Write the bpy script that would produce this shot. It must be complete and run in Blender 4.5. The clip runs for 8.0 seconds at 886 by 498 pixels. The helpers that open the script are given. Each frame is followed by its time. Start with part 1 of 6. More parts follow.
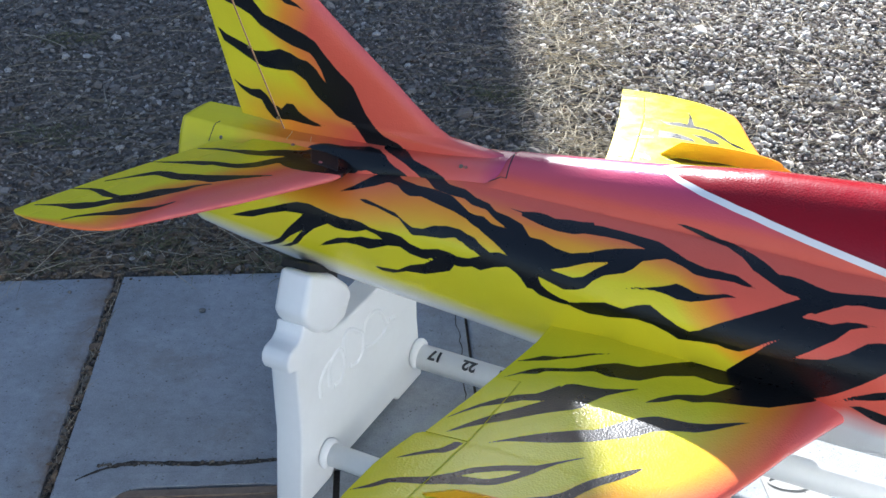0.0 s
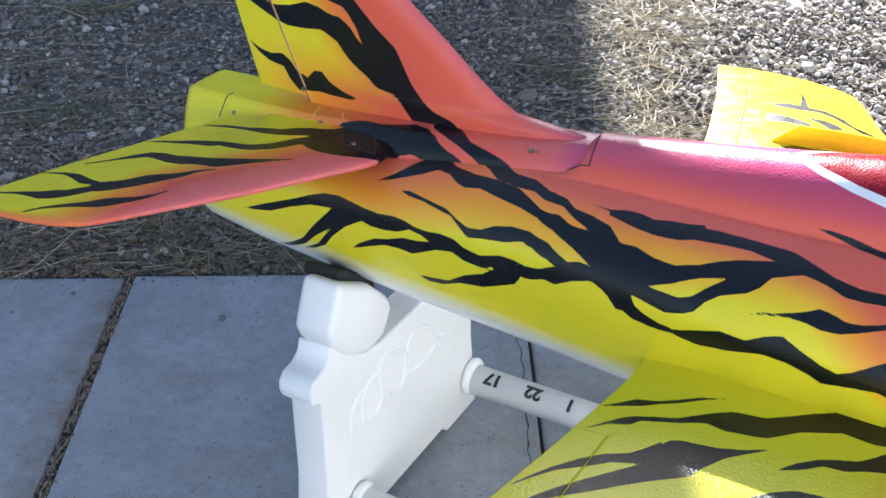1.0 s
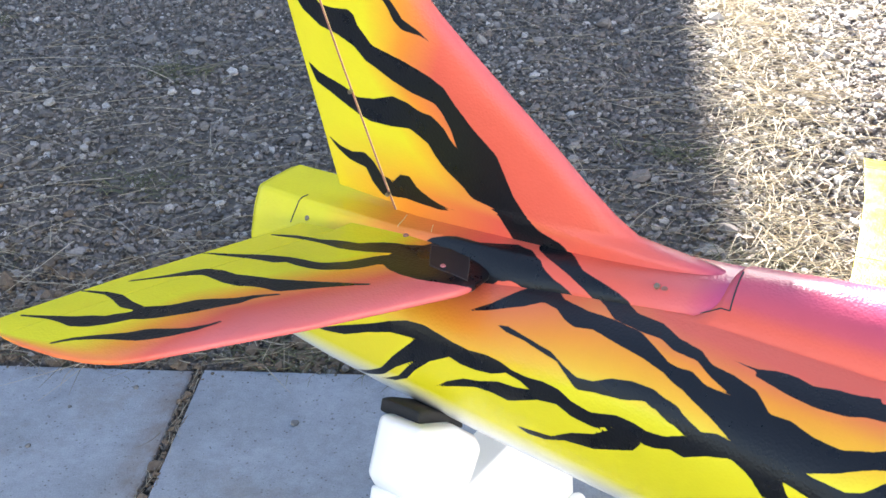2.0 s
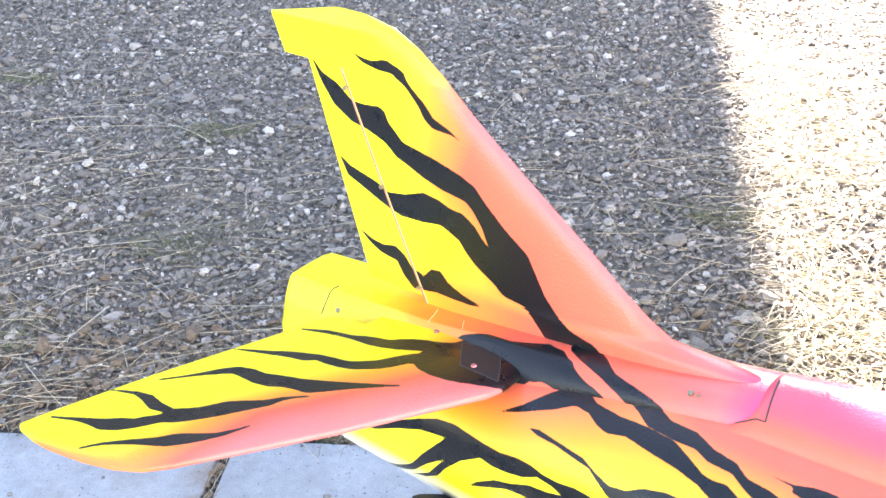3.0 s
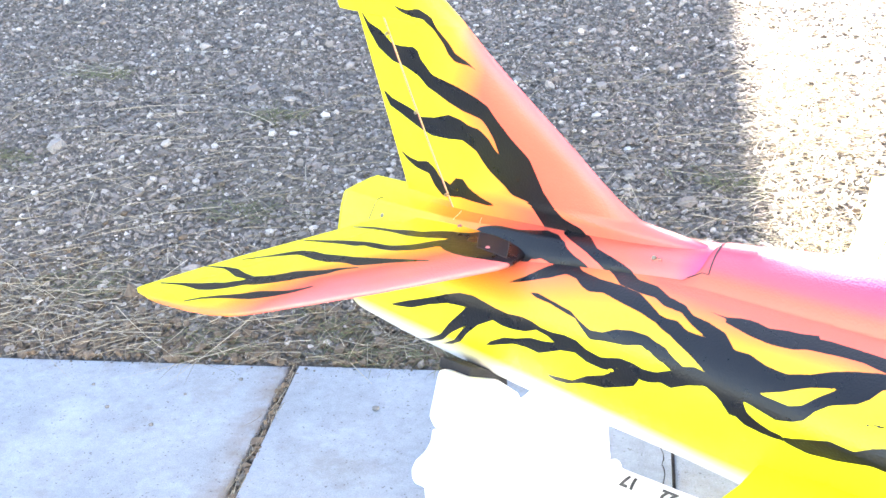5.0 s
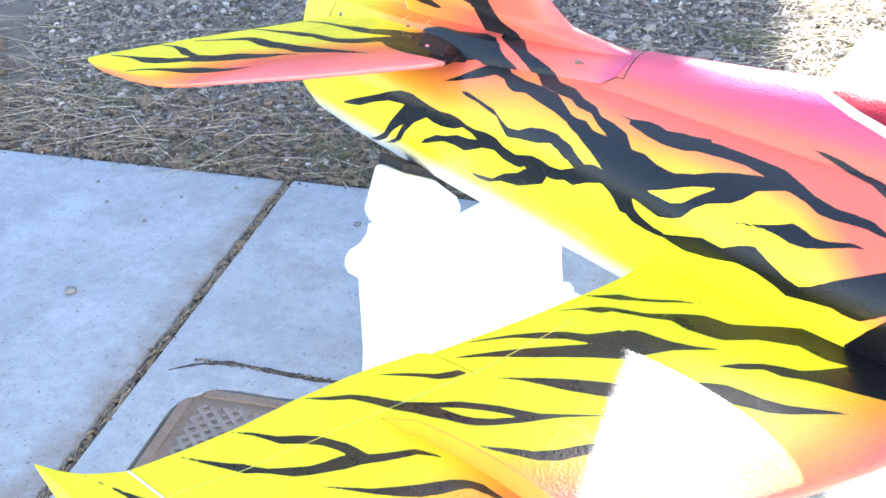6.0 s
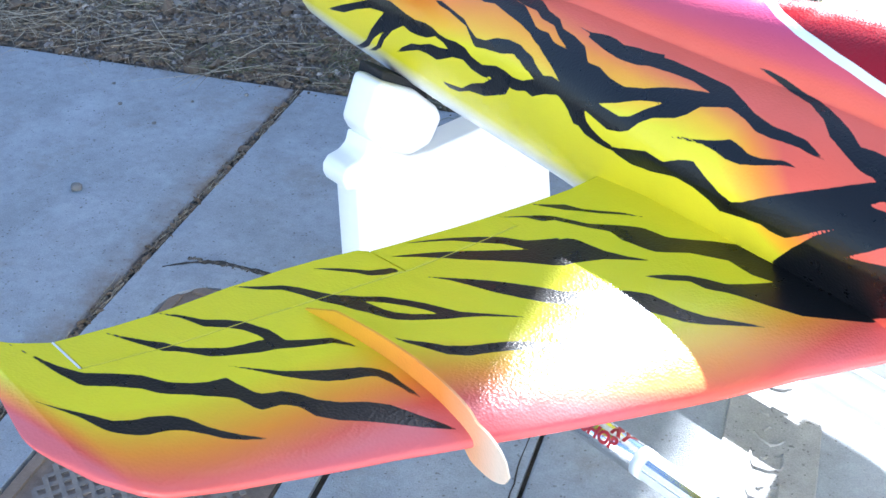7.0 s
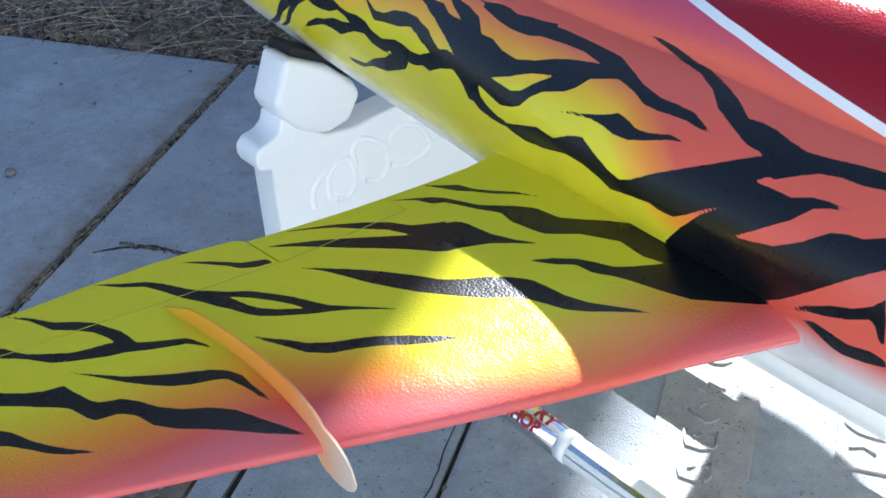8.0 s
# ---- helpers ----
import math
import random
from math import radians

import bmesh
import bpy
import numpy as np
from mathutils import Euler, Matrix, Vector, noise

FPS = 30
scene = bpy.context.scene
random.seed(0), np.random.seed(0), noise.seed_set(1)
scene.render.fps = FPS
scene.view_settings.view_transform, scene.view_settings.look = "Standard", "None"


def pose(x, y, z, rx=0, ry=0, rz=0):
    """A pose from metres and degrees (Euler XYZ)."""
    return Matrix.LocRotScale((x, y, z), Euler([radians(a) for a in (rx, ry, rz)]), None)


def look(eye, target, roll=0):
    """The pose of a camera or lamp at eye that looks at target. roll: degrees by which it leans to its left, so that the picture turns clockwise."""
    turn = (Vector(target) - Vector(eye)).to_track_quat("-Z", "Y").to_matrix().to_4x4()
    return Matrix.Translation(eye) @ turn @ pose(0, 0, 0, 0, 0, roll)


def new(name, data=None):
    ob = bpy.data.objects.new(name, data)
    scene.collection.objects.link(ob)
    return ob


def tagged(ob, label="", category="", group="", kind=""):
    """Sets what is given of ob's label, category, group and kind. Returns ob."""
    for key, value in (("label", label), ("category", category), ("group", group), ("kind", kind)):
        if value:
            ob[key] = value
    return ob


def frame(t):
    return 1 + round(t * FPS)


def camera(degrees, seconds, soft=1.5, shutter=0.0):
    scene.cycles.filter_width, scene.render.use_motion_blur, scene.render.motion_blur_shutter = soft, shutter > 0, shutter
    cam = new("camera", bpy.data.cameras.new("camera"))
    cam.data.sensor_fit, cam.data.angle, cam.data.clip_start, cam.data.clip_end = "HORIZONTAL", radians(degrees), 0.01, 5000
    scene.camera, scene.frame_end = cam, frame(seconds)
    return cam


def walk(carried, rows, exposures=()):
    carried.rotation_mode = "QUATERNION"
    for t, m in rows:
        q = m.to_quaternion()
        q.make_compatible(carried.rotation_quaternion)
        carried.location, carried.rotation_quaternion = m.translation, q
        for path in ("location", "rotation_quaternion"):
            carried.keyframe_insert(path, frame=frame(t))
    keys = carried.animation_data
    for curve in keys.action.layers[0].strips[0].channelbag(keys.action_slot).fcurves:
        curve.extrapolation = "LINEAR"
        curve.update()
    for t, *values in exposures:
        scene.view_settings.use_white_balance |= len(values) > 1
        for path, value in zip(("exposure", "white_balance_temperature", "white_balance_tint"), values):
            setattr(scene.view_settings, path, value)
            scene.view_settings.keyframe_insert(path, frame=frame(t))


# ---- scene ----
cam = camera(41.3, 8.0)
PATH = [
    (0, (0.24, 0.134, 1.157), (0.066, 1.844, 0.134), 0.2),
    (0.5, (0.2, 0.241, 1.095), (0.048, 1.952, 0.07), 0.7),
    (1, (0.204, 0.398, 1.013), (-0.06, 2.09, -0.02), -0.5),
    (1.5, (0.189, 0.524, 0.975), (-0.17, 2.203, -0.05), -0.5),
    (2, (0.164, 0.597, 0.988), (-0.264, 2.295, 0.022), -1.3),
    (2.2, (0.16, 0.613, 0.995), (-0.283, 2.315, 0.042), -1.6),
    (3.3, (0.166, 0.631, 1.041), (-0.349, 2.337, 0.134), -2.4),
    (3.5, (0.17, 0.63, 1.042), (-0.358, 2.334, 0.138), -2.7),
    (4, (0.195, 0.596, 1.049), (-0.361, 2.304, 0.169), -3.1),
    (4.2, (0.21, 0.57, 1.045), (-0.362, 2.28, 0.178), -3.1),
    (5.3, (0.325, 0.322, 1.04), (-0.264, 2.015, 0.152), -3.6),
    (5.5, (0.371, 0.323, 1.016), (-0.246, 1.98, 0.081), -2.9),
    (6, (0.459, 0.341, 0.975), (-0.243, 1.895, -0.07), -1.3),
    (6.5, (0.507, 0.338, 0.967), (-0.227, 1.83, -0.144), -1.4),
    (7, (0.562, 0.354, 0.972), (-0.201, 1.801, -0.178), -0.7),
    (7.5, (0.607, 0.405, 0.971), (-0.176, 1.807, -0.222), -2.1),
    (8, (0.637, 0.448, 0.958), (-0.135, 1.848, -0.243), -3.0),
]
EXPOSURES = [(0, 2.10, 5750, 10), (0.5, 2.24, 5750, 10), (1, 2.54, 5950, 12), (1.5, 2.82, 6150, 13), (2.2, 3.52, 6600, 14), (3.3, 4.65, 7000, 16), (4.2, 4.70, 7000, 16),
             (5.5, 4.47, 6500, 12), (6, 4.17, 6070, 11), (6.5, 3.69, 5770, 10), (7, 3.20, 5570, 10), (7.5, 2.74, 5420, 10), (8, 2.39, 5600, 9)]
walk(cam, [(t, look(eye, target, roll)) for t, eye, target, roll in PATH], EXPOSURES)

# ---- sky and sun ----
TO_SUN = Vector((-0.30, 1.95, 1.0)).normalized()
ELEV = math.asin(TO_SUN.z)
AZIM = math.atan2(TO_SUN.x, TO_SUN.y)
world = bpy.data.worlds.new("sky")
scene.world = world
world.use_nodes = True
wn = world.node_tree.nodes
sky = wn.new("ShaderNodeTexSky")
sky.sky_type = "NISHITA"
sky.sun_disc = False
sky.sun_elevation, sky.sun_rotation = ELEV, AZIM
world.node_tree.links.new(sky.outputs[0], wn["Background"].inputs[0])
wn["Background"].inputs[1].default_value = 0.050
sun = new("sun", bpy.data.lights.new("sun", "SUN"))
sun.data.energy, sun.data.angle, sun.data.color = 5.0, radians(0.53), (1.0, 0.95, 0.875)
sun.matrix_world = look(TO_SUN * 30, (0, 0, 0))


# ---- materials ----
def nodes_of(name):
    m = bpy.data.materials.new(name)
    m.use_nodes = True
    t = m.node_tree
    return m, t, t.nodes["Principled BSDF"]


def link(t, a, b):
    t.links.new(a, b)


def mixer(t, fac, a, b, blend="MIX"):
    n = t.nodes.new("ShaderNodeMix")
    n.data_type, n.blend_type = "RGBA", blend
    for sock, v in ((n.inputs[0], fac), (n.inputs[6], a), (n.inputs[7], b)):
        if isinstance(v, (int, float)):
            sock.default_value = v
        elif isinstance(v, tuple):
            sock.default_value = (*v, 1)
        else:
            link(t, v, sock)
    return n.outputs[2]


def noise_of(t, scale, detail=4, rough=0.6, coords=None):
    n = t.nodes.new("ShaderNodeTexNoise")
    n.inputs["Scale"].default_value, n.inputs["Detail"].default_value, n.inputs["Roughness"].default_value = scale, detail, rough
    if coords is None:
        coords = t.nodes.new("ShaderNodeTexCoord").outputs["Object"]
    link(t, coords, n.inputs["Vector"])
    return n.outputs["Fac"]


def span(t, v, lo, hi, out_lo=0.0, out_hi=1.0):
    n = t.nodes.new("ShaderNodeMapRange")
    link(t, v, n.inputs[0])
    for i, x in enumerate((lo, hi, out_lo, out_hi)):
        n.inputs[i + 1].default_value = x
    return n.outputs[0]


def bump_of(t, shader, height, strength=0.3, distance=0.002):
    n = t.nodes.new("ShaderNodeBump")
    n.inputs["Strength"].default_value, n.inputs["Distance"].default_value = strength, distance
    link(t, height, n.inputs["Height"])
    link(t, n.outputs[0], shader.inputs["Normal"])


def mottled(name, dark, light, scale, roughness=0.8, bump=0.3, depth=0.002, fine=8.0, metallic=0.0):
    """A surface of two colours in patches, with a finer grain over it."""
    m, t, b = nodes_of(name)
    patches = span(t, noise_of(t, scale), 0.3, 0.7)
    grain = span(t, noise_of(t, scale * fine, 6, 0.7), 0.25, 0.75)
    c = mixer(t, patches, dark, light)
    c = mixer(t, 0.35, c, mixer(t, grain, dark, light))
    link(t, c, b.inputs["Base Color"])
    b.inputs["Roughness"].default_value = roughness
    b.inputs["Metallic"].default_value = metallic
    bump_of(t, b, grain, bump, depth)
    return m


def jet_paint():
    """Foam airframe: sprayed colour from the mesh, brushed black stripes with slightly rough edges, pebbled foam skin."""
    m, t, b = nodes_of("striped_foam_paint")
    col = t.nodes.new("ShaderNodeVertexColor")
    col.layer_name = "spray"
    at = t.nodes.new("ShaderNodeAttribute")
    at.attribute_name = "stripe"
    rag = span(t, noise_of(t, 230, 4), 0.2, 0.8, -0.0003, 0.0003)
    add = t.nodes.new("ShaderNodeMath")
    link(t, at.outputs["Fac"], add.inputs[0])
    link(t, rag, add.inputs[1])
    mask = span(t, add.outputs[0], -0.0003, 0.0004)
    cloud = span(t, noise_of(t, 14, 5), 0.3, 0.75, 0.0, 0.10)
    base = mixer(t, cloud, col.outputs["Color"], (0.62, 0.42, 0.10), "MULTIPLY")
    scuff = span(t, noise_of(t, 95, 7, 0.8), 0.66, 0.76, 0.0, 0.14)
    base = mixer(t, scuff, base, (0.46, 0.33, 0.16))
    worn = span(t, noise_of(t, 60, 6, 0.75), 0.62, 0.8, 0.0, 0.22)
    black = mixer(t, worn, (0.006, 0.006, 0.007), (0.026, 0.024, 0.024))
    # the white band and the red ahead of it, by the distance stored on the fuselage
    bd = t.nodes.new("ShaderNodeAttribute")
    bd.attribute_name = "band"
    base = mixer(t, span(t, bd.outputs["Fac"], 10.0, 10.001), base, (0.25, 0.003, 0.009))
    wb = t.nodes.new("ShaderNodeAttribute")
    wb.attribute_name = "white_band"
    base = mixer(t, span(t, wb.outputs["Fac"], 0.9997, 1.0003), base, (0.80, 0.80, 0.79))
    link(t, mixer(t, mask, base, black), b.inputs["Base Color"])
    foam = t.nodes.new("ShaderNodeTexVoronoi")
    foam.inputs["Scale"].default_value = 420
    link(t, t.nodes.new("ShaderNodeTexCoord").outputs["Object"], foam.inputs["Vector"])
    mixed = t.nodes.new("ShaderNodeMath")
    mixed.operation = "ADD"
    link(t, foam.outputs["Distance"], mixed.inputs[0])
    link(t, noise_of(t, 90, 4), mixed.inputs[1])
    bump_of(t, b, mixed.outputs[0], 0.38, 0.0005)
    # the brushed black is a little duller than the sprayed lacquer
    gloss = t.nodes.new("ShaderNodeMath")
    gloss.operation = "MULTIPLY_ADD"
    link(t, mask, gloss.inputs[0])
    gloss.inputs[1].default_value = 0.10
    link(t, span(t, noise_of(t, 40, 4), 0.3, 0.7, 0.15, 0.25), gloss.inputs[2])
    link(t, gloss.outputs[0], b.inputs["Roughness"])
    b.inputs["Specular IOR Level"].default_value = 0.4
    return m


def concrete(name, dark, light):
    """Broomed concrete with stains, fine grit and scattered small pits."""
    m, t, b = nodes_of(name)
    xy = t.nodes.new("ShaderNodeNewGeometry").outputs["Position"]
    big = span(t, noise_of(t, 2.2, 5, 0.6, xy), 0.3, 0.7)
    mid = span(t, noise_of(t, 48, 7, 0.78, xy), 0.36, 0.64)
    grit = span(t, noise_of(t, 420, 3, 0.7, xy), 0.2, 0.8)
    c = mixer(t, big, dark, light)
    c = mixer(t, 0.6, c, mixer(t, mid, tuple(0.80 * v for v in dark), tuple(1.05 * v for v in light)))
    blot = span(t, noise_of(t, 7.5, 8, 0.72, xy), 0.46, 0.64, 0.0, 0.6)
    c = mixer(t, blot, c, tuple(0.72 * v for v in dark))
    pale = span(t, noise_of(t, 5.1, 8, 0.7, xy), 0.54, 0.70, 0.0, 0.65)
    c = mixer(t, pale, c, tuple(1.18 * v for v in light))
    c = mixer(t, 0.35, c, mixer(t, grit, (0.10, 0.098, 0.095), (0.50, 0.495, 0.48)), "MIX")
    pit = t.nodes.new("ShaderNodeTexVoronoi")
    pit.inputs["Scale"].default_value = 36
    link(t, xy, pit.inputs["Vector"])
    thin = t.nodes.new("ShaderNodeMath")
    thin.operation = "MULTIPLY"
    link(t, span(t, pit.outputs["Distance"], 0.05, 0.10, 0.8, 0), thin.inputs[0])
    link(t, span(t, noise_of(t, 9, 3, 0.6, xy), 0.56, 0.60), thin.inputs[1])
    c = mixer(t, thin.outputs[0], c, (0.10, 0.095, 0.085))
    fine = t.nodes.new("ShaderNodeTexVoronoi")
    fine.inputs["Scale"].default_value = 120
    link(t, xy, fine.inputs["Vector"])
    few = t.nodes.new("ShaderNodeMath")
    few.operation = "MULTIPLY"
    link(t, span(t, fine.outputs["Distance"], 0.12, 0.24, 0.75, 0), few.inputs[0])
    link(t, span(t, noise_of(t, 30, 4, 0.7, xy), 0.50, 0.58), few.inputs[1])
    c = mixer(t, few.outputs[0], c, (0.11, 0.105, 0.095))
    # brown blotches, and a rust-brown stain along the open joint
    brown = span(t, noise_of(t, 3.4, 9, 0.75, xy), 0.54, 0.70, 0.0, 0.65)
    c = mixer(t, brown, c, (0.20, 0.165, 0.125))
    across = t.nodes.new("ShaderNodeVectorMath")
    across.operation = "DOT_PRODUCT"
    link(t, xy, across.inputs[0])
    across.inputs[1].default_value = (0.987, 0.158, 0.0)
    stain = t.nodes.new("ShaderNodeMath")
    stain.operation = "MULTIPLY"
    link(t, span(t, across.outputs["Value"], -0.300, -0.240), stain.inputs[0])
    link(t, span(t, across.outputs["Value"], -0.228, -0.236), stain.inputs[1])
    patchy = t.nodes.new("ShaderNodeMath")
    patchy.operation = "MULTIPLY"
    link(t, stain.outputs[0], patchy.inputs[0])
    link(t, span(t, noise_of(t, 19, 6, 0.7, xy), 0.36, 0.62, 0.1, 0.95), patchy.inputs[1])
    c = mixer(t, patchy.outputs[0], c, (0.185, 0.135, 0.10))
    speck = span(t, noise_of(t, 150, 2, 0.5, xy), 0.67, 0.73, 0.0, 0.8)
    c = mixer(t, speck, c, (0.10, 0.098, 0.095))
    link(t, c, b.inputs["Base Color"])
    b.inputs["Roughness"].default_value = 0.9
    bump_of(t, b, grit, 0.7, 0.0016)
    return m


def stone():
    m, t, b = nodes_of("gravel_stone")
    rnd = t.nodes.new("ShaderNodeNewGeometry").outputs["Random Per Island"]
    ramp = t.nodes.new("ShaderNodeValToRGB")
    link(t, rnd, ramp.inputs[0])
    r = ramp.color_ramp
    r.elements[0].color, r.elements[1].color = (0.100, 0.086, 0.075, 1), (0.56, 0.51, 0.455, 1)
    for p, c in ((0.22, (0.158, 0.136, 0.118, 1)), (0.45, (0.218, 0.188, 0.163, 1)), (0.65, (0.208, 0.168, 0.141, 1)), (0.85, (0.30, 0.263, 0.227, 1)), (0.955, (0.42, 0.37, 0.315, 1))):
        r.elements.new(p).color = c
    grain = span(t, noise_of(t, 260, 5), 0.25, 0.75, 0.65, 1.2)
    link(t, mixer(t, 1.0, ramp.outputs[0], grain, "MULTIPLY"), b.inputs["Base Color"])
    b.inputs["Roughness"].default_value = 0.85
    return m


def straw(name, a, c):
    m, t, b = nodes_of(name)
    rnd = t.nodes.new("ShaderNodeNewGeometry").outputs["Random Per Island"]
    link(t, mixer(t, rnd, a, c), b.inputs["Base Color"])
    b.inputs["Roughness"].default_value = 0.8
    return m


M_PAINT = jet_paint()
M_CONC = concrete("broomed_concrete", (0.234, 0.266, 0.306), (0.362, 0.399, 0.446))
M_SMOOTH = concrete("trowelled_concrete", (0.30, 0.295, 0.285), (0.40, 0.392, 0.375))
M_STONE = stone()
M_SOIL = mottled("dusty_soil", (0.105, 0.087, 0.07), (0.215, 0.18, 0.143), 16, 0.95, 0.7, 0.006)
M_STRAW = straw("dry_straw", (0.16, 0.13, 0.09), (0.42, 0.36, 0.26))
M_LEAF = mottled("dead_leaf", (0.085, 0.056, 0.036), (0.20, 0.145, 0.095), 120, 0.8, 0.4, 0.001)
# lighter than the straw's and chips' own pale colour, to strengthen the sunlight
M_SUNLIT_STRAW = straw("sunlit_straw", (0.38, 0.32, 0.21), (0.66, 0.58, 0.42))
M_SUNLIT_CHIP = straw("sunlit_stone_chip", (0.31, 0.28, 0.24), (0.72, 0.68, 0.61))
M_SLAB_MARK = mottled("dark_slab_mark", (0.13, 0.125, 0.115), (0.24, 0.22, 0.20), 160, 0.85, 0.4, 0.001)
M_CRUMB = straw("joint_crumb", (0.045, 0.038, 0.03), (0.17, 0.145, 0.115))
M_GRASS = straw("green_weed", (0.10, 0.10, 0.05), (0.19, 0.185, 0.095))
M_DEBRIS = mottled("joint_debris", (0.022, 0.019, 0.016), (0.085, 0.072, 0.058), 90, 0.95, 0.8, 0.004)
M_PLASTIC = mottled("white_moulded_plastic", (0.84, 0.84, 0.82), (0.89, 0.89, 0.87), 9, 0.45, 0.12, 0.0008)
M_PVC = mottled("white_pipe_plastic", (0.76, 0.76, 0.73), (0.83, 0.83, 0.80), 14, 0.28, 0.05, 0.0005)
M_FOAM = mottled("black_foam", (0.012, 0.012, 0.013), (0.03, 0.03, 0.032), 120, 0.9, 0.6, 0.001)
M_LIDBAR = mottled("worn_lid_bar", (0.15, 0.125, 0.105), (0.25, 0.215, 0.185), 60, 0.7, 0.4, 0.001)
M_LID = mottled("rusty_lid", (0.12, 0.085, 0.06), (0.24, 0.18, 0.135), 22, 0.75, 0.6, 0.0015)
M_FOIL = mottled("silver_foil", (0.75, 0.75, 0.76), (0.88, 0.88, 0.88), 30, 0.16, 0.1, 0.0005, metallic=1.0)
M_RED = mottled("red_marker", (0.30, 0.01, 0.015), (0.42, 0.02, 0.025), 60, 0.5, 0.0, 0.0005)
M_INK = mottled("black_ink", (0.015, 0.015, 0.015), (0.04, 0.04, 0.04), 60, 0.5, 0.0, 0.0005)
M_BLACK = mottled("black_gloss_paint", (0.006, 0.006, 0.007), (0.012, 0.012, 0.012), 90, 0.65, 0.3, 0.0004)
M_CREAM = mottled("bare_foam_lip", (0.66, 0.40, 0.12), (0.74, 0.50, 0.20), 160, 0.6, 0.1, 0.0003)
M_HINGE = mottled("dusty_red_gap", (0.20, 0.07, 0.05), (0.36, 0.16, 0.12), 160, 0.7, 0.1, 0.0003)
M_PINKCAP = mottled("pink_plug", (0.34, 0.09, 0.10), (0.46, 0.16, 0.16), 160, 0.5, 0.1, 0.0003)
M_RIDGE = mottled("yellow_hinge_tape", (0.58, 0.50, 0.02), (0.68, 0.59, 0.03), 60, 0.22, 0.1, 0.0003)
M_BOUNCE = mottled("bounce_pale", (0.62, 0.62, 0.61), (0.70, 0.70, 0.69), 3, 0.95, 0.5, 0.004)
M_FOAMWHITE = mottled("bare_white_foam", (0.74, 0.70, 0.60), (0.82, 0.78, 0.68), 160, 0.7, 0.1, 0.0003)
M_UNSEEN_TAN = mottled("unseen_tan", (0.22, 0.205, 0.185), (0.29, 0.27, 0.245), 3, 0.95, 0.5, 0.004)
M_SCREW = mottled("brass_screw", (0.25, 0.20, 0.13), (0.40, 0.33, 0.22), 200, 0.4, 0.1, 0.0003, metallic=0.8)


# ---- small builders ----
def part(name, bm, material, parent=None, label=""):
    """Links a bmesh as one mesh object under its parent."""
    me = bpy.data.meshes.new(name)
    bm.to_mesh(me)
    bm.free()
    me.materials.append(material)
    ob = new(name, me)
    if parent is not None:
        ob.parent = parent
    if label:
        tagged(ob, label)
    return ob


def raw(name, verts, faces, material, parent=None, label="", smooth=False):
    me = bpy.data.meshes.new(name)
    me.from_pydata([tuple(v) for v in verts], [], [tuple(f) for f in faces])
    me.materials.append(material)
    if smooth:
        me.polygons.foreach_set("use_smooth", [True] * len(me.polygons))
    me.update()
    ob = new(name, me)
    if parent is not None:
        ob.parent = parent
    if label:
        tagged(ob, label)
    return ob


def prism(bm, outline, lo, hi, place):
    """A solid from an outline (p, q) between the depths lo and hi; place(p, q, d) gives the point."""
    a = [bm.verts.new(place(p, q, lo)) for p, q in outline]
    b = [bm.verts.new(place(p, q, hi)) for p, q in outline]
    n = len(outline)
    bm.faces.new(a)
    bm.faces.new(b[::-1])
    for i in range(n):
        bm.faces.new((a[i], b[i], b[(i + 1) % n], a[(i + 1) % n]))
    bmesh.ops.recalc_face_normals(bm, faces=bm.faces)


def bevel(bm, width, segments=2, angle=30):
    edges = [e for e in bm.edges if len(e.link_faces) == 2 and e.calc_face_angle(0) > radians(angle)]
    bmesh.ops.bevel(bm, geom=edges, offset=width, segments=segments, profile=0.5, affect="EDGES")


def shade(ob):
    ob.data.polygons.foreach_set("use_smooth", [True] * len(ob.data.polygons))
    return ob


def tube(bm, ends, radius, sides=20, inner=0.0):
    p, q = Vector(ends[0]), Vector(ends[1])
    m = Matrix.Translation((p + q) / 2) @ (q - p).to_track_quat("Z", "Y").to_matrix().to_4x4()
    bmesh.ops.create_cone(bm, cap_ends=True, segments=sides, radius1=radius, radius2=radius, depth=(q - p).length, matrix=m)


# ---- ground, pavement ----
J0 = Vector((-0.541, 1.903, 0))
EX, EY = Vector((0.987, 0.158, 0)), Vector((-0.158, 0.987, 0))


def slab_point(p, q, z):
    return J0 + EX * float(p) + EY * float(q) + Vector((0, 0, float(z)))


def ground_height(x, y):
    """Soil: below the slabs, and rising gently away from their edge."""
    rel_x, rel_y = x - J0.x, y - J0.y
    q = rel_x * EY.x + rel_y * EY.y
    rise = np.where(q < 0.8, 0.155 * q, 0.124 + 0.05 * (np.minimum(q, 6.0) - 0.8))
    rise = np.where(q < 0, np.maximum(-0.05, q * 0.6), rise) - 0.012
    rough = 0.006 * np.sin(x * 9.1 + 1.3 * np.sin(y * 5.3)) * np.sin(y * 8.3 + 0.7 * np.sin(x * 6.1))
    return rise + np.where(q > 0.03, rough, 0.0)


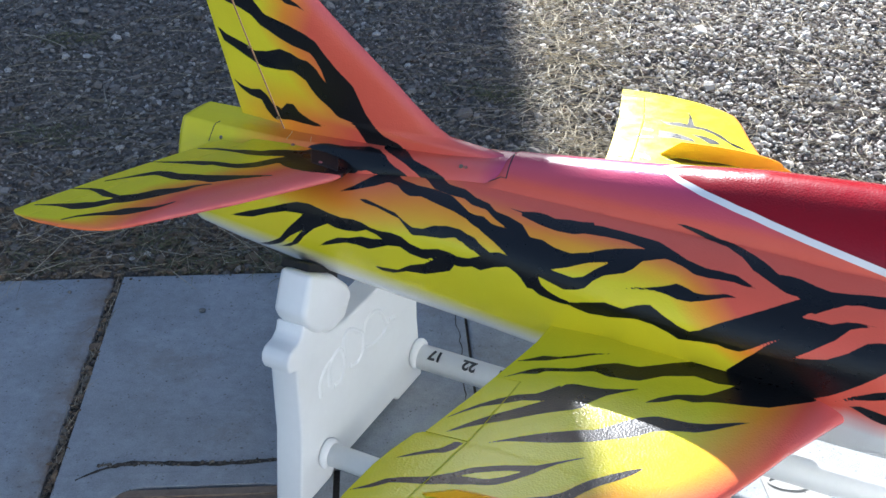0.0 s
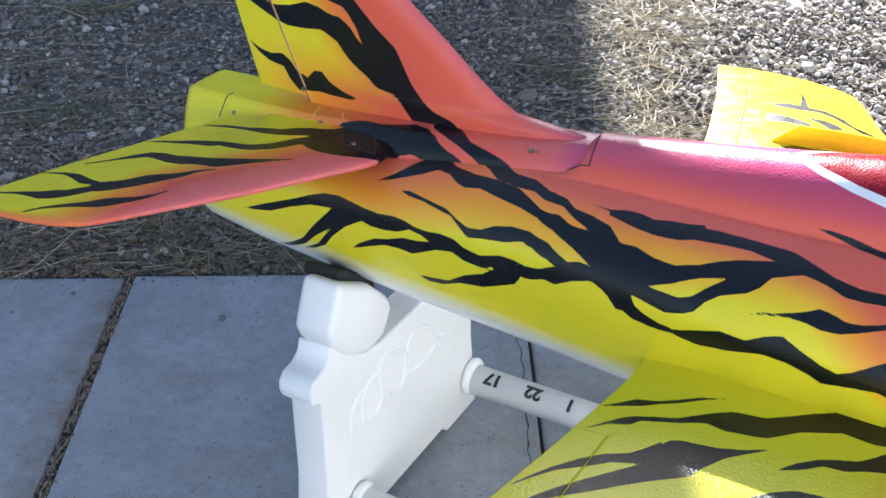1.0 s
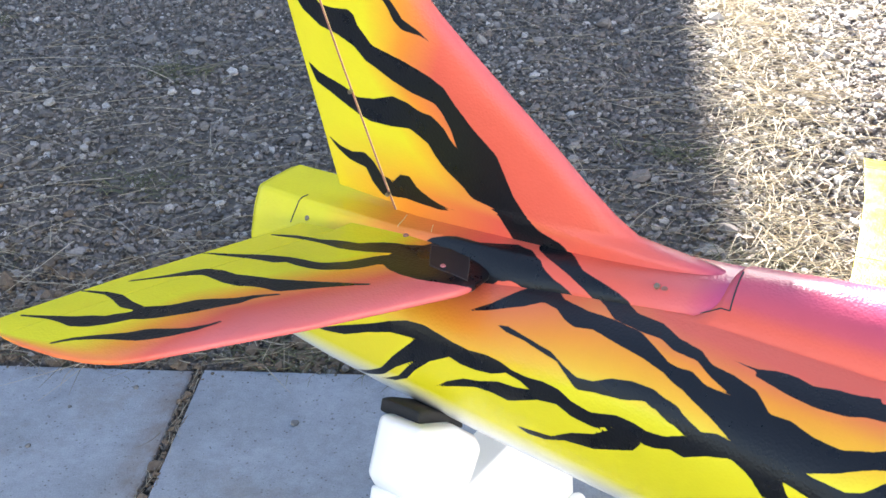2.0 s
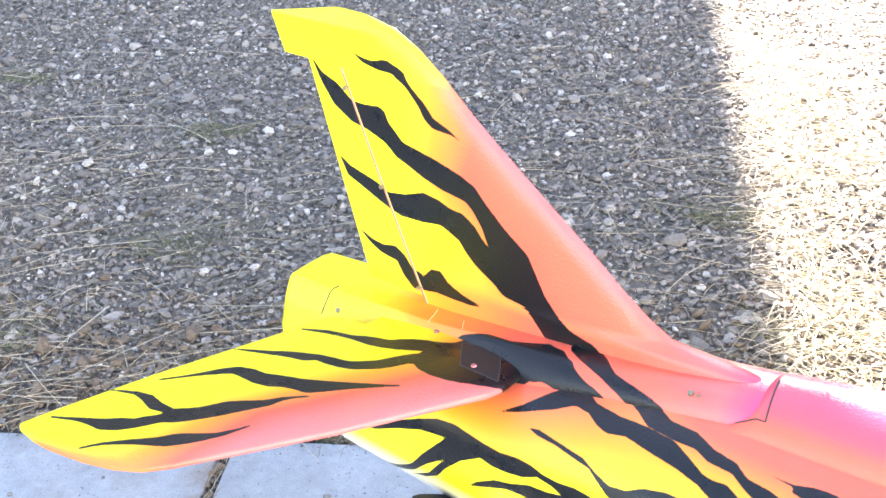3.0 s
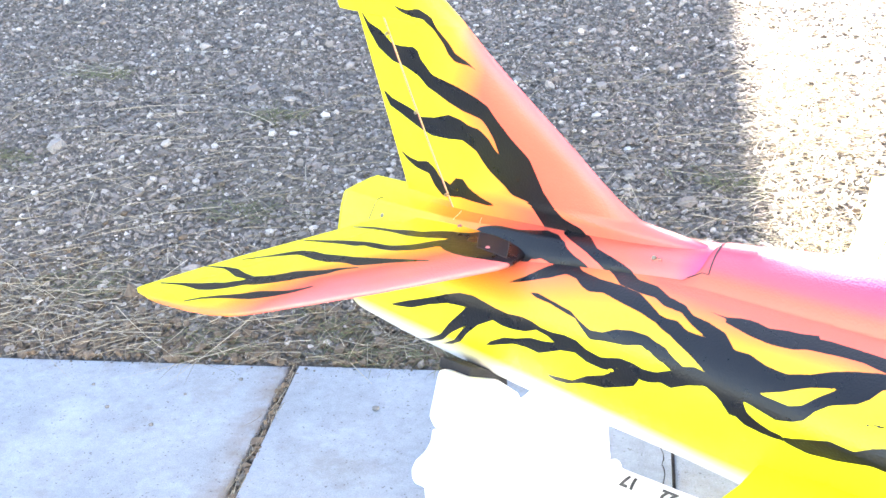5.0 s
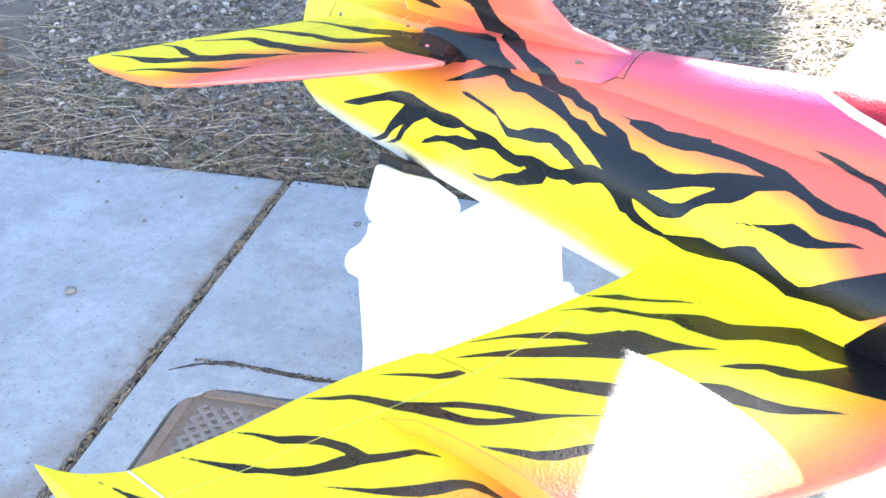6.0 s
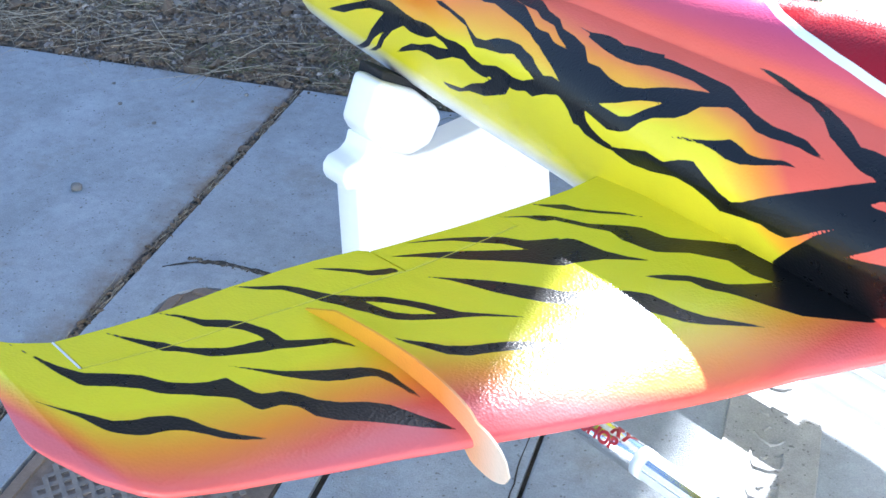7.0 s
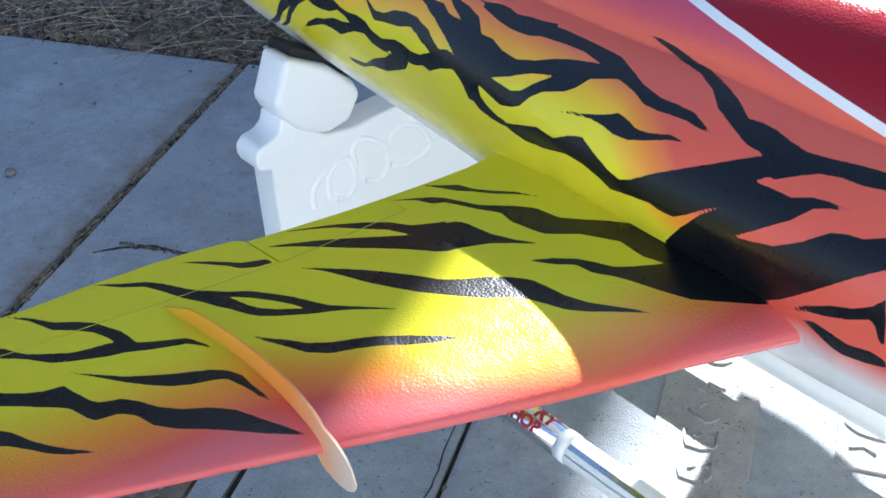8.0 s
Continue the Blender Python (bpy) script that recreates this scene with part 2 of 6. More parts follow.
def build_ground():
    fine_x = np.arange(-3.2, 2.4, 0.03)
    fine_y = np.arange(-3.0, 5.4, 0.03)
    xs = np.concatenate(([-400, -120, -40, -15, -7, -4.5], fine_x, [3.5, 6, 14, 40, 120, 400]))
    ys = np.concatenate(([-400, -120, -40, -12, -6], fine_y, [6.5, 9, 18, 45, 130, 400]))
    gx, gy = np.meshgrid(xs, ys)
    gz = ground_height(gx, gy)
    n, m = len(ys), len(xs)
    verts = np.stack([gx.ravel(), gy.ravel(), gz.ravel()], 1)
    idx = np.arange(n * m).reshape(n, m)
    faces = np.stack([idx[:-1, :-1], idx[:-1, 1:], idx[1:, 1:], idx[1:, :-1]], -1).reshape(-1, 4)
    g = raw("ground", verts.tolist(), faces.tolist(), M_SOIL, smooth=True)
    tagged(g, "dusty brown soil under loose gravel, sloping up gently", "ground", kind="structure")


build_ground()


def ico():
    bm = bmesh.new()
    bmesh.ops.create_icosphere(bm, subdivisions=1, radius=1.0)
    v = np.array([x.co for x in bm.verts])
    f = np.array([[x.index for x in face.verts] for face in bm.faces])
    bm.free()
    return v, f


def spins(rng, n):
    """n random turns as matrices."""
    q = rng.normal(size=(n, 4))
    q /= np.linalg.norm(q, axis=1, keepdims=True)
    w, x, y, z = q.T
    return np.stack([np.stack([1 - 2 * (y * y + z * z), 2 * (x * y - w * z), 2 * (x * z + w * y)], -1),
                     np.stack([2 * (x * y + w * z), 1 - 2 * (x * x + z * z), 2 * (y * z - w * x)], -1),
                     np.stack([2 * (x * z - w * y), 2 * (y * z + w * x), 1 - 2 * (x * x + y * y)], -1)], 1)


def many(name, base_v, base_f, centres, sizes, rng, material, dent=0.30):
    """Many dented, randomly turned copies of a small solid in one mesh."""
    n, k = len(centres), len(base_v)
    v = base_v[None] * (1 + rng.uniform(-dent, dent, (n, k, 1)))
    v = v * (sizes[:, None, None] * rng.uniform(0.5, 1.35, (n, 1, 3)))
    v = np.einsum("nij,nkj->nki", spins(rng, n), v)
    v[:, :, 2] *= 0.72
    v += centres[:, None, :]
    f = base_f[None] + (np.arange(n) * k)[:, None, None]
    me = bpy.data.meshes.new(name)
    nf = n * len(base_f)
    me.vertices.add(n * k)
    me.vertices.foreach_set("co", v.astype(np.float32).ravel())
    me.loops.add(nf * 3)
    me.loops.foreach_set("vertex_index", f.astype(np.int32).ravel())
    me.polygons.add(nf)
    me.polygons.foreach_set("loop_start", np.arange(0, nf * 3, 3, dtype=np.int32))
    me.polygons.foreach_set("use_smooth", np.zeros(nf, dtype=bool))
    me.materials.append(material)
    me.update(calc_edges=True)
    me.validate()
    return new(name, me)


def build_gravel():
    rng = np.random.default_rng(5)
    step = 0.0108
    gx, gy = np.meshgrid(np.arange(-3.3, 1.8, step), np.arange(1.4, 5.0, step))
    x = (gx + rng.uniform(-0.55, 0.55, gx.shape) * step).ravel()
    y = (gy + rng.uniform(-0.55, 0.55, gy.shape) * step).ravel()
    q = (x - J0.x) * EY.x + (y - J0.y) * EY.y
    side = (y - 0.9) * 0.62
    keep = (q > 0.012) & (x > -0.35 - side * 1.25) & (x < 0.66 + side * 0.45)
    keep &= rng.random(len(x)) < np.where(q < 0.12, 0.62, 0.93)
    x, y = x[keep], y[keep]
    size = 0.0050 * np.exp(rng.normal(0, 0.34, len(x)))
    big = rng.random(len(x)) < 0.012
    size = np.where(big, size * 1.7, size)
    z = ground_height(x, y) + size * rng.uniform(0.1, 0.75, len(x))
    v, f = ico()
    ob = many("gravel", v, f, np.stack([x, y, z], 1), size, rng, M_STONE)
    tagged(ob, "grey and tan crushed landscape gravel, loose on the soil", "gravel", kind="stuff")


def build_grit():
    """Fine angular chips between and over the stones."""
    rng = np.random.default_rng(15)
    n = 62000
    x = rng.uniform(-2.0, 1.2, n)
    y = 1.75 + 2.2 * rng.random(n) ** 1.35
    q = (x - J0.x) * EY.x + (y - J0.y) * EY.y
    side = (y - 0.9) * 0.62
    keep = (q > -0.004) & (x > -0.35 - side * 1.25) & (x < 0.66 + side * 0.45)
    x, y = x[keep], y[keep]
    size = 0.0034 * np.exp(rng.normal(0, 0.35, len(x)))
    z = ground_height(x, y) + rng.uniform(0.001, 0.0085, len(x))
    v = np.array([(1, 0, 0), (-1, 0, 0), (0, 1, 0), (0, -1, 0), (0, 0, 0.6), (0, 0, -0.6)], float)
    f = np.array([(0, 2, 4), (2, 1, 4), (1, 3, 4), (3, 0, 4), (2, 0, 5), (1, 2, 5), (3, 1, 5), (0, 3, 5)])
    ob = many("grit", v, f, np.stack([x, y, z], 1), size, rng, M_STONE, 0.35)
    tagged(ob, "fine angular brown grit sifted between the gravel", "grit", kind="stuff")


build_gravel()
build_grit()


def blades(name, roots, lengths, headings, lifts, radius, rng, material, sides=3, joints=4):
    """Thin curved stalks, each a tapered three-sided rod."""
    verts, faces = [], []
    for (x, y, z), length, heading, lift in zip(roots, lengths, headings, lifts):
        bend, base = rng.normal(0, 0.35), len(verts)
        p = np.array([x, y, z])
        for j in range(joints + 1):
            u = j / joints
            h = heading + bend * u
            d = np.array([math.cos(h), math.sin(h), lift * (1 - 1.6 * u)])
            side = np.array([-math.sin(h), math.cos(h), 0])
            r = radius * (1.0 - 0.75 * u)
            for k in range(sides):
                a = 2 * math.pi * k / sides
                verts.append(p + side * (r * math.cos(a)) + np.array([0, 0, r * math.sin(a)]))
            p = p + d * (length / joints)
        for j in range(joints):
            for k in range(sides):
                a, b = base + j * sides + k, base + j * sides + (k + 1) % sides
                faces.append((a, b, b + sides, a + sides))
    return raw(name, verts, faces, material)


def build_straw():
    rng = np.random.default_rng(8)
    n = 3600
    x = rng.uniform(-1.9, 1.2, n)
    q = np.abs(rng.normal(0, 0.55, n)) + 0.0
    near = rng.random(n) < 0.10
    q = np.where(near, rng.uniform(0.01, 0.16, n), q)
    lit = rng.random(n) < 0.16
    x = np.where(lit, rng.normal(0.24, 0.08, n), x)
    q = np.where(lit, rng.uniform(0.05, 1.2, n), q)
    y = J0.y + (x - J0.x) * 0.16 + q
    z = np.maximum(ground_height(x, y), -0.004) + rng.uniform(0.006, 0.016, n)
    ob = blades("straw", np.stack([x, y, z], 1), rng.uniform(0.02, 0.10, n), rng.uniform(0, 2 * math.pi, n), rng.uniform(0.0, 0.14, n), 0.0008, rng, M_STRAW)
    tagged(ob, "scattered dry straw and needles lying on gravel", "straw", kind="stuff")
    # pale dry stalks and chips, toned lighter to make the sunlit gravel brighter
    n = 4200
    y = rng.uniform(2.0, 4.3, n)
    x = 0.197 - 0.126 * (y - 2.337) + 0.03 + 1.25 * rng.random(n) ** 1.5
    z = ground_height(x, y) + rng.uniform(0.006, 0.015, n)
    ob = blades("sunlit_straw", np.stack([x, y, z], 1), rng.uniform(0.02, 0.11, n), rng.uniform(0, 6.28, n), rng.uniform(0.0, 0.12, n), 0.0010, rng, M_SUNLIT_STRAW)
    tagged(ob, "pale straw thick on sunny gravel, toned lighter for the sunlight", "straw", kind="stuff")
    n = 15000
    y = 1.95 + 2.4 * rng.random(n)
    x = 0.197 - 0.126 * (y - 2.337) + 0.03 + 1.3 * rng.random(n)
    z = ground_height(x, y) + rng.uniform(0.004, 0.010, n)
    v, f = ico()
    ob = many("sunlit_chips", v, f, np.stack([x, y, z], 1), 0.0048 * np.exp(rng.normal(0, 0.35, n)), rng, M_SUNLIT_CHIP)
    tagged(ob, "pale cream stone chips toned lighter to brighten the sunlit gravel", "stone chips", kind="stuff")
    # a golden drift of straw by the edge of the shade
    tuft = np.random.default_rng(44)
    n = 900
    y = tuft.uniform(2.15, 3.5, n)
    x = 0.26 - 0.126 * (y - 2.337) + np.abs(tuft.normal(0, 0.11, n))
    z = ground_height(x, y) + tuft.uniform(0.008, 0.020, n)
    ob = blades("golden_straw", np.stack([x, y, z], 1), tuft.uniform(0.03, 0.14, n), tuft.uniform(0, 6.28, n), tuft.uniform(0.0, 0.22, n), 0.0010, tuft, M_SUNLIT_STRAW)
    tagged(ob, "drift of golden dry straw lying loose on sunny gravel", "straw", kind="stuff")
    # long pale stalks
    n = 520
    x, q = rng.uniform(-2.0, 0.9, n), np.abs(rng.normal(0.0, 0.8, n)) + 0.02
    y = J0.y + (x - J0.x) * 0.16 + q
    z = ground_height(x, y) + rng.uniform(0.010, 0.018, n)
    ob = blades("long_straw", np.stack([x, y, z], 1), rng.uniform(0.10, 0.30, n), rng.normal(0.25, 0.7, n) + math.pi * rng.integers(0, 2, n), rng.uniform(0.0, 0.05, n), 0.0010, rng, M_STRAW, 3, 9)
    tagged(ob, "long pale dry grass stalks lying across the gravel", "straw", kind="stuff")
    # a thick mat of dry grass along the edge of the slabs
    n = 800
    x = np.where(rng.random(n) < 0.88, rng.normal(-1.40, 0.20, n), rng.uniform(-1.7, 0.35, n))
    q = np.abs(rng.normal(0.0, 0.13, n))
    q = np.where(x > -0.95, q * 0.42 + 0.012, q + 0.04)
    y = J0.y + (x - J0.x) * 0.16 + q
    z = np.maximum(ground_height(x, y), -0.004) + rng.uniform(0.004, 0.020, n)
    ob = blades("dry_grass_mat", np.stack([x, y, z], 1), rng.uniform(0.03, 0.12, n), rng.normal(0.2, 0.85, n) + math.pi * rng.integers(0, 2, n), rng.uniform(0.0, 0.20, n), 0.0010, rng, M_STRAW, 3, 5)
    tagged(ob, "tangled mat of dry grass along the edge of the slabs", "dry grass", kind="stuff")
    # crumbs of leaf and bark along the edge
    n = 5200
    x = rng.uniform(-1.7, 0.5, n)
    q = np.abs(rng.normal(0.0, 0.16, n)) + 0.006
    y = J0.y + (x - J0.x) * 0.16 + q
    z = np.maximum(ground_height(x, y), -0.008) + rng.uniform(0.004, 0.011, n)
    v, f = ico()
    ob = many("leaf_litter", v, f, np.stack([x, y, z], 1), 0.0042 * np.exp(rng.normal(0, 0.45, n)), rng, M_LEAF, 0.5)
    tagged(ob, "crumbled brown leaf and bark litter by the slabs", "leaf litter", kind="stuff")
    # crumpled dead leaves
    for k in range(26):
        lx = rng.uniform(-1.3, 0.1)
        ly = J0.y + (lx - J0.x) * 0.16 + abs(rng.normal(0.0, 0.06)) + 0.004
        w, l = rng.uniform(0.004, 0.008), rng.uniform(0.012, 0.028)
        bm = bmesh.new()
        rows = []
        for i in range(7):
            u = i / 6
            half = w * math.sin(math.pi * (0.06 + 0.9 * u))
            rows.append([bm.verts.new((l * (u - 0.5), half * e, 0.35 * half * abs(e) + 0.15 * l * (u - 0.5) ** 2 * 4 + rng.uniform(-0.0006, 0.0006))) for e in (-1, 0, 1)])
        for r0, r1 in zip(rows[:-1], rows[1:]):
            for j in range(2):
                bm.faces.new((r0[j], r0[j + 1], r1[j + 1], r1[j]))
        bmesh.ops.solidify(bm, geom=bm.faces[:], thickness=0.0006)
        ob = part("dead_leaf", bm, M_LEAF)
        ob.matrix_world = pose(lx, ly, max(float(ground_height(lx, ly)), 0.0) + 0.012, rng.uniform(-25, 25), rng.uniform(-25, 25), rng.uniform(0, 360))
        tagged(ob, "small curled brown dead leaf on the gravel edge", "leaf", group="dead leaves")


def build_weeds():
    rng = np.random.default_rng(21)
    spots = [(-0.95, 2.75), (-1.55, 2.95), (-1.5, 2.45), (-1.05, 2.05), (0.10, 2.62), (0.27, 2.30), (-0.5, 2.02), (-0.1, 2.10), (-0.42, 1.955), (-0.30, 1.975), (-0.2, 1.985), (-0.70, 1.92), (-0.85, 2.35)]
    for k, (cx, cy) in enumerate(spots):
        n = 90
        x = cx + rng.normal(0, 0.05, n)
        y = cy + rng.normal(0, 0.025, n)
        z = ground_height(x, y) + 0.004
        ob = blades("weed_tuft", np.stack([x, y, z], 1), rng.uniform(0.02, 0.06, n), rng.uniform(0, 6.28, n), rng.uniform(0.2, 0.9, n), 0.0010, rng, M_GRASS)
        tagged(ob, "low sparse green weed tuft growing in the gravel", "weeds", group="weed tufts", kind="stuff")


build_straw()
build_weeds()


def box_bm(p0, p1, q0, q1, z0, z1, edge=0.006):
    bm = bmesh.new()
    prism(bm, [(p0, q0), (p1, q0), (p1, q1), (p0, q1)], z0, z1, lambda p, q, z: slab_point(p, q, z))
    if edge:
        top = [e for e in bm.edges if all(v.co.z > z1 - 1e-4 for v in e.verts)]
        bmesh.ops.bevel(bm, geom=top, offset=edge, segments=3, profile=0.5, affect="EDGES")
    return bm


def build_pavement():
    base = new("pavement")
    tagged(base, "weathered light grey concrete walk in broad slabs", "pavement", kind="structure")
    gap = 0.008
    for p0, p1 in ((-2.5, -1.258), (-1.242, -0.008), (0.6325, 1.257), (1.263, 2.5)):
        part("concrete_slab", box_bm(p0, p1, -2.6, 0, -0.06, 0), M_CONC, base)
    # slabs out of view, added to bounce sunlight up onto jet and stand
    for p0, p1 in ((2.506, 4.2), (4.206, 5.9), (5.906, 7.6)):
        part("concrete_slab", box_bm(p0, p1, -2.6, 0, -0.06, 0), M_CONC, base)
    for p0, p1 in ((-2.5, -0.008), (0.0, 2.5), (2.506, 5.0), (5.006, 7.6)):
        part("concrete_slab", box_bm(p0, p1, -5.6, -2.606, -0.06, 0), M_CONC, base)
    # the slab round the meter box, poured in strips about the lid
    il, ir, ib, it = 0.074, 0.372, -1.045, -0.574
    part("concrete_slab", box_bm(gap, 0.6275, -0.545, 0, -0.06, 0, 0.0015), M_CONC, base)
    part("concrete_slab", box_bm(0.418, 0.6275, -2.6, -0.545, -0.06, 0, 0), M_CONC, base)
    part("box_collar", box_bm(gap, il, -1.10, -0.545, -0.06, 0.0, 0), M_CONC, base)
    part("box_collar", box_bm(il, 0.408, it, -0.545, -0.06, 0.0, 0), M_CONC, base)
    part("box_collar", box_bm(ir, 0.408, ib, it, -0.06, 0.0, 0), M_CONC, base)
    part("box_collar", box_bm(il, 0.408, -1.10, ib, -0.06, 0.0, 0), M_CONC, base)
    part("concrete_slab", box_bm(gap, 0.418, -2.6, -1.10, -0.06, 0, 0), M_CONC, base)
    # rounded inner corners of the box opening
    for cx, sx in ((il, 1), (ir, -1)):
        r = 0.07
        arc = [(cx + sx * (r - r * math.cos(t)), it - r + r * math.sin(t)) for t in np.linspace(0, math.pi / 2, 10)]
        bm = bmesh.new()
        prism(bm, [(cx, it)] + arc, -0.05, -0.0004, slab_point)
        part("collar_corner", bm, M_CONC, base)
    # dirt in the joints
    for p0, p1, q0, q1 in ((-0.0078, 0.0078, -2.6, 0), (0.6276, 0.6324, -2.6, 0), (0.408, 0.418, -1.1, -0.546)):
        part("joint_fill", box_bm(p0, p1, q0, q1, -0.06, -0.007, 0), M_DEBRIS, base)
    # a dirt-filled crack that bends round the box
    edge_a, edge_b = [], []
    rng = np.random.default_rng(31)
    for u in np.linspace(0, 1, 60):
        p = 0.036 + 0.40 * u
        q = -0.526 - 0.030 * max(0, 1 - u / 0.22) ** 2 + 0.004 * math.sin(u * 9)
        w = (0.0016 + 0.0030 * min(1, u * 8)) * rng.uniform(0.55, 1.3)
        edge_a.append((p, q - w))
        edge_b.append((p, q + w))
    bm = bmesh.new()
    lo = [bm.verts.new(slab_point(p, q, 0.0006)) for p, q in edge_a]
    hi = [bm.verts.new(slab_point(p, q, 0.0006)) for p, q in edge_b]
    for k in range(len(lo) - 1):
        bm.faces.new((lo[k], lo[k + 1], hi[k + 1], hi[k]))
    part("crack", bm, M_DEBRIS, base)
    bm = bmesh.new()
    last = None
    wander = 0.0
    for q in np.linspace(-0.15, -1.25, 90):
        wander = 0.88 * wander + rng.normal(0, 0.0016)
        w = 0.0007 * rng.uniform(0.5, 1.6)
        p = 0.614 + wander
        pair = (bm.verts.new(slab_point(p - w, q, 0.0005)), bm.verts.new(slab_point(p + w, q, 0.0005)))
        if last:
            bm.faces.new((last[0], last[1], pair[1], pair[0]))
        last = pair
    part("crack", bm, M_DEBRIS, base)
    return (il, ir, ib, it)


LID = build_pavement()


def build_joint_litter():
    rng = np.random.default_rng(3)
    pts = []
    for p, lo, hi, n in ((0.0, -1.5, 0.02, 560), (0.63, -1.5, 0.0, 60)):
        for _ in range(n):
            pts.append(slab_point(p + rng.normal(0, 0.0045), rng.uniform(lo, hi), -0.005 + rng.uniform(0, 0.003)))
    for _ in range(150):
        pts.append(slab_point(rng.uniform(0.06, 0.42), -0.5265 + rng.normal(0, 0.0022), 0.001))
    for _ in range(220):
        pts.append(slab_point(rng.uniform(-1.0, 0.6), rng.normal(-0.004, 0.012), rng.uniform(0.0, 0.004)))
    c = np.array([tuple(v) for v in pts])
    v, f = ico()
    ob = many("joint_litter", v, f, c, np.where(np.arange(len(c)) < 620, 0.0026, 0.0016) * np.exp(rng.normal(0, 0.4, len(c))), rng, M_CRUMB)
    tagged(ob, "crumbs of stone and dry leaf caught in the joint", "litter", kind="stuff")
    n = 900
    flakes = np.array([tuple(slab_point(rng.normal(0, 0.0042), rng.uniform(-1.4, 0.02), -0.004 + rng.uniform(0, 0.004))) for _ in range(n)])
    ob = many("joint_flakes", v, f, flakes, 0.0021 * np.exp(rng.normal(0, 0.4, n)), rng, M_LEAF, 0.5)
    tagged(ob, "brown leaf crumbs packed in the concrete joint", "litter", kind="stuff")
    n = 110
    t = rng.uniform(-1.2, 0.02, n)
    roots = np.array([tuple(slab_point(rng.normal(0, 0.005), q, 0.0)) for q in t])
    ob = blades("joint_straw", roots, rng.uniform(0.015, 0.05, n), rng.normal(1.73, 0.22, n) + math.pi * rng.integers(0, 2, n), rng.uniform(0, 0.04, n), 0.0008, rng, M_STRAW)
    tagged(ob, "dry straw bits caught in the concrete joint", "straw", kind="stuff")
    # a pebble, and dark lumps in place of stains and pits on the slabs
    for p, q, r in ((0.167, -0.123, 0.006), (-0.195, -0.411, 0.010), (-0.278, -0.145, 0.004), (-0.185, -0.19, 0.004), (-0.08, -0.05, 0.004), (-0.33, -0.08, 0.0035), (-0.16, -0.10, 0.003)):
        bm = bmesh.new()
        bmesh.ops.create_icosphere(bm, subdivisions=2, radius=r)
        for w in bm.verts:
            w.co *= rng.uniform(0.8, 1.15)
            w.co.z *= 0.55
        ob = shade(part("pebble", bm, M_SLAB_MARK))
        ob.matrix_world = Matrix.Translation(slab_point(p, q, r * 0.4))
        tagged(ob, "small dark grey-brown lump in place of a slab mark", "pebble", group="pebbles on the slab")


build_joint_litter()


def build_lid():
    il, ir, ib, it = LID
    top = -0.002
    root = new("meter_box_lid")
    root.location = slab_point((il + ir) / 2, (ib + it) / 2, top)
    tagged(root, "worn brown meter box lid with raised lattice, set in concrete", "utility cover")
    mid = root.location.copy()

    def at(p, q, z):
        return slab_point(p, q, z) - mid

    bm = bmesh.new()
    prism(bm, [(il + 0.003, ib + 0.003), (ir - 0.003, ib + 0.003), (ir - 0.003, it - 0.028), (ir - 0.028, it - 0.003), (il + 0.028, it - 0.003), (il + 0.003, it - 0.028)], -0.05, top - 0.0025, at)
    bevel(bm, 0.002, 1)
    part("plate", bm, M_LID, root)
    bm = bmesh.new()
    for p0, p1, q0, q1 in ((il + 0.006, il + 0.02, ib + 0.006, it - 0.03), (ir - 0.02, ir - 0.006, ib + 0.006, it - 0.03), (il + 0.03, ir - 0.03, it - 0.02, it - 0.006), (il + 0.02, ir - 0.02, ib + 0.006, ib + 0.02)):
        prism(bm, [(p0, q0), (p1, q0), (p1, q1), (p0, q1)], top - 0.005, top + 0.001, at)
    part("rim", bm, M_LID, root)
    x0, x1, y0, y1 = il + 0.035, ir - 0.035, ib + 0.035, it - 0.035
    for sgn in (1, -1):
        k = -0.6
        while k < 0.9:
            # the bar runs along p + sgn * q = const
            pts = []
            for p in np.linspace(x0, x1, 60):
                q = y1 - sgn * (p - x0) * 1.0 - k
                if y0 <= q <= y1:
                    pts.append((p, q))
            if len(pts) > 2:
                (pa, qa), (pb, qb) = pts[0], pts[-1]
                w = 0.0022
                bm = bmesh.new()
                prism(bm, [(pa - w, qa - w * sgn), (pa + w, qa + w * sgn), (pb + w, qb + w * sgn), (pb - w, qb - w * sgn)], top - 0.005, top + (0.0 if sgn > 0 else -0.0007), at)
                part("lattice_bar", bm, M_LIDBAR, root)
            k += 0.021
    # raised black square, its colour standing in for the darkness of a hole
    bm = bmesh.new()
    prism(bm, [(il + 0.14, it - 0.10), (il + 0.165, it - 0.10), (il + 0.165, it - 0.12), (il + 0.14, it - 0.12)], top - 0.004, top + 0.0015, at)
    part("hole_block", bm, M_FOAM, root, "square black block standing for a hole")


build_lid()


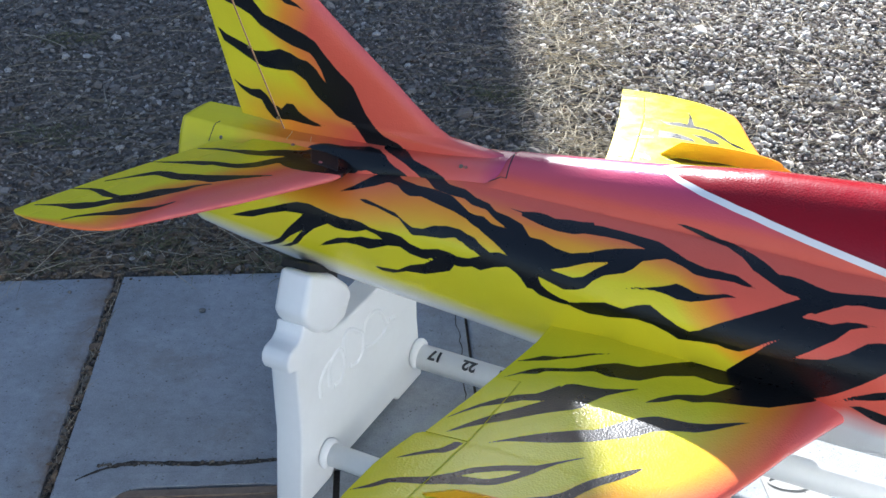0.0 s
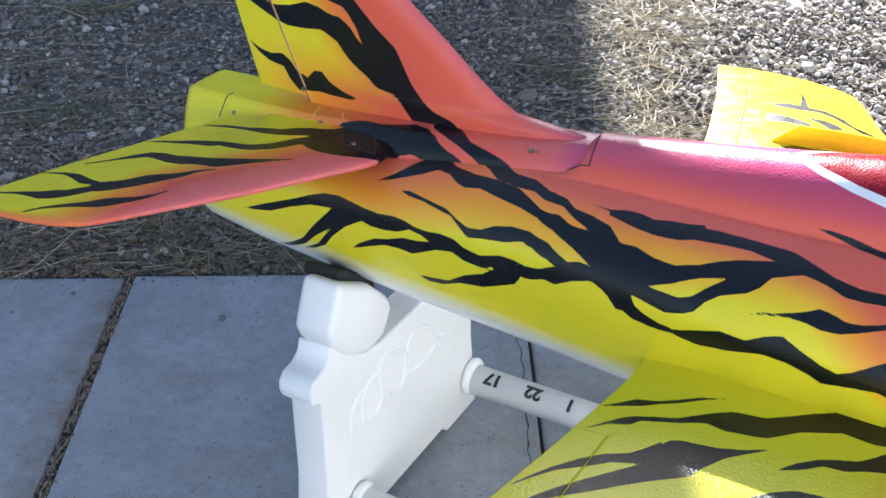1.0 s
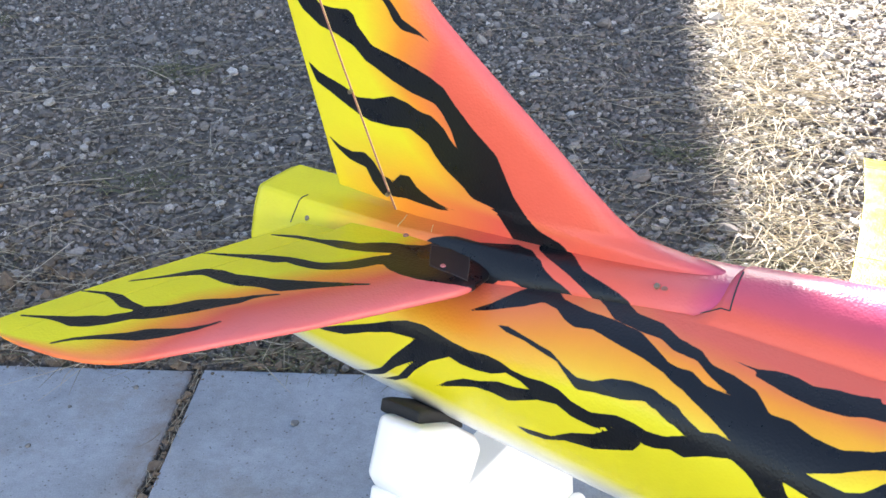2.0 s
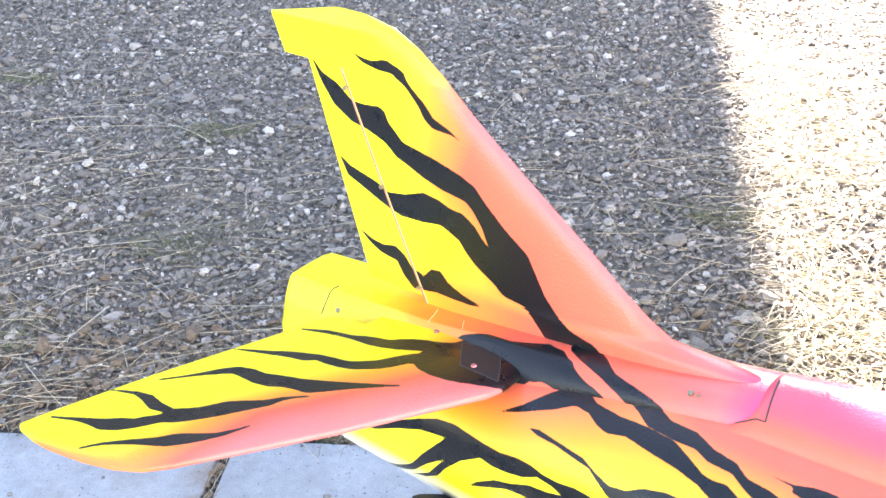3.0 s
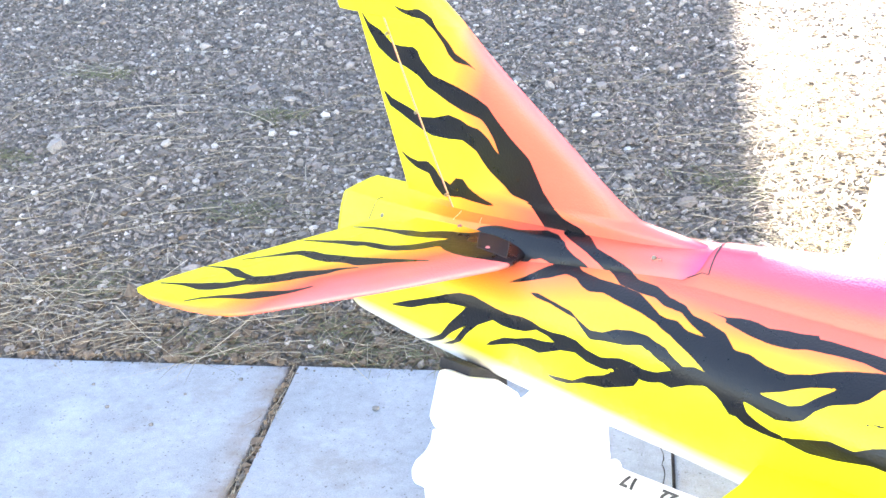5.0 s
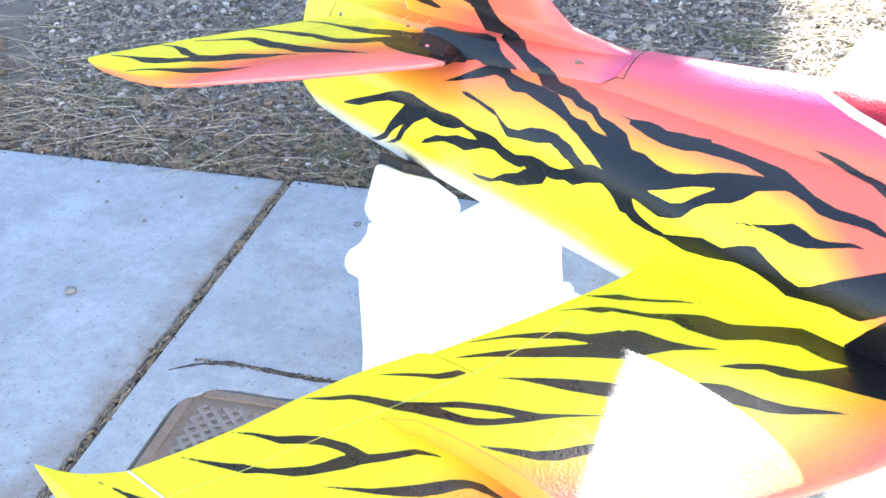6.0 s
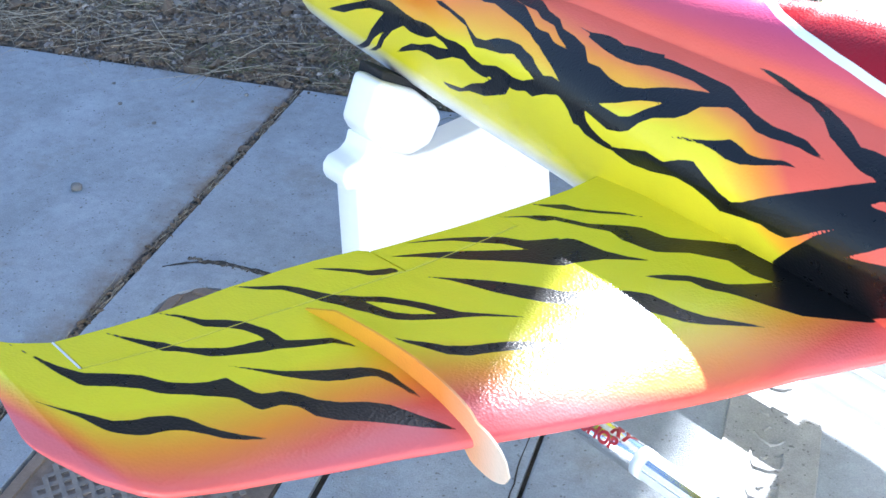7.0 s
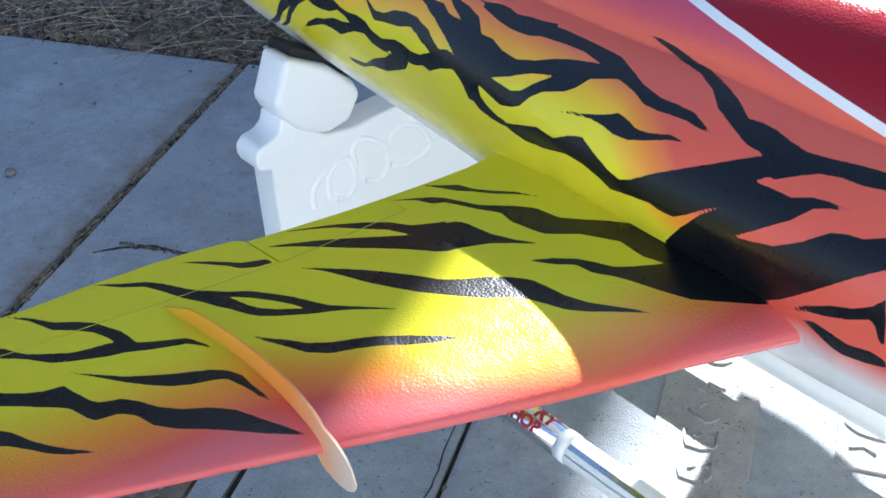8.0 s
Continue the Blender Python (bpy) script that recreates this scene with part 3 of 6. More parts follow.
def pressed_line(pts, at, root):
    """A worn low ridge left by a pressed mark."""
    bm = bmesh.new()
    rails = []
    for k, (p, q) in enumerate(pts):
        (pa, qa), (pb, qb) = pts[max(k - 1, 0)], pts[min(k + 1, len(pts) - 1)]
        n = math.hypot(pb - pa, qb - qa)
        dp, dq = -(qb - qa) / n, (pb - pa) / n
        w = 0.0024 * (1 - 0.25 * math.sin(k * 2.3))
        rails.append([bm.verts.new(at(p + dp * e * w, q + dq * e * w, z)) for e, z in ((-1, 0.0018), (-0.45, 0.0045), (0.45, 0.0045), (1, 0.0018))])
    for u, v in zip(rails[:-1], rails[1:]):
        for k in range(3):
            bm.faces.new((u[k], u[k + 1], v[k + 1], v[k]))
    bm.faces.new(rails[0])
    bm.faces.new(rails[-1][::-1])
    bmesh.ops.recalc_face_normals(bm, faces=bm.faces)
    shade(part("pressed_mark", bm, M_SMOOTH, root))


BOX_MARK = [
    [(0.865, -0.671), (0.868, -0.690), (0.871, -0.698), (0.887, -0.701), (0.900, -0.697), (0.903, -0.690), (0.9015, -0.670)],
    [(0.885, -0.678), (0.881, -0.683), (0.877, -0.683)],
    [(0.893, -0.6765), (0.896, -0.679), (0.900, -0.677)],
]
WAVES = [
    [(0.866, -0.642), (0.876, -0.652), (0.887, -0.659), (0.896, -0.654), (0.902, -0.646)],
    [(0.876, -0.637), (0.880, -0.631), (0.885, -0.628)],
    [(0.869, -0.602), (0.874, -0.607), (0.881, -0.609)],
    [(0.881, -0.594), (0.888, -0.595), (0.896, -0.598), (0.902, -0.600)],
    [(0.8765, -0.557), (0.885, -0.559), (0.894, -0.557), (0.903, -0.549)],
    [(0.870, -0.520), (0.880, -0.512), (0.894, -0.514), (0.903, -0.522)],
]
RING = [(1.063 + 0.028 * math.cos(v), -0.6185 + 0.0145 * math.sin(v) - 0.15 * 0.028 * math.cos(v)) for v in np.linspace(0.25, 6.1, 20)]


def build_stamp():
    """Two trowelled strips with worn pressed marks."""
    squares = [[(p, q - 0.047 * k) for p, q in m] for k in range(3) for m in BOX_MARK]
    bars = [RING, [(1.036, -0.590), (1.041, -0.588), (1.047, -0.589)], [(1.040, -0.655), (1.055, -0.650), (1.068, -0.658)]]
    for p0, p1, q0, q1, marks in ((0.832, 0.942, -0.84, -0.40, squares + WAVES), (1.0265, 1.115, -0.684, -0.42, bars)):
        root = new("trowelled_strip")
        root.location = slab_point((p0 + p1) / 2, (q0 + q1) / 2, 0)
        tagged(root, "smooth trowelled strip with worn pressed marks in concrete", "concrete stamp", group="concrete stamps", kind="structure")
        mid = root.location.copy()

        def at(p, q, z):
            return slab_point(p, q, z) - mid

        bm = bmesh.new()
        prism(bm, [(p0 + 0.008, q0), (p1 - 0.008, q0), (p1, q0 + 0.008), (p1, q1), (p0 + 0.02, q1), (p0, q1 - 0.03), (p0, q0 + 0.008)], -0.002, 0.0026, at)
        bevel(bm, 0.0018, 2)
        part("strip", bm, M_SMOOTH, root)
        for pts in marks:
            pressed_line(pts, at, root)


build_stamp()


def build_shade_caster():
    """Unseen house shape across the yard, added so its corner casts the broad shade."""
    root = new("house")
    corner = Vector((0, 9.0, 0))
    tagged(root, "unseen tan house shape added to cast the broad shade", "house")
    # its end outline, bent until its shadow edge fits the gravel and wing
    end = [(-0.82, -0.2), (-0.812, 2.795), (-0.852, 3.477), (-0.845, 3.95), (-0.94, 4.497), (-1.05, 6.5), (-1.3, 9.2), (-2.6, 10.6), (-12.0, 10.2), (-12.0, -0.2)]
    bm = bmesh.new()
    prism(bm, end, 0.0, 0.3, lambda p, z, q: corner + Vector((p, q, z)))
    part("shade_outline", bm, M_UNSEEN_TAN, root)
    bm = bmesh.new()
    prism(bm, [(-3.4, -0.2), (-3.4, 8.6), (-11.8, 8.6), (-11.8, -0.2)], 0.31, 8.0, lambda p, z, q: corner + Vector((p, q, z)))
    part("unseen_body", bm, M_UNSEEN_TAN, root)


build_shade_caster()


def build_bounce_wall():
    """Unseen pale wall behind the walk, added to bounce sunlight onto jet and stand."""
    bm = bmesh.new()
    prism(bm, [(-0.2, -0.1), (9.0, -0.1), (9.0, 2.6), (-0.2, 2.6)], 0.0, 0.25, lambda p, z, q: Vector((p, -3.3 - q, z)))
    bevel(bm, 0.01, 2)
    wall = part("bounce_wall", bm, M_BOUNCE)
    tagged(wall, "unseen pale wall added to bounce sunlight onto the jet", "wall", kind="structure")


build_bounce_wall()


def build_sky_blockers():
    """Unseen wall and house shape beyond the gravel, added to darken glossy reflections."""
    bm = bmesh.new()
    prism(bm, [(-0.7, -0.1), (9.0, -0.1), (9.0, 2.0), (-0.7, 2.0)], 0.0, 0.2, lambda p, z, q: Vector((p, 10.4 + q, z)))
    bevel(bm, 0.01, 2)
    tagged(part("sky_block_wall", bm, M_UNSEEN_TAN), "unseen tan wall added to block bright sky from reflections", "wall", kind="structure")
    root = new("house")
    tagged(root, "unseen tan house shape added to darken reflections on the jet", "house")
    bm = bmesh.new()
    prism(bm, [(0.9, -0.2), (11.0, -0.2), (11.0, 5.4), (6.0, 7.6), (0.9, 5.4)], 11.0, 18.0, lambda p, z, q: Vector((p, q, z)))
    part("unseen_body", bm, M_UNSEEN_TAN, root)


build_sky_blockers()


# ---- the model jet: x forward, y to its left, z up from the ground ----
JET = new("model_jet")
JET.matrix_world = pose(0.195, 1.407, 0.009, 0, 0, -21)
tagged(JET, "yellow foam model jet with black tiger stripes on a white stand", "model airplane")

YELLOW, ORANGE, CORAL, PINK = (0.79, 0.69, 0.020), (0.83, 0.29, 0.03), (0.72, 0.120, 0.072), (0.66, 0.132, 0.125)
AMBER = (0.85, 0.46, 0.025)
ROSE = (0.70, 0.145, 0.13)
MAGENTA, WHITE = (0.48, 0.06, 0.165), (0.80, 0.79, 0.74)


def ramp(t, stops):
    """Colours blended along t from stops (t, colour)."""
    ts = [a for a, _ in stops]
    return np.stack([np.interp(t, ts, [c[i] for _, c in stops]) for i in range(3)], -1)


def inside_outline(u, v, outline):
    """Signed distance to a closed outline of (u, v), positive within."""
    near, within = np.full(u.shape, 1.0), np.zeros(u.shape, bool)
    for (u0, v0), (u1, v1) in zip(outline, outline[1:] + outline[:1]):
        du, dv = u1 - u0, v1 - v0
        k = np.clip(((u - u0) * du + (v - v0) * dv) / (du * du + dv * dv + 1e-12), 0, 1)
        near = np.minimum(near, np.hypot(u - u0 - k * du, v - v0 - k * dv))
        if v0 != v1:
            within ^= ((v0 > v) != (v1 > v)) & (u < u0 + (v - v0) / dv * du)
    return np.where(within, near, -near)


def stripe_depth(u, v, stripes):
    """How far inside the nearest stripe a point lies (negative: outside). A stripe is a closed outline of (u, v), or a bent line of (u, v, half width)."""
    best = np.full(u.shape, -1.0)
    for line in stripes:
        if len(line[0]) == 2:
            best = np.maximum(best, inside_outline(u, v, line))
            continue
        for (u0, v0, w0), (u1, v1, w1) in zip(line[:-1], line[1:]):
            du, dv = u1 - u0, v1 - v0
            k = np.clip(((u - u0) * du + (v - v0) * dv) / (du * du + dv * dv + 1e-12), 0, 1)
            best = np.maximum(best, w0 + (w1 - w0) * k - np.hypot(u - u0 - k * du, v - v0 - k * dv))
    return np.clip(best, -0.02, 0.02)


def painted(name, verts, faces, spray, depth, parent, label="", material=None):
    ob = raw(name, verts.tolist(), faces.tolist(), material or M_PAINT, parent, label, smooth=True)
    me = ob.data
    layer = me.color_attributes.new("spray", "FLOAT_COLOR", "POINT")
    layer.data.foreach_set("color", np.concatenate([spray, np.ones((len(spray), 1))], 1).astype(np.float32).ravel())
    at = me.attributes.new("stripe", "FLOAT", "POINT")
    at.data.foreach_set("value", depth.astype(np.float32))
    return ob


def grid_faces(n, m, close=False):
    idx = np.arange(n * m).reshape(n, m)
    if close:
        idx = np.concatenate([idx, idx[:, :1]], 1)
    return np.stack([idx[:-1, :-1], idx[:-1, 1:], idx[1:, 1:], idx[1:, :-1]], -1).reshape(-1, 4)


def foil(name, parent, spans, front, back, lead, trail, thick, place, spray, stripes, cols, label=""):
    """A piece of an aerofoil between front(q) and back(q) at the stations spans; lead, trail: the whole foil's edges;
    place(a, q, off): the point at chord place a, station q, off above the mid plane."""
    q = np.asarray(spans, float)[:, None]
    f, b = front(q), back(q)
    u = np.linspace(0, 1, cols)[None]
    u = 0.5 * u + 0.5 * (1 - np.cos(u * math.pi)) / 2
    a = f + (b - f) * u
    chord = lead(q) - trail(q)
    x = np.clip((lead(q) - a) / np.maximum(chord, 1e-4), 0, 1)
    half = thick(q) * chord * 5 * (0.2969 * np.sqrt(x) - 0.126 * x - 0.3516 * x ** 2 + 0.2843 * x ** 3 - 0.1036 * x ** 4) + 0.0010
    qq = np.broadcast_to(q, a.shape)
    rows = []
    for off in (half, -half):
        rows.append(np.stack(place(a, qq, off), -1))
    top, bottom = rows
    n = len(spans)
    loop = np.concatenate([top, bottom[:, ::-1]], 1)
    verts = loop.reshape(-1, 3)
    faces = grid_faces(n, 2 * cols, True)
    # close the two ends
    idx = np.arange(n * 2 * cols).reshape(n, 2 * cols)
    caps = []
    for r, flip in ((idx[0], False), (idx[-1], True)):
        c = np.stack([r[:cols - 1], r[1:cols], r[::-1][1:cols], r[::-1][:cols - 1]], -1)
        caps.append(c[:, ::-1] if flip else c)
    aa = np.concatenate([a, a[:, ::-1]], 1).ravel()
    q2 = np.concatenate([qq, qq], 1).ravel()
    # the end faces have their own points, so that the skin keeps its shading
    w = 2 * cols
    extra = np.concatenate([np.arange(w), np.arange((n - 1) * w, n * w)])
    lookup = {int(k): n * w + i for i, k in enumerate(extra)}
    caps = np.array([[lookup[int(k)] for k in f] for f in np.concatenate(caps)])
    verts, aa, q2 = np.concatenate([verts, verts[extra]]), np.concatenate([aa, aa[extra]]), np.concatenate([q2, q2[extra]])
    faces = np.concatenate([faces, caps])
    return painted(name, verts, faces, spray(aa, q2), stripe_depth(aa, q2, stripes), parent, label)


def curve(ps, vs):
    return lambda q: np.interp(q, ps, vs)


# paint stripes: (along, across, half width) in metres on each surface
WING_STRIPES = []
WING_STRIPES.append([(0.0594, 0.6678), (0.0838, 0.6600), (0.1021, 0.6529), (0.1182, 0.6431), (0.1285, 0.6266), (0.1396, 0.6122), (0.1502, 0.6057), (0.1570, 0.6013), (0.1651, 0.5893), (0.1695, 0.5792), (0.1704, 0.5668), (0.1809, 0.5646), (0.1952, 0.5607), (0.1998, 0.5571), (0.2039, 0.5443), (0.2125, 0.5367), (0.2236, 0.5309), (0.2340, 0.5201), (0.2436, 0.5038), (0.2541, 0.4929), (0.2721, 0.4834), (0.2857, 0.4753), (0.2950, 0.4700), (0.2957, 0.4706), (0.2898, 0.4789), (0.2810, 0.4910), (0.2690, 0.5051), (0.2596, 0.5165), (0.2492, 0.5316), (0.2384, 0.5417), (0.2244, 0.5451), (0.2166, 0.5531), (0.2152, 0.5674), (0.2104, 0.5707), (0.1962, 0.5744), (0.1908, 0.5795), (0.1847, 0.5884), (0.1775, 0.5966), (0.1696, 0.6085), (0.1648, 0.6138), (0.1546, 0.6203), (0.1432, 0.6341), (0.1334, 0.6504), (0.1112, 0.6570), (0.0868, 0.6612), (0.0602, 0.6681)])
WING_STRIPES.append([(0.1385, 0.6831), (0.1502, 0.6749), (0.1613, 0.6657), (0.1732, 0.6569), (0.1791, 0.6525), (0.1844, 0.6403), (0.1851, 0.6330), (0.1904, 0.6203), (0.1984, 0.6130), (0.2136, 0.6061), (0.2228, 0.5996), (0.2307, 0.5925), (0.2412, 0.5807), (0.2416, 0.5810), (0.2349, 0.5952), (0.2289, 0.6035), (0.2204, 0.6103), (0.2097, 0.6196), (0.2045, 0.6284), (0.2019, 0.6422), (0.1992, 0.6483), (0.1904, 0.6584), (0.1836, 0.6622), (0.1659, 0.6680), (0.1520, 0.6758), (0.1391, 0.6834)])
WING_STRIPES.append([(0.0711, 0.6069), (0.0863, 0.5967), (0.0995, 0.5865), (0.1077, 0.5779), (0.1160, 0.5738), (0.1228, 0.5689), (0.1310, 0.5559), (0.1373, 0.5461), (0.1397, 0.5337), (0.1409, 0.5204), (0.1476, 0.5104), (0.1566, 0.4972), (0.1638, 0.4824), (0.1678, 0.4753), (0.1810, 0.4700), (0.1905, 0.4670), (0.1911, 0.4675), (0.1835, 0.4718), (0.1735, 0.4795), (0.1708, 0.4875), (0.1649, 0.5030), (0.1580, 0.5175), (0.1553, 0.5299), (0.1508, 0.5409), (0.1465, 0.5519), (0.1411, 0.5620), (0.1283, 0.5721), (0.1230, 0.5778), (0.1190, 0.5842), (0.1068, 0.5904), (0.0901, 0.5987), (0.0719, 0.6073)])
WING_STRIPES.append([(0.0651, 0.5598), (0.0777, 0.5474), (0.0928, 0.5376), (0.1019, 0.5241), (0.1110, 0.5154), (0.1225, 0.5107), (0.1313, 0.5068), (0.1409, 0.5059), (0.1510, 0.5055), (0.1555, 0.5086), (0.1522, 0.5136), (0.1455, 0.5163), (0.1337, 0.5180), (0.1218, 0.5223), (0.1122, 0.5305), (0.1019, 0.5430), (0.0816, 0.5497), (0.0660, 0.5603)])
WING_STRIPES.append([(0.1579, 0.5580), (0.1707, 0.5446), (0.1840, 0.5306), (0.1918, 0.5173), (0.1987, 0.5056), (0.2046, 0.4930), (0.2100, 0.4823), (0.2166, 0.4750), (0.2264, 0.4702), (0.2390, 0.4705), (0.2532, 0.4697), (0.2650, 0.4713), (0.2654, 0.4716), (0.2569, 0.4729), (0.2440, 0.4746), (0.2347, 0.4770), (0.2236, 0.4805), (0.2198, 0.4899), (0.2161, 0.5017), (0.2098, 0.5138), (0.2009, 0.5238), (0.1893, 0.5342), (0.1731, 0.5462), (0.1585, 0.5584)])
WING_STRIPES.append([(0.0587, 0.4897), (0.0702, 0.4739), (0.0790, 0.4587), (0.0900, 0.4503), (0.1075, 0.4413), (0.1190, 0.4335), (0.1326, 0.4274), (0.1414, 0.4232), (0.1573, 0.4194), (0.1658, 0.4152), (0.1754, 0.4065), (0.1831, 0.3961), (0.1903, 0.3852), (0.1964, 0.3732), (0.2084, 0.3608), (0.2209, 0.3488), (0.2302, 0.3397), (0.2313, 0.3409), (0.2226, 0.3505), (0.2113, 0.3636), (0.2024, 0.3788), (0.1965, 0.3907), (0.1894, 0.4016), (0.1824, 0.4124), (0.1742, 0.4221), (0.1666, 0.4269), (0.1530, 0.4324), (0.1453, 0.4372), (0.1314, 0.4428), (0.1194, 0.4499), (0.0994, 0.4569), (0.0854, 0.4631), (0.0751, 0.4771), (0.0596, 0.4902)])
WING_STRIPES.append([(0.1183, 0.4329), (0.1309, 0.4206), (0.1415, 0.4066), (0.1562, 0.3960), (0.1676, 0.3884), (0.1847, 0.3802), (0.1970, 0.3738), (0.2024, 0.3788), (0.1934, 0.3880), (0.1754, 0.3952), (0.1637, 0.4022), (0.1492, 0.4128), (0.1366, 0.4251), (0.1227, 0.4363)])
WING_STRIPES.append([(0.0689, 0.4216), (0.0815, 0.4053), (0.0915, 0.3957), (0.1002, 0.3880), (0.1049, 0.3771), (0.1074, 0.3702), (0.1155, 0.3697), (0.1163, 0.3704), (0.1146, 0.3761), (0.1135, 0.3840), (0.1073, 0.3936), (0.0964, 0.3995), (0.0856, 0.4084), (0.0698, 0.4222)])
WING_STRIPES.append([(0.1909, 0.4401), (0.2012, 0.4336), (0.2101, 0.4250), (0.2237, 0.4150), (0.2335, 0.4015), (0.2406, 0.3855), (0.2490, 0.3704), (0.2620, 0.3538), (0.2758, 0.3380), (0.2845, 0.3301), (0.2854, 0.3312), (0.2806, 0.3431), (0.2694, 0.3614), (0.2572, 0.3785), (0.2495, 0.3940), (0.2430, 0.4103), (0.2319, 0.4222), (0.2158, 0.4299), (0.2041, 0.4361), (0.1915, 0.4406)])
WING_STRIPES.append([(0.0784, 0.3309), (0.0871, 0.3129), (0.0970, 0.2957), (0.1121, 0.2764), (0.1263, 0.2631), (0.1442, 0.2536), (0.1529, 0.2417), (0.1610, 0.2293), (0.1773, 0.2465), (0.1675, 0.2568), (0.1550, 0.2643), (0.1353, 0.2718), (0.1206, 0.2845), (0.1011, 0.2993), (0.0896, 0.3151), (0.0792, 0.3316)])
WING_STRIPES.append([(0.0892, 0.3584), (0.1005, 0.3370), (0.1106, 0.3207), (0.1249, 0.3015), (0.1402, 0.2832), (0.1557, 0.2650), (0.1641, 0.2533), (0.1639, 0.2392), (0.1644, 0.2258), (0.1733, 0.2212), (0.1883, 0.2200), (0.2030, 0.2187), (0.2222, 0.2122), (0.2409, 0.2021), (0.2415, 0.2028), (0.2258, 0.2163), (0.2123, 0.2291), (0.2061, 0.2396), (0.2000, 0.2501), (0.1968, 0.2603), (0.1905, 0.2671), (0.1829, 0.2726), (0.1715, 0.2809), (0.1538, 0.2963), (0.1369, 0.3125), (0.1191, 0.3282), (0.1052, 0.3411), (0.0900, 0.3591)])
WING_STRIPES.append([(0.0979, 0.2355), (0.1109, 0.2201), (0.1210, 0.2090), (0.1299, 0.2037), (0.1401, 0.2000), (0.1609, 0.1935), (0.1766, 0.1816), (0.1843, 0.1757), (0.1927, 0.1706), (0.2017, 0.1663), (0.2137, 0.1657), (0.2255, 0.1650), (0.2415, 0.1549), (0.2569, 0.1443), (0.2693, 0.1375), (0.2853, 0.1283), (0.3040, 0.1231), (0.3170, 0.1022), (0.3542, 0.1561), (0.3285, 0.1573), (0.3101, 0.1621), (0.2852, 0.1587), (0.2724, 0.1643), (0.2549, 0.1718), (0.2412, 0.1842), (0.2340, 0.1901), (0.2238, 0.1925), (0.2123, 0.1934), (0.2011, 0.1950), (0.1846, 0.1906), (0.1658, 0.1988), (0.1452, 0.2055), (0.1351, 0.2092), (0.1295, 0.2176), (0.1133, 0.2225), (0.0987, 0.2363)])
WING_STRIPES.append([(0.0976, 0.1995), (0.1079, 0.1918), (0.1212, 0.1799), (0.1386, 0.1764), (0.1520, 0.1688), (0.1689, 0.1579), (0.1889, 0.1511), (0.1896, 0.1518), (0.1716, 0.1610), (0.1555, 0.1727), (0.1415, 0.1796), (0.1289, 0.1881), (0.1111, 0.1951), (0.0984, 0.2003)])
WING_STRIPES.append([(0.2512, 0.2250), (0.2626, 0.2104), (0.2761, 0.1985), (0.2885, 0.1926), (0.3033, 0.1871), (0.3144, 0.1754), (0.3285, 0.1573), (0.3397, 0.1352), (0.3684, 0.1155), (0.4037, 0.1341), (0.4083, 0.1358), (0.4093, 0.1372), (0.4076, 0.1401), (0.3935, 0.1531), (0.3678, 0.1755), (0.3475, 0.1838), (0.3256, 0.1905), (0.3103, 0.1963), (0.2972, 0.2038), (0.2812, 0.2049), (0.2679, 0.2169), (0.2518, 0.2257)])
WING_STRIPES.append([(0.1357, 0.3590), (0.1482, 0.3468), (0.1608, 0.3346), (0.1741, 0.3230), (0.1923, 0.3100), (0.2073, 0.3001), (0.2232, 0.2914), (0.2345, 0.2786), (0.2441, 0.2643), (0.2561, 0.2521), (0.2706, 0.2426), (0.2859, 0.2402), (0.3017, 0.2386), (0.3184, 0.2324), (0.3321, 0.2232), (0.3456, 0.2139), (0.3567, 0.2069), (0.3571, 0.2074), (0.3479, 0.2166), (0.3366, 0.2283), (0.3257, 0.2404), (0.3130, 0.2506), (0.3006, 0.2555), (0.2884, 0.2607), (0.2747, 0.2704), (0.2644, 0.2835), (0.2515, 0.2942), (0.2380, 0.3045), (0.2244, 0.3148), (0.2088, 0.3237), (0.1883, 0.3342), (0.1695, 0.3412), (0.1510, 0.3488), (0.1364, 0.3595)])
FIN_STRIPES = []
FIN_STRIPES.append([(-0.4024, 0.7235), (-0.3865, 0.7157), (-0.3731, 0.7137), (-0.3566, 0.7174), (-0.3381, 0.7096), (-0.3330, 0.6985), (-0.3179, 0.6857), (-0.3088, 0.6746), (-0.2938, 0.6681), (-0.2802, 0.6594), (-0.2908, 0.6635), (-0.3090, 0.6653), (-0.3181, 0.6718), (-0.3241, 0.6821), (-0.3362, 0.6954), (-0.3507, 0.7061), (-0.3669, 0.7070), (-0.3835, 0.7109)])
FIN_STRIPES.append([(-0.4479, 0.7041), (-0.4354, 0.6914), (-0.4172, 0.6851), (-0.4002, 0.6721), (-0.3856, 0.6719), (-0.3678, 0.6734), (-0.3612, 0.6694), (-0.3584, 0.6619), (-0.3425, 0.6464), (-0.3066, 0.6384), (-0.2817, 0.6307), (-0.2666, 0.6236), (-0.2548, 0.6104), (-0.2373, 0.5933), (-0.2141, 0.5750), (-0.2055, 0.5583), (-0.1969, 0.5415), (-0.1822, 0.5240), (-0.1703, 0.5170), (-0.1478, 0.5103), (-0.1211, 0.4817), (-0.1840, 0.4702), (-0.1921, 0.4943), (-0.2148, 0.5247), (-0.2393, 0.5312), (-0.2530, 0.5709), (-0.2597, 0.5875), (-0.2690, 0.6015), (-0.2762, 0.6079), (-0.3014, 0.6125), (-0.3208, 0.6187), (-0.3372, 0.6257), (-0.3507, 0.6307), (-0.3638, 0.6415), (-0.3846, 0.6489), (-0.4028, 0.6520), (-0.4240, 0.6642), (-0.4381, 0.6836)])
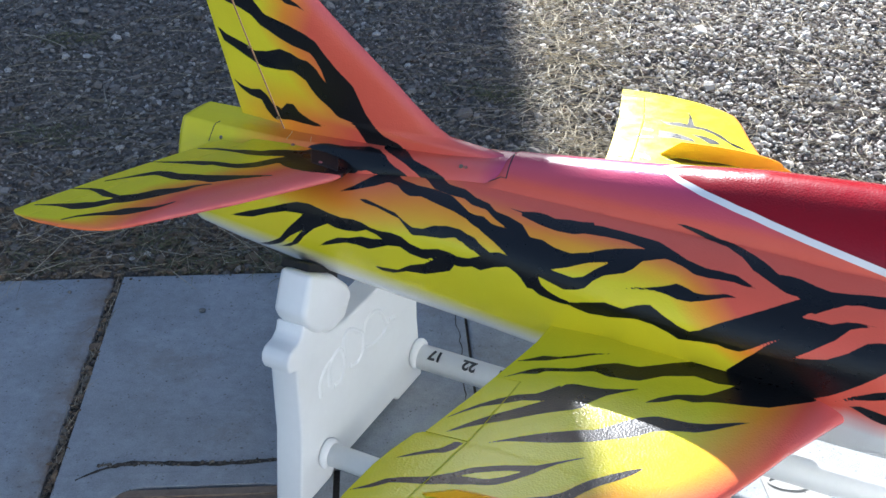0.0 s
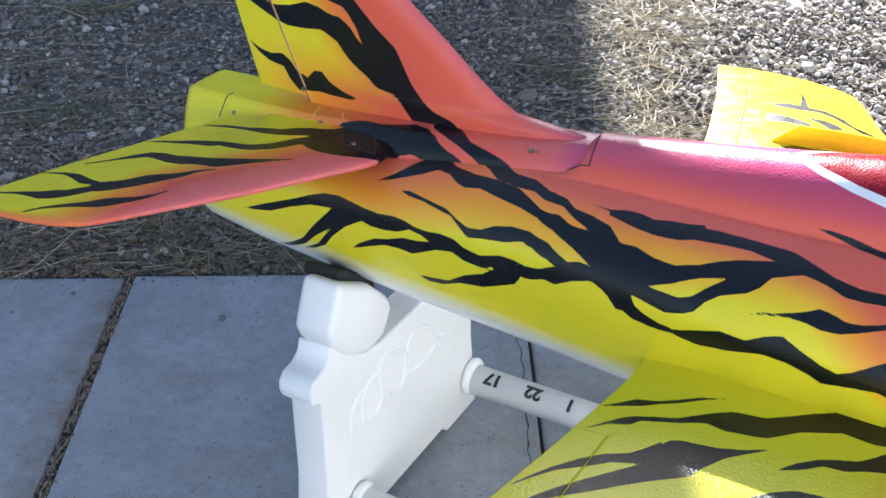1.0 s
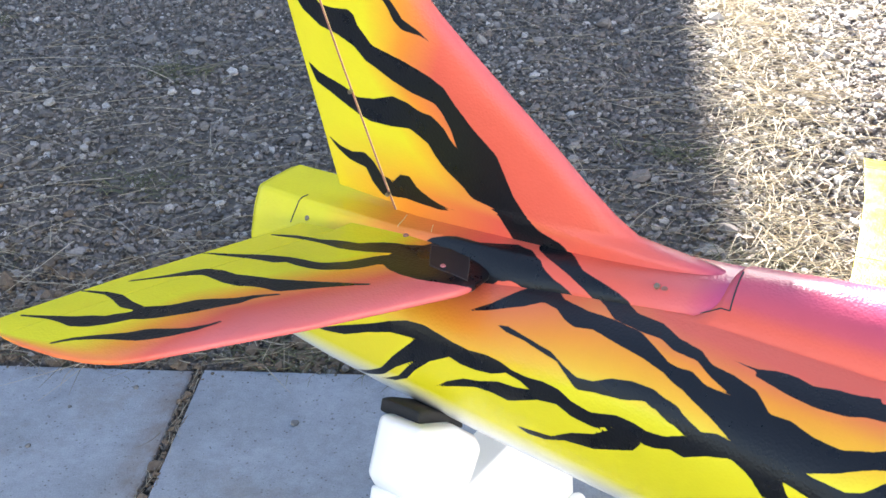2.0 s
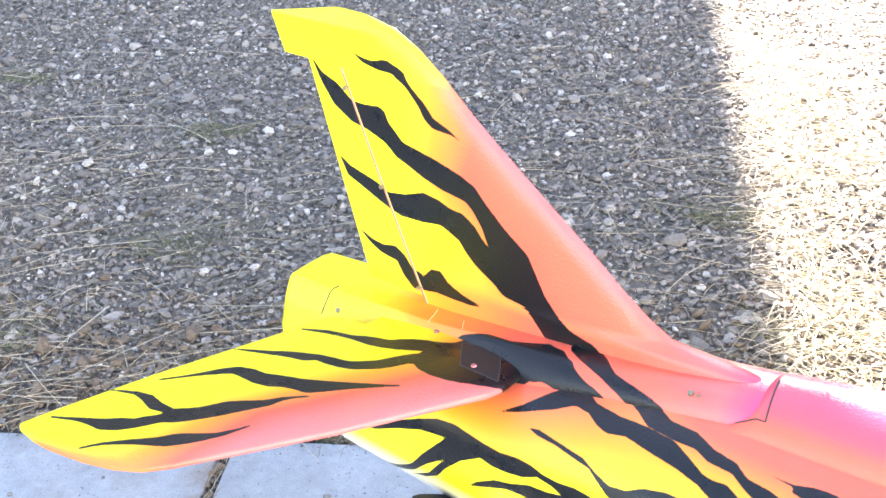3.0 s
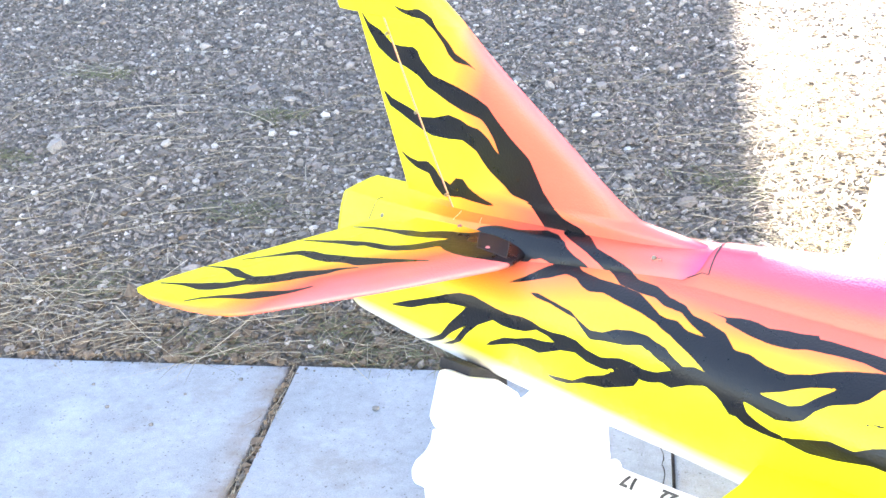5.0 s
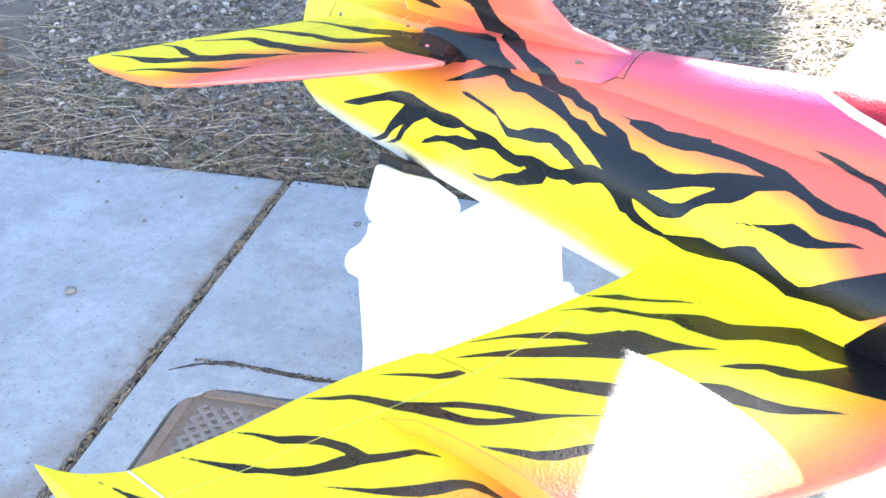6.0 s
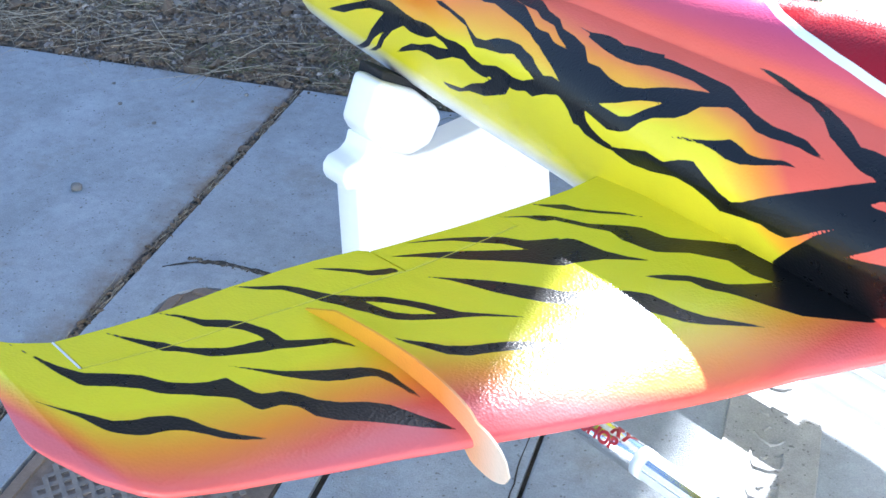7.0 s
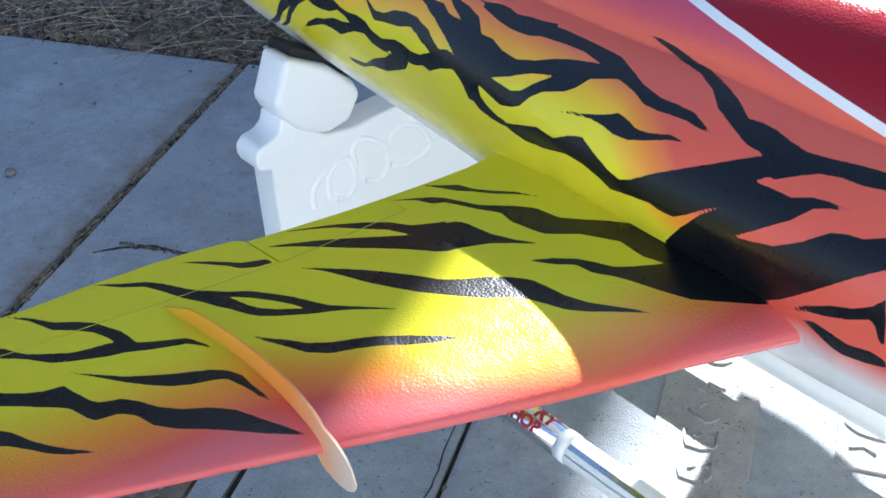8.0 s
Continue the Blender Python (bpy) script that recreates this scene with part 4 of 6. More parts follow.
FIN_STRIPES.append([(-0.4234, 0.6154), (-0.4088, 0.6074), (-0.3793, 0.6006), (-0.3640, 0.5937), (-0.3436, 0.5969), (-0.3221, 0.6043), (-0.3055, 0.6020), (-0.2928, 0.5969), (-0.2800, 0.5959), (-0.2678, 0.5880), (-0.2602, 0.5779), (-0.2530, 0.5709), (-0.2233, 0.5504), (-0.2059, 0.5133), (-0.2148, 0.5247), (-0.2394, 0.5282), (-0.2484, 0.5370), (-0.2669, 0.5486), (-0.2760, 0.5574), (-0.2850, 0.5691), (-0.3041, 0.5779), (-0.3248, 0.5749), (-0.3496, 0.5737), (-0.3637, 0.5773), (-0.3814, 0.5842), (-0.3958, 0.5903), (-0.4142, 0.5971)])
FIN_STRIPES.append([(-0.4070, 0.5466), (-0.3908, 0.5391), (-0.3759, 0.5370), (-0.3606, 0.5405), (-0.3502, 0.5346), (-0.3407, 0.5223), (-0.3300, 0.5215), (-0.3275, 0.5112), (-0.3358, 0.5010), (-0.3428, 0.5030), (-0.3527, 0.5122), (-0.3601, 0.5253), (-0.3718, 0.5265), (-0.3807, 0.5281), (-0.3951, 0.5360)])
FIN_STRIPES.append([(-0.3305, 0.5164), (-0.3187, 0.5294), (-0.3081, 0.5309), (-0.2987, 0.5208), (-0.2824, 0.5141), (-0.2694, 0.5112), (-0.2531, 0.5107), (-0.2764, 0.5063), (-0.2967, 0.5061), (-0.3139, 0.5065), (-0.3319, 0.5035)])
STAB_STRIPES = []
STAB_STRIPES.append([(-0.4306, 0.1496, 0.0013), (-0.4188, 0.1461, 0.0018), (-0.4074, 0.1426, 0.0026), (-0.3961, 0.139, 0.0035), (-0.3854, 0.135, 0.0047), (-0.374, 0.1317, 0.0057), (-0.3627, 0.1292, 0.0067), (-0.3533, 0.1245, 0.0049), (-0.3406, 0.124, 0.0061), (-0.3282, 0.1229, 0.006), (-0.3177, 0.1194, 0.0066), (-0.3093, 0.1135, 0.0069), (-0.301, 0.1073, 0.0073), (-0.2945, 0.0993, 0.0076), (-0.2882, 0.0908, 0.0076), (-0.2816, 0.0828, 0.0073), (-0.2725, 0.0776, 0.0082), (-0.2634, 0.0726, 0.0096)])
STAB_STRIPES.append([(-0.4452, 0.2214, 0.0013), (-0.4377, 0.2139, 0.0015), (-0.4303, 0.2064, 0.0019), (-0.423, 0.1988, 0.0025), (-0.4158, 0.191, 0.0038), (-0.4083, 0.1835, 0.0053), (-0.3998, 0.1768, 0.0061), (-0.3869, 0.1755, 0.008), (-0.372, 0.1766, 0.0086), (-0.3605, 0.1738, 0.0097), (-0.3499, 0.1697, 0.0085), (-0.3386, 0.1667, 0.0083), (-0.3272, 0.1639, 0.0101), (-0.3183, 0.1582, 0.0085), (-0.3097, 0.1523, 0.0068), (-0.3011, 0.1463, 0.0052), (-0.2925, 0.1404, 0.0039), (-0.2838, 0.1345, 0.0027), (-0.2753, 0.1286, 0.0015), (-0.2668, 0.1224, 0.0013)])
STAB_STRIPES.append([(-0.4669, 0.2533, 0.0013), (-0.4557, 0.2499, 0.002), (-0.4445, 0.2466, 0.0025), (-0.4307, 0.2471, 0.0052), (-0.4146, 0.2521, 0.006), (-0.4016, 0.2516, 0.0045)])
STAB_STRIPES.append([(-0.4763, 0.3079, 0.0013), (-0.4646, 0.3033, 0.0018), (-0.453, 0.2987, 0.0028), (-0.4406, 0.2952, 0.005), (-0.428, 0.2921, 0.0083), (-0.4187, 0.2861, 0.0091), (-0.4098, 0.28, 0.0071), (-0.4036, 0.2716, 0.0072), (-0.3968, 0.2635, 0.0061), (-0.3913, 0.2549, 0.0102), (-0.3827, 0.2482, 0.0098), (-0.3751, 0.2407, 0.0089), (-0.3686, 0.2322, 0.0094), (-0.3623, 0.2235, 0.0095), (-0.3548, 0.2158, 0.008), (-0.3469, 0.2083, 0.0061), (-0.3395, 0.2004, 0.0048), (-0.3342, 0.1908, 0.0028), (-0.3268, 0.1828, 0.0016), (-0.3184, 0.1757, 0.0013)])
STAB_STRIPES.append([(-0.42, 0.3232, 0.0013), (-0.4144, 0.3162, 0.0015), (-0.408, 0.3097, 0.0019), (-0.4004, 0.3041, 0.0025), (-0.3928, 0.2984, 0.0032), (-0.3852, 0.293, 0.0041), (-0.3773, 0.2875, 0.0052), (-0.3702, 0.2817, 0.0069), (-0.3641, 0.275, 0.0075), (-0.3573, 0.2688, 0.0063), (-0.3506, 0.2624, 0.0048), (-0.3442, 0.2558, 0.0033), (-0.3389, 0.2483, 0.0026), (-0.3344, 0.2402, 0.0015), (-0.3302, 0.2317, 0.0013)])
STAB_STRIPES.append([(-0.4035, 0.0908, 0.0013), (-0.3917, 0.0876, 0.0023), (-0.3799, 0.0845, 0.0031), (-0.3669, 0.083, 0.0031), (-0.3539, 0.082, 0.0033), (-0.3419, 0.0799, 0.0058), (-0.3296, 0.0785, 0.0075), (-0.3178, 0.0767, 0.0072), (-0.308, 0.0719, 0.0092), (-0.2986, 0.0669, 0.0101), (-0.2887, 0.0626, 0.0098), (-0.2782, 0.0592, 0.0086), (-0.2683, 0.0551, 0.0093), (-0.2581, 0.0516, 0.0108), (-0.2503, 0.0455, 0.0168)])
STAB_STRIPES.append([(-0.2851, 0.0876, 0.0043), (-0.2761, 0.0845, 0.0065), (-0.2679, 0.0811, 0.0113), (-0.2625, 0.0756, 0.0203), (-0.2554, 0.0706, 0.026), (-0.2475, 0.0667, 0.0286), (-0.2401, 0.0616, 0.0308), (-0.2312, 0.0586, 0.0293), (-0.2225, 0.0553, 0.0273), (-0.2149, 0.0511, 0.0239), (-0.2072, 0.047, 0.0239)])
STAB_STRIPES.append([(-0.2607, 0.0477, 0.0035), (-0.2607, 0.0477, 0.0035)])
STAB_STRIPES.append([(-0.2554, 0.0551, 0.0034), (-0.2524, 0.0468, 0.0034)])
STAB_STRIPES.append([(-0.2507, 0.0615, 0.0034), (-0.2467, 0.0547, 0.0034), (-0.2399, 0.0503, 0.0034), (-0.2331, 0.0468, 0.0034)])
STAB_STRIPES.append([(-0.2458, 0.0684, 0.0034), (-0.2413, 0.0624, 0.0034), (-0.2346, 0.0579, 0.0034), (-0.2279, 0.0541, 0.0034), (-0.2212, 0.0504, 0.0034)])
STAB_STRIPES.append([(-0.241, 0.0751, 0.0033), (-0.2357, 0.0694, 0.0034), (-0.2291, 0.0656, 0.0033), (-0.223, 0.0612, 0.0033), (-0.217, 0.0568, 0.0033), (-0.2109, 0.0523, 0.0033)])
STAB_STRIPES.append([(-0.2369, 0.0808, 0.0033), (-0.2309, 0.0763, 0.0033), (-0.2244, 0.0725, 0.0033), (-0.2181, 0.0686, 0.0033), (-0.2128, 0.0628, 0.0033), (-0.2074, 0.0575, 0.0033), (-0.2014, 0.0528, 0.0033)])
STAB_STRIPES.append([(-0.2326, 0.0868, 0.0033), (-0.2262, 0.0828, 0.0033), (-0.22, 0.0788, 0.0033), (-0.2138, 0.0747, 0.0033), (-0.2087, 0.0689, 0.0033), (-0.204, 0.0625, 0.0033), (-0.1986, 0.0571, 0.0033), (-0.1927, 0.0527, 0.0033)])
STAB_STRIPES.append([(-0.2890, 0.0900), (-0.2746, 0.0866), (-0.2533, 0.0835), (-0.2357, 0.0891), (-0.2211, 0.0862), (-0.2057, 0.0747), (-0.2114, 0.0537), (-0.2155, 0.0347), (-0.2267, 0.0316), (-0.2458, 0.0349), (-0.2625, 0.0335), (-0.2743, 0.0559), (-0.2773, 0.0726)])
BODY_STRIPES = []
BODY_STRIPES.append([(-0.2613, 0.0382), (-0.2304, 0.0031), (-0.1844, -0.0019), (-0.1527, 0.0288), (-0.1254, 0.0495), (-0.1015, 0.0560), (-0.0761, 0.0591), (-0.0506, 0.0653), (-0.0325, 0.0740), (-0.0093, 0.0896), (0.0153, 0.1046), (0.0339, 0.1089), (0.0628, 0.1284), (0.0640, 0.1480), (0.0554, 0.1396), (0.0448, 0.1324), (0.0281, 0.1243), (0.0087, 0.1146), (-0.0171, 0.0948), (-0.0385, 0.0869), (-0.0656, 0.0794), (-0.0885, 0.0721), (-0.1055, 0.0732), (-0.1153, 0.0690), (-0.1274, 0.0604), (-0.1415, 0.0566), (-0.1569, 0.0648), (-0.1827, 0.0730), (-0.2058, 0.0779), (-0.1859, 0.0670), (-0.1730, 0.0552), (-0.1621, 0.0456), (-0.1810, 0.0412), (-0.1990, 0.0393), (-0.2157, 0.0447), (-0.2321, 0.0563)])
BODY_STRIPES.append([(-0.1860, 0.0000), (-0.1560, 0.0000), (-0.1219, 0.0175), (-0.0904, 0.0289), (-0.0610, 0.0485), (-0.0376, 0.0529), (-0.0139, 0.0666), (0.0120, 0.0882), (0.0311, 0.0932), (0.0508, 0.1012), (0.0654, 0.1163), (0.0810, 0.1177), (0.0994, 0.1260), (0.1196, 0.1301), (0.1369, 0.1269), (0.1411, 0.1400), (0.1053, 0.1501), (0.0917, 0.1502), (0.0640, 0.1480), (0.0628, 0.1284), (0.0339, 0.1089), (0.0151, 0.1009), (-0.0071, 0.0853), (-0.0324, 0.0692), (-0.0506, 0.0653), (-0.0761, 0.0591), (-0.0911, 0.0470), (-0.1137, 0.0328), (-0.1431, 0.0077), (-0.1620, 0.0000)])
BODY_STRIPES.append([(-0.3790, 0.1254), (-0.3428, 0.1143), (-0.3065, 0.1049), (-0.2806, 0.0979), (-0.2622, 0.0946), (-0.2431, 0.0958), (-0.2264, 0.1008), (-0.2102, 0.1057), (-0.1915, 0.1100), (-0.1739, 0.1109), (-0.1591, 0.1139), (-0.1469, 0.1187), (-0.1326, 0.1215), (-0.1162, 0.1218), (-0.0997, 0.1253), (-0.0881, 0.1324), (-0.0695, 0.1377), (-0.0473, 0.1343), (-0.0322, 0.1364), (-0.0171, 0.1411), (-0.0008, 0.1483), (0.0109, 0.1450), (0.0246, 0.1500), (-0.0016, 0.1588), (-0.0436, 0.1442), (-0.0661, 0.1512), (-0.0872, 0.1465), (-0.1009, 0.1389), (-0.1200, 0.1399), (-0.1484, 0.1492), (-0.1599, 0.1408), (-0.1270, 0.1319), (-0.1374, 0.1267), (-0.1520, 0.1224), (-0.1659, 0.1267), (-0.1836, 0.1268), (-0.1988, 0.1246), (-0.2112, 0.1199), (-0.2332, 0.1176), (-0.2497, 0.1098), (-0.2792, 0.1084), (-0.3067, 0.1137), (-0.3365, 0.1230), (-0.3594, 0.1246)])
BODY_STRIPES.append([(-0.2312, 0.1566), (-0.2154, 0.1463), (-0.1960, 0.1383), (-0.1777, 0.1368), (-0.1599, 0.1323), (-0.1426, 0.1333), (-0.1270, 0.1319), (-0.1147, 0.1341), (-0.1484, 0.1492), (-0.1659, 0.1454), (-0.1840, 0.1443), (-0.2094, 0.1504)])
BODY_STRIPES.append([(-0.2497, 0.1098), (-0.2214, 0.1101), (-0.2112, 0.1199), (-0.2335, 0.1293), (-0.2511, 0.1428), (-0.2641, 0.1568), (-0.2809, 0.1651), (-0.3043, 0.1708), (-0.2746, 0.1564), (-0.2612, 0.1421), (-0.2479, 0.1301), (-0.2757, 0.1459), (-0.2942, 0.1608), (-0.3235, 0.1743), (-0.3492, 0.1794), (-0.3187, 0.1650), (-0.2950, 0.1515), (-0.2772, 0.1331), (-0.2626, 0.1207)])
BODY_STRIPES.append([(-0.1461, 0.1738), (-0.1297, 0.1744), (-0.1068, 0.1738), (-0.0870, 0.1631), (-0.0659, 0.1573), (-0.0436, 0.1442), (-0.0025, 0.1511), (0.0109, 0.1450), (0.0502, 0.1479), (0.0640, 0.1480), (0.0917, 0.1502), (0.0881, 0.1594), (0.0926, 0.1725), (0.0766, 0.1784), (0.0666, 0.1657), (0.0566, 0.1571), (0.0473, 0.1539), (0.0303, 0.1567), (0.0128, 0.1630), (-0.0063, 0.1577), (-0.0232, 0.1524), (-0.0301, 0.1619), (-0.0451, 0.1668), (-0.0659, 0.1732), (-0.0929, 0.1738), (-0.1130, 0.1803), (-0.1304, 0.1803)])
BODY_STRIPES.append([(-0.1716, 0.0847), (-0.1609, 0.0841), (-0.1485, 0.0877), (-0.1333, 0.0920), (-0.1157, 0.0967), (-0.0993, 0.1064), (-0.0872, 0.1122), (-0.0722, 0.1122), (-0.0591, 0.1072), (-0.0406, 0.1054), (-0.0210, 0.1076), (-0.0076, 0.1181), (0.0061, 0.1303), (0.0221, 0.1396), (0.0347, 0.1380), (0.0486, 0.1420), (0.0640, 0.1480), (0.0516, 0.1540), (0.0246, 0.1500), (0.0099, 0.1448), (-0.0029, 0.1372), (-0.0164, 0.1229), (-0.0270, 0.1178), (-0.0451, 0.1212), (-0.0698, 0.1209), (-0.0848, 0.1219), (-0.0942, 0.1146), (-0.1080, 0.1036), (-0.1285, 0.0973), (-0.1437, 0.0926), (-0.1614, 0.0892)])
BODY_STRIPES.append([(0.0253, 0.0810), (0.0440, 0.0837), (0.0596, 0.0818), (0.0730, 0.0831), (0.0857, 0.0877), (0.1007, 0.0863), (0.1161, 0.0868), (0.1306, 0.0854), (0.1356, 0.1008), (0.1150, 0.1057), (0.0958, 0.1049), (0.0826, 0.1005), (0.0725, 0.0945), (0.0614, 0.0886), (0.0471, 0.0865)])
BODY_STRIPES.append([(0.0473, 0.1421), (0.0280, 0.1294), (0.0018, 0.1144), (-0.0189, 0.0947), (0.0179, 0.0921), (0.0416, 0.0998), (0.0618, 0.1170), (0.0823, 0.1231), (0.1000, 0.1307), (0.1150, 0.1323), (0.1350, 0.1282), (0.1546, 0.1205), (0.1753, 0.1159), (0.1985, 0.1133), (0.2262, 0.1220), (0.2007, 0.1295), (0.1938, 0.1399), (0.1858, 0.1458), (0.1644, 0.1512), (0.1540, 0.1580), (0.1461, 0.1673), (0.1366, 0.1708), (0.1218, 0.1721), (0.1022, 0.1655), (0.0880, 0.1605), (0.0932, 0.1701), (0.1016, 0.1766), (0.1172, 0.1841), (0.1368, 0.1885), (0.1239, 0.1924), (0.1080, 0.1896), (0.0919, 0.1849), (0.0800, 0.1760), (0.0671, 0.1648), (0.0506, 0.1546)])
BODY_STRIPES.append([(0.0453, 0.0846), (0.0792, 0.0930), (0.1103, 0.0905), (0.1409, 0.0891), (0.1755, 0.0944), (0.2096, 0.1008), (0.2292, 0.1113), (0.2478, 0.1214), (0.2691, 0.1286), (0.2860, 0.1300), (0.3032, 0.1325), (0.3187, 0.1401), (0.3271, 0.1436), (0.3131, 0.1429), (0.3015, 0.1409), (0.2883, 0.1403), (0.2722, 0.1400), (0.2601, 0.1381), (0.2427, 0.1291), (0.2240, 0.1226), (0.1999, 0.1285), (0.1985, 0.1133), (0.1764, 0.1062), (0.1534, 0.1039), (0.1210, 0.1029), (0.0926, 0.1044), (0.0707, 0.0989), (0.0450, 0.0899)])
BODY_STRIPES.append([(0.1269, 0.1897), (0.1456, 0.1848), (0.1720, 0.1805), (0.1943, 0.1854), (0.2084, 0.1795), (0.2225, 0.1769), (0.2384, 0.1863), (0.2564, 0.1958), (0.2695, 0.2008), (0.2802, 0.1975), (0.2941, 0.1898), (0.3210, 0.1751), (0.3398, 0.1646), (0.3723, 0.1447), (0.3949, 0.1479), (0.3762, 0.1652), (0.3924, 0.1654), (0.4066, 0.1667), (0.4207, 0.1610), (0.4328, 0.1597), (0.4493, 0.1608), (0.4354, 0.1641), (0.4251, 0.1683), (0.4147, 0.1811), (0.3912, 0.1988), (0.3776, 0.2079), (0.3982, 0.2048), (0.4111, 0.2023), (0.3960, 0.2325), (0.3545, 0.2386), (0.3110, 0.2504), (0.3321, 0.2209), (0.3485, 0.2021), (0.3621, 0.1912), (0.3515, 0.1965), (0.3371, 0.2065), (0.3245, 0.2143), (0.3108, 0.2139), (0.3026, 0.2111), (0.2784, 0.2125), (0.2591, 0.2147), (0.2473, 0.2070), (0.2286, 0.1991), (0.2088, 0.1956), (0.1777, 0.2004), (0.1539, 0.2007), (0.1354, 0.1952), (0.1165, 0.1885)])
BODY_STRIPES.append([(0.2196, 0.0732), (0.2316, 0.0740), (0.2505, 0.0787), (0.2696, 0.0859), (0.2874, 0.0902), (0.3108, 0.1014), (0.3271, 0.1103), (0.3426, 0.1217), (0.3538, 0.1209), (0.3668, 0.1228), (0.3815, 0.1275), (0.3975, 0.1313), (0.4179, 0.1293), (0.4334, 0.1270), (0.4521, 0.1253), (0.4717, 0.1232), (0.4794, 0.1356), (0.4602, 0.1382), (0.4463, 0.1409), (0.4295, 0.1407), (0.4143, 0.1437), (0.4047, 0.1492), (0.3885, 0.1591), (0.3731, 0.1567), (0.3723, 0.1447), (0.3540, 0.1418), (0.3394, 0.1345), (0.3155, 0.1216), (0.3021, 0.1088), (0.2816, 0.0962), (0.2608, 0.0895), (0.2398, 0.0806)])
BODY_STRIPES.append([(0.3776, 0.2079), (0.3982, 0.2048), (0.4111, 0.2023), (0.4289, 0.1917), (0.4439, 0.1790), (0.4547, 0.1757), (0.4663, 0.1745), (0.4779, 0.1678), (0.4958, 0.1635), (0.5032, 0.1768), (0.4882, 0.1870), (0.4742, 0.1983), (0.4587, 0.2119), (0.4400, 0.2288), (0.4176, 0.2508), (0.3917, 0.2738), (0.3498, 0.2762), (0.3110, 0.2504), (0.3508, 0.2219)])
BODY_STRIPES.append([(0.1880, 0.1636), (0.2015, 0.1602), (0.2129, 0.1593), (0.2333, 0.1551), (0.2443, 0.1505), (0.2580, 0.1546), (0.2663, 0.1589), (0.2798, 0.1589), (0.2959, 0.1552), (0.3124, 0.1569), (0.2964, 0.1599), (0.2787, 0.1656), (0.2644, 0.1691), (0.2498, 0.1681), (0.2392, 0.1645), (0.2229, 0.1613), (0.2057, 0.1621)])
BODY_STRIPES.append([(0.4254, 0.2550), (0.4408, 0.2400), (0.4624, 0.2267), (0.4780, 0.2205), (0.4900, 0.2127), (0.4962, 0.2045), (0.5013, 0.2191), (0.5044, 0.2391), (0.4999, 0.2367), (0.4947, 0.2251), (0.4909, 0.2229), (0.4761, 0.2312), (0.4596, 0.2381), (0.4459, 0.2429)])
BODY_STRIPES.append([(0.4387, 0.2540), (0.4513, 0.2495), (0.4657, 0.2502), (0.4793, 0.2522), (0.4956, 0.2483), (0.5074, 0.2503), (0.5082, 0.2564), (0.4929, 0.2613), (0.4761, 0.2647), (0.4618, 0.2619), (0.4492, 0.2571)])
# bare slits within the body stripes
BODY_GAPS = []
BODY_GAPS.append([(-0.0506, 0.0653), (-0.0333, 0.0672), (-0.0111, 0.0793), (0.0137, 0.0975), (0.0339, 0.1089), (0.0148, 0.1056), (-0.0110, 0.0902), (-0.0342, 0.0754)])
BODY_GAPS.append([(0.1011, 0.1513), (0.1213, 0.1465), (0.1428, 0.1385), (0.1675, 0.1349), (0.1536, 0.1446), (0.1413, 0.1547), (0.1309, 0.1574), (0.1174, 0.1547)])
# the far wing
FAR_STRIPES = []
FAR_STRIPES.append([(0.0089, 0.5752), (0.0277, 0.5615), (0.0491, 0.5695), (0.0745, 0.5641), (0.0986, 0.5613), (0.1266, 0.5429), (0.1462, 0.5199), (0.1665, 0.5100), (0.1827, 0.4978), (0.1601, 0.5000), (0.1371, 0.5198), (0.1136, 0.5402), (0.0922, 0.5507), (0.0648, 0.5482), (0.0356, 0.5508)])
FAR_STRIPES.append([(0.0385, 0.6458), (0.0589, 0.6088), (0.0791, 0.5576), (0.0650, 0.5641), (0.0557, 0.6066)])
FAR_STRIPES.append([(0.0320, 0.5169), (0.0507, 0.5170), (0.0708, 0.5119), (0.0927, 0.4995), (0.1008, 0.4871), (0.0820, 0.4894), (0.0630, 0.4917), (0.0414, 0.4865)])
FAR_STRIPES.append([(0.0817, 0.5222), (0.1047, 0.5222), (0.1255, 0.5123), (0.1385, 0.4974), (0.1226, 0.4898), (0.1043, 0.5071)])
FAR_STRIPES.append([(0.0018, 0.5219), (0.0217, 0.5194), (0.0250, 0.5091), (0.0076, 0.5132)])
FAR_STRIPES.append([(0.0049, 0.4836), (0.0313, 0.4888), (0.0345, 0.4789), (0.0098, 0.4746)])
FAR_STRIPES.append([(0.0267, 0.4040), (0.0438, 0.4068), (0.0593, 0.3920), (0.0607, 0.3820), (0.0402, 0.3904)])
FAR_STRIPES.append([(0.0761, 0.3947), (0.0967, 0.4082), (0.1234, 0.4067), (0.1559, 0.4143), (0.1808, 0.4173), (0.1588, 0.4031), (0.1272, 0.3931), (0.1021, 0.3901)])
FAIRING_STRIPES = []
FAIRING_STRIPES.append([(-0.2201, 0.047, 0.0162), (-0.2105, 0.0442, 0.0162), (-0.2009, 0.0414, 0.0163), (-0.1911, 0.0393, 0.0175), (-0.1846, 0.0351, 0.0151)])
FAIRING_STRIPES.append([(-0.1602, 0.0125, 0.0096), (-0.1497, 0.0184, 0.0096), (-0.1393, 0.0244, 0.0082), (-0.1291, 0.0309, 0.0062), (-0.1198, 0.0371, 0.0049), (-0.1103, 0.0409, 0.0057), (-0.1012, 0.0447, 0.0073), (-0.0929, 0.0493, 0.009), (-0.0847, 0.0539, 0.01), (-0.0766, 0.0586, 0.01)])
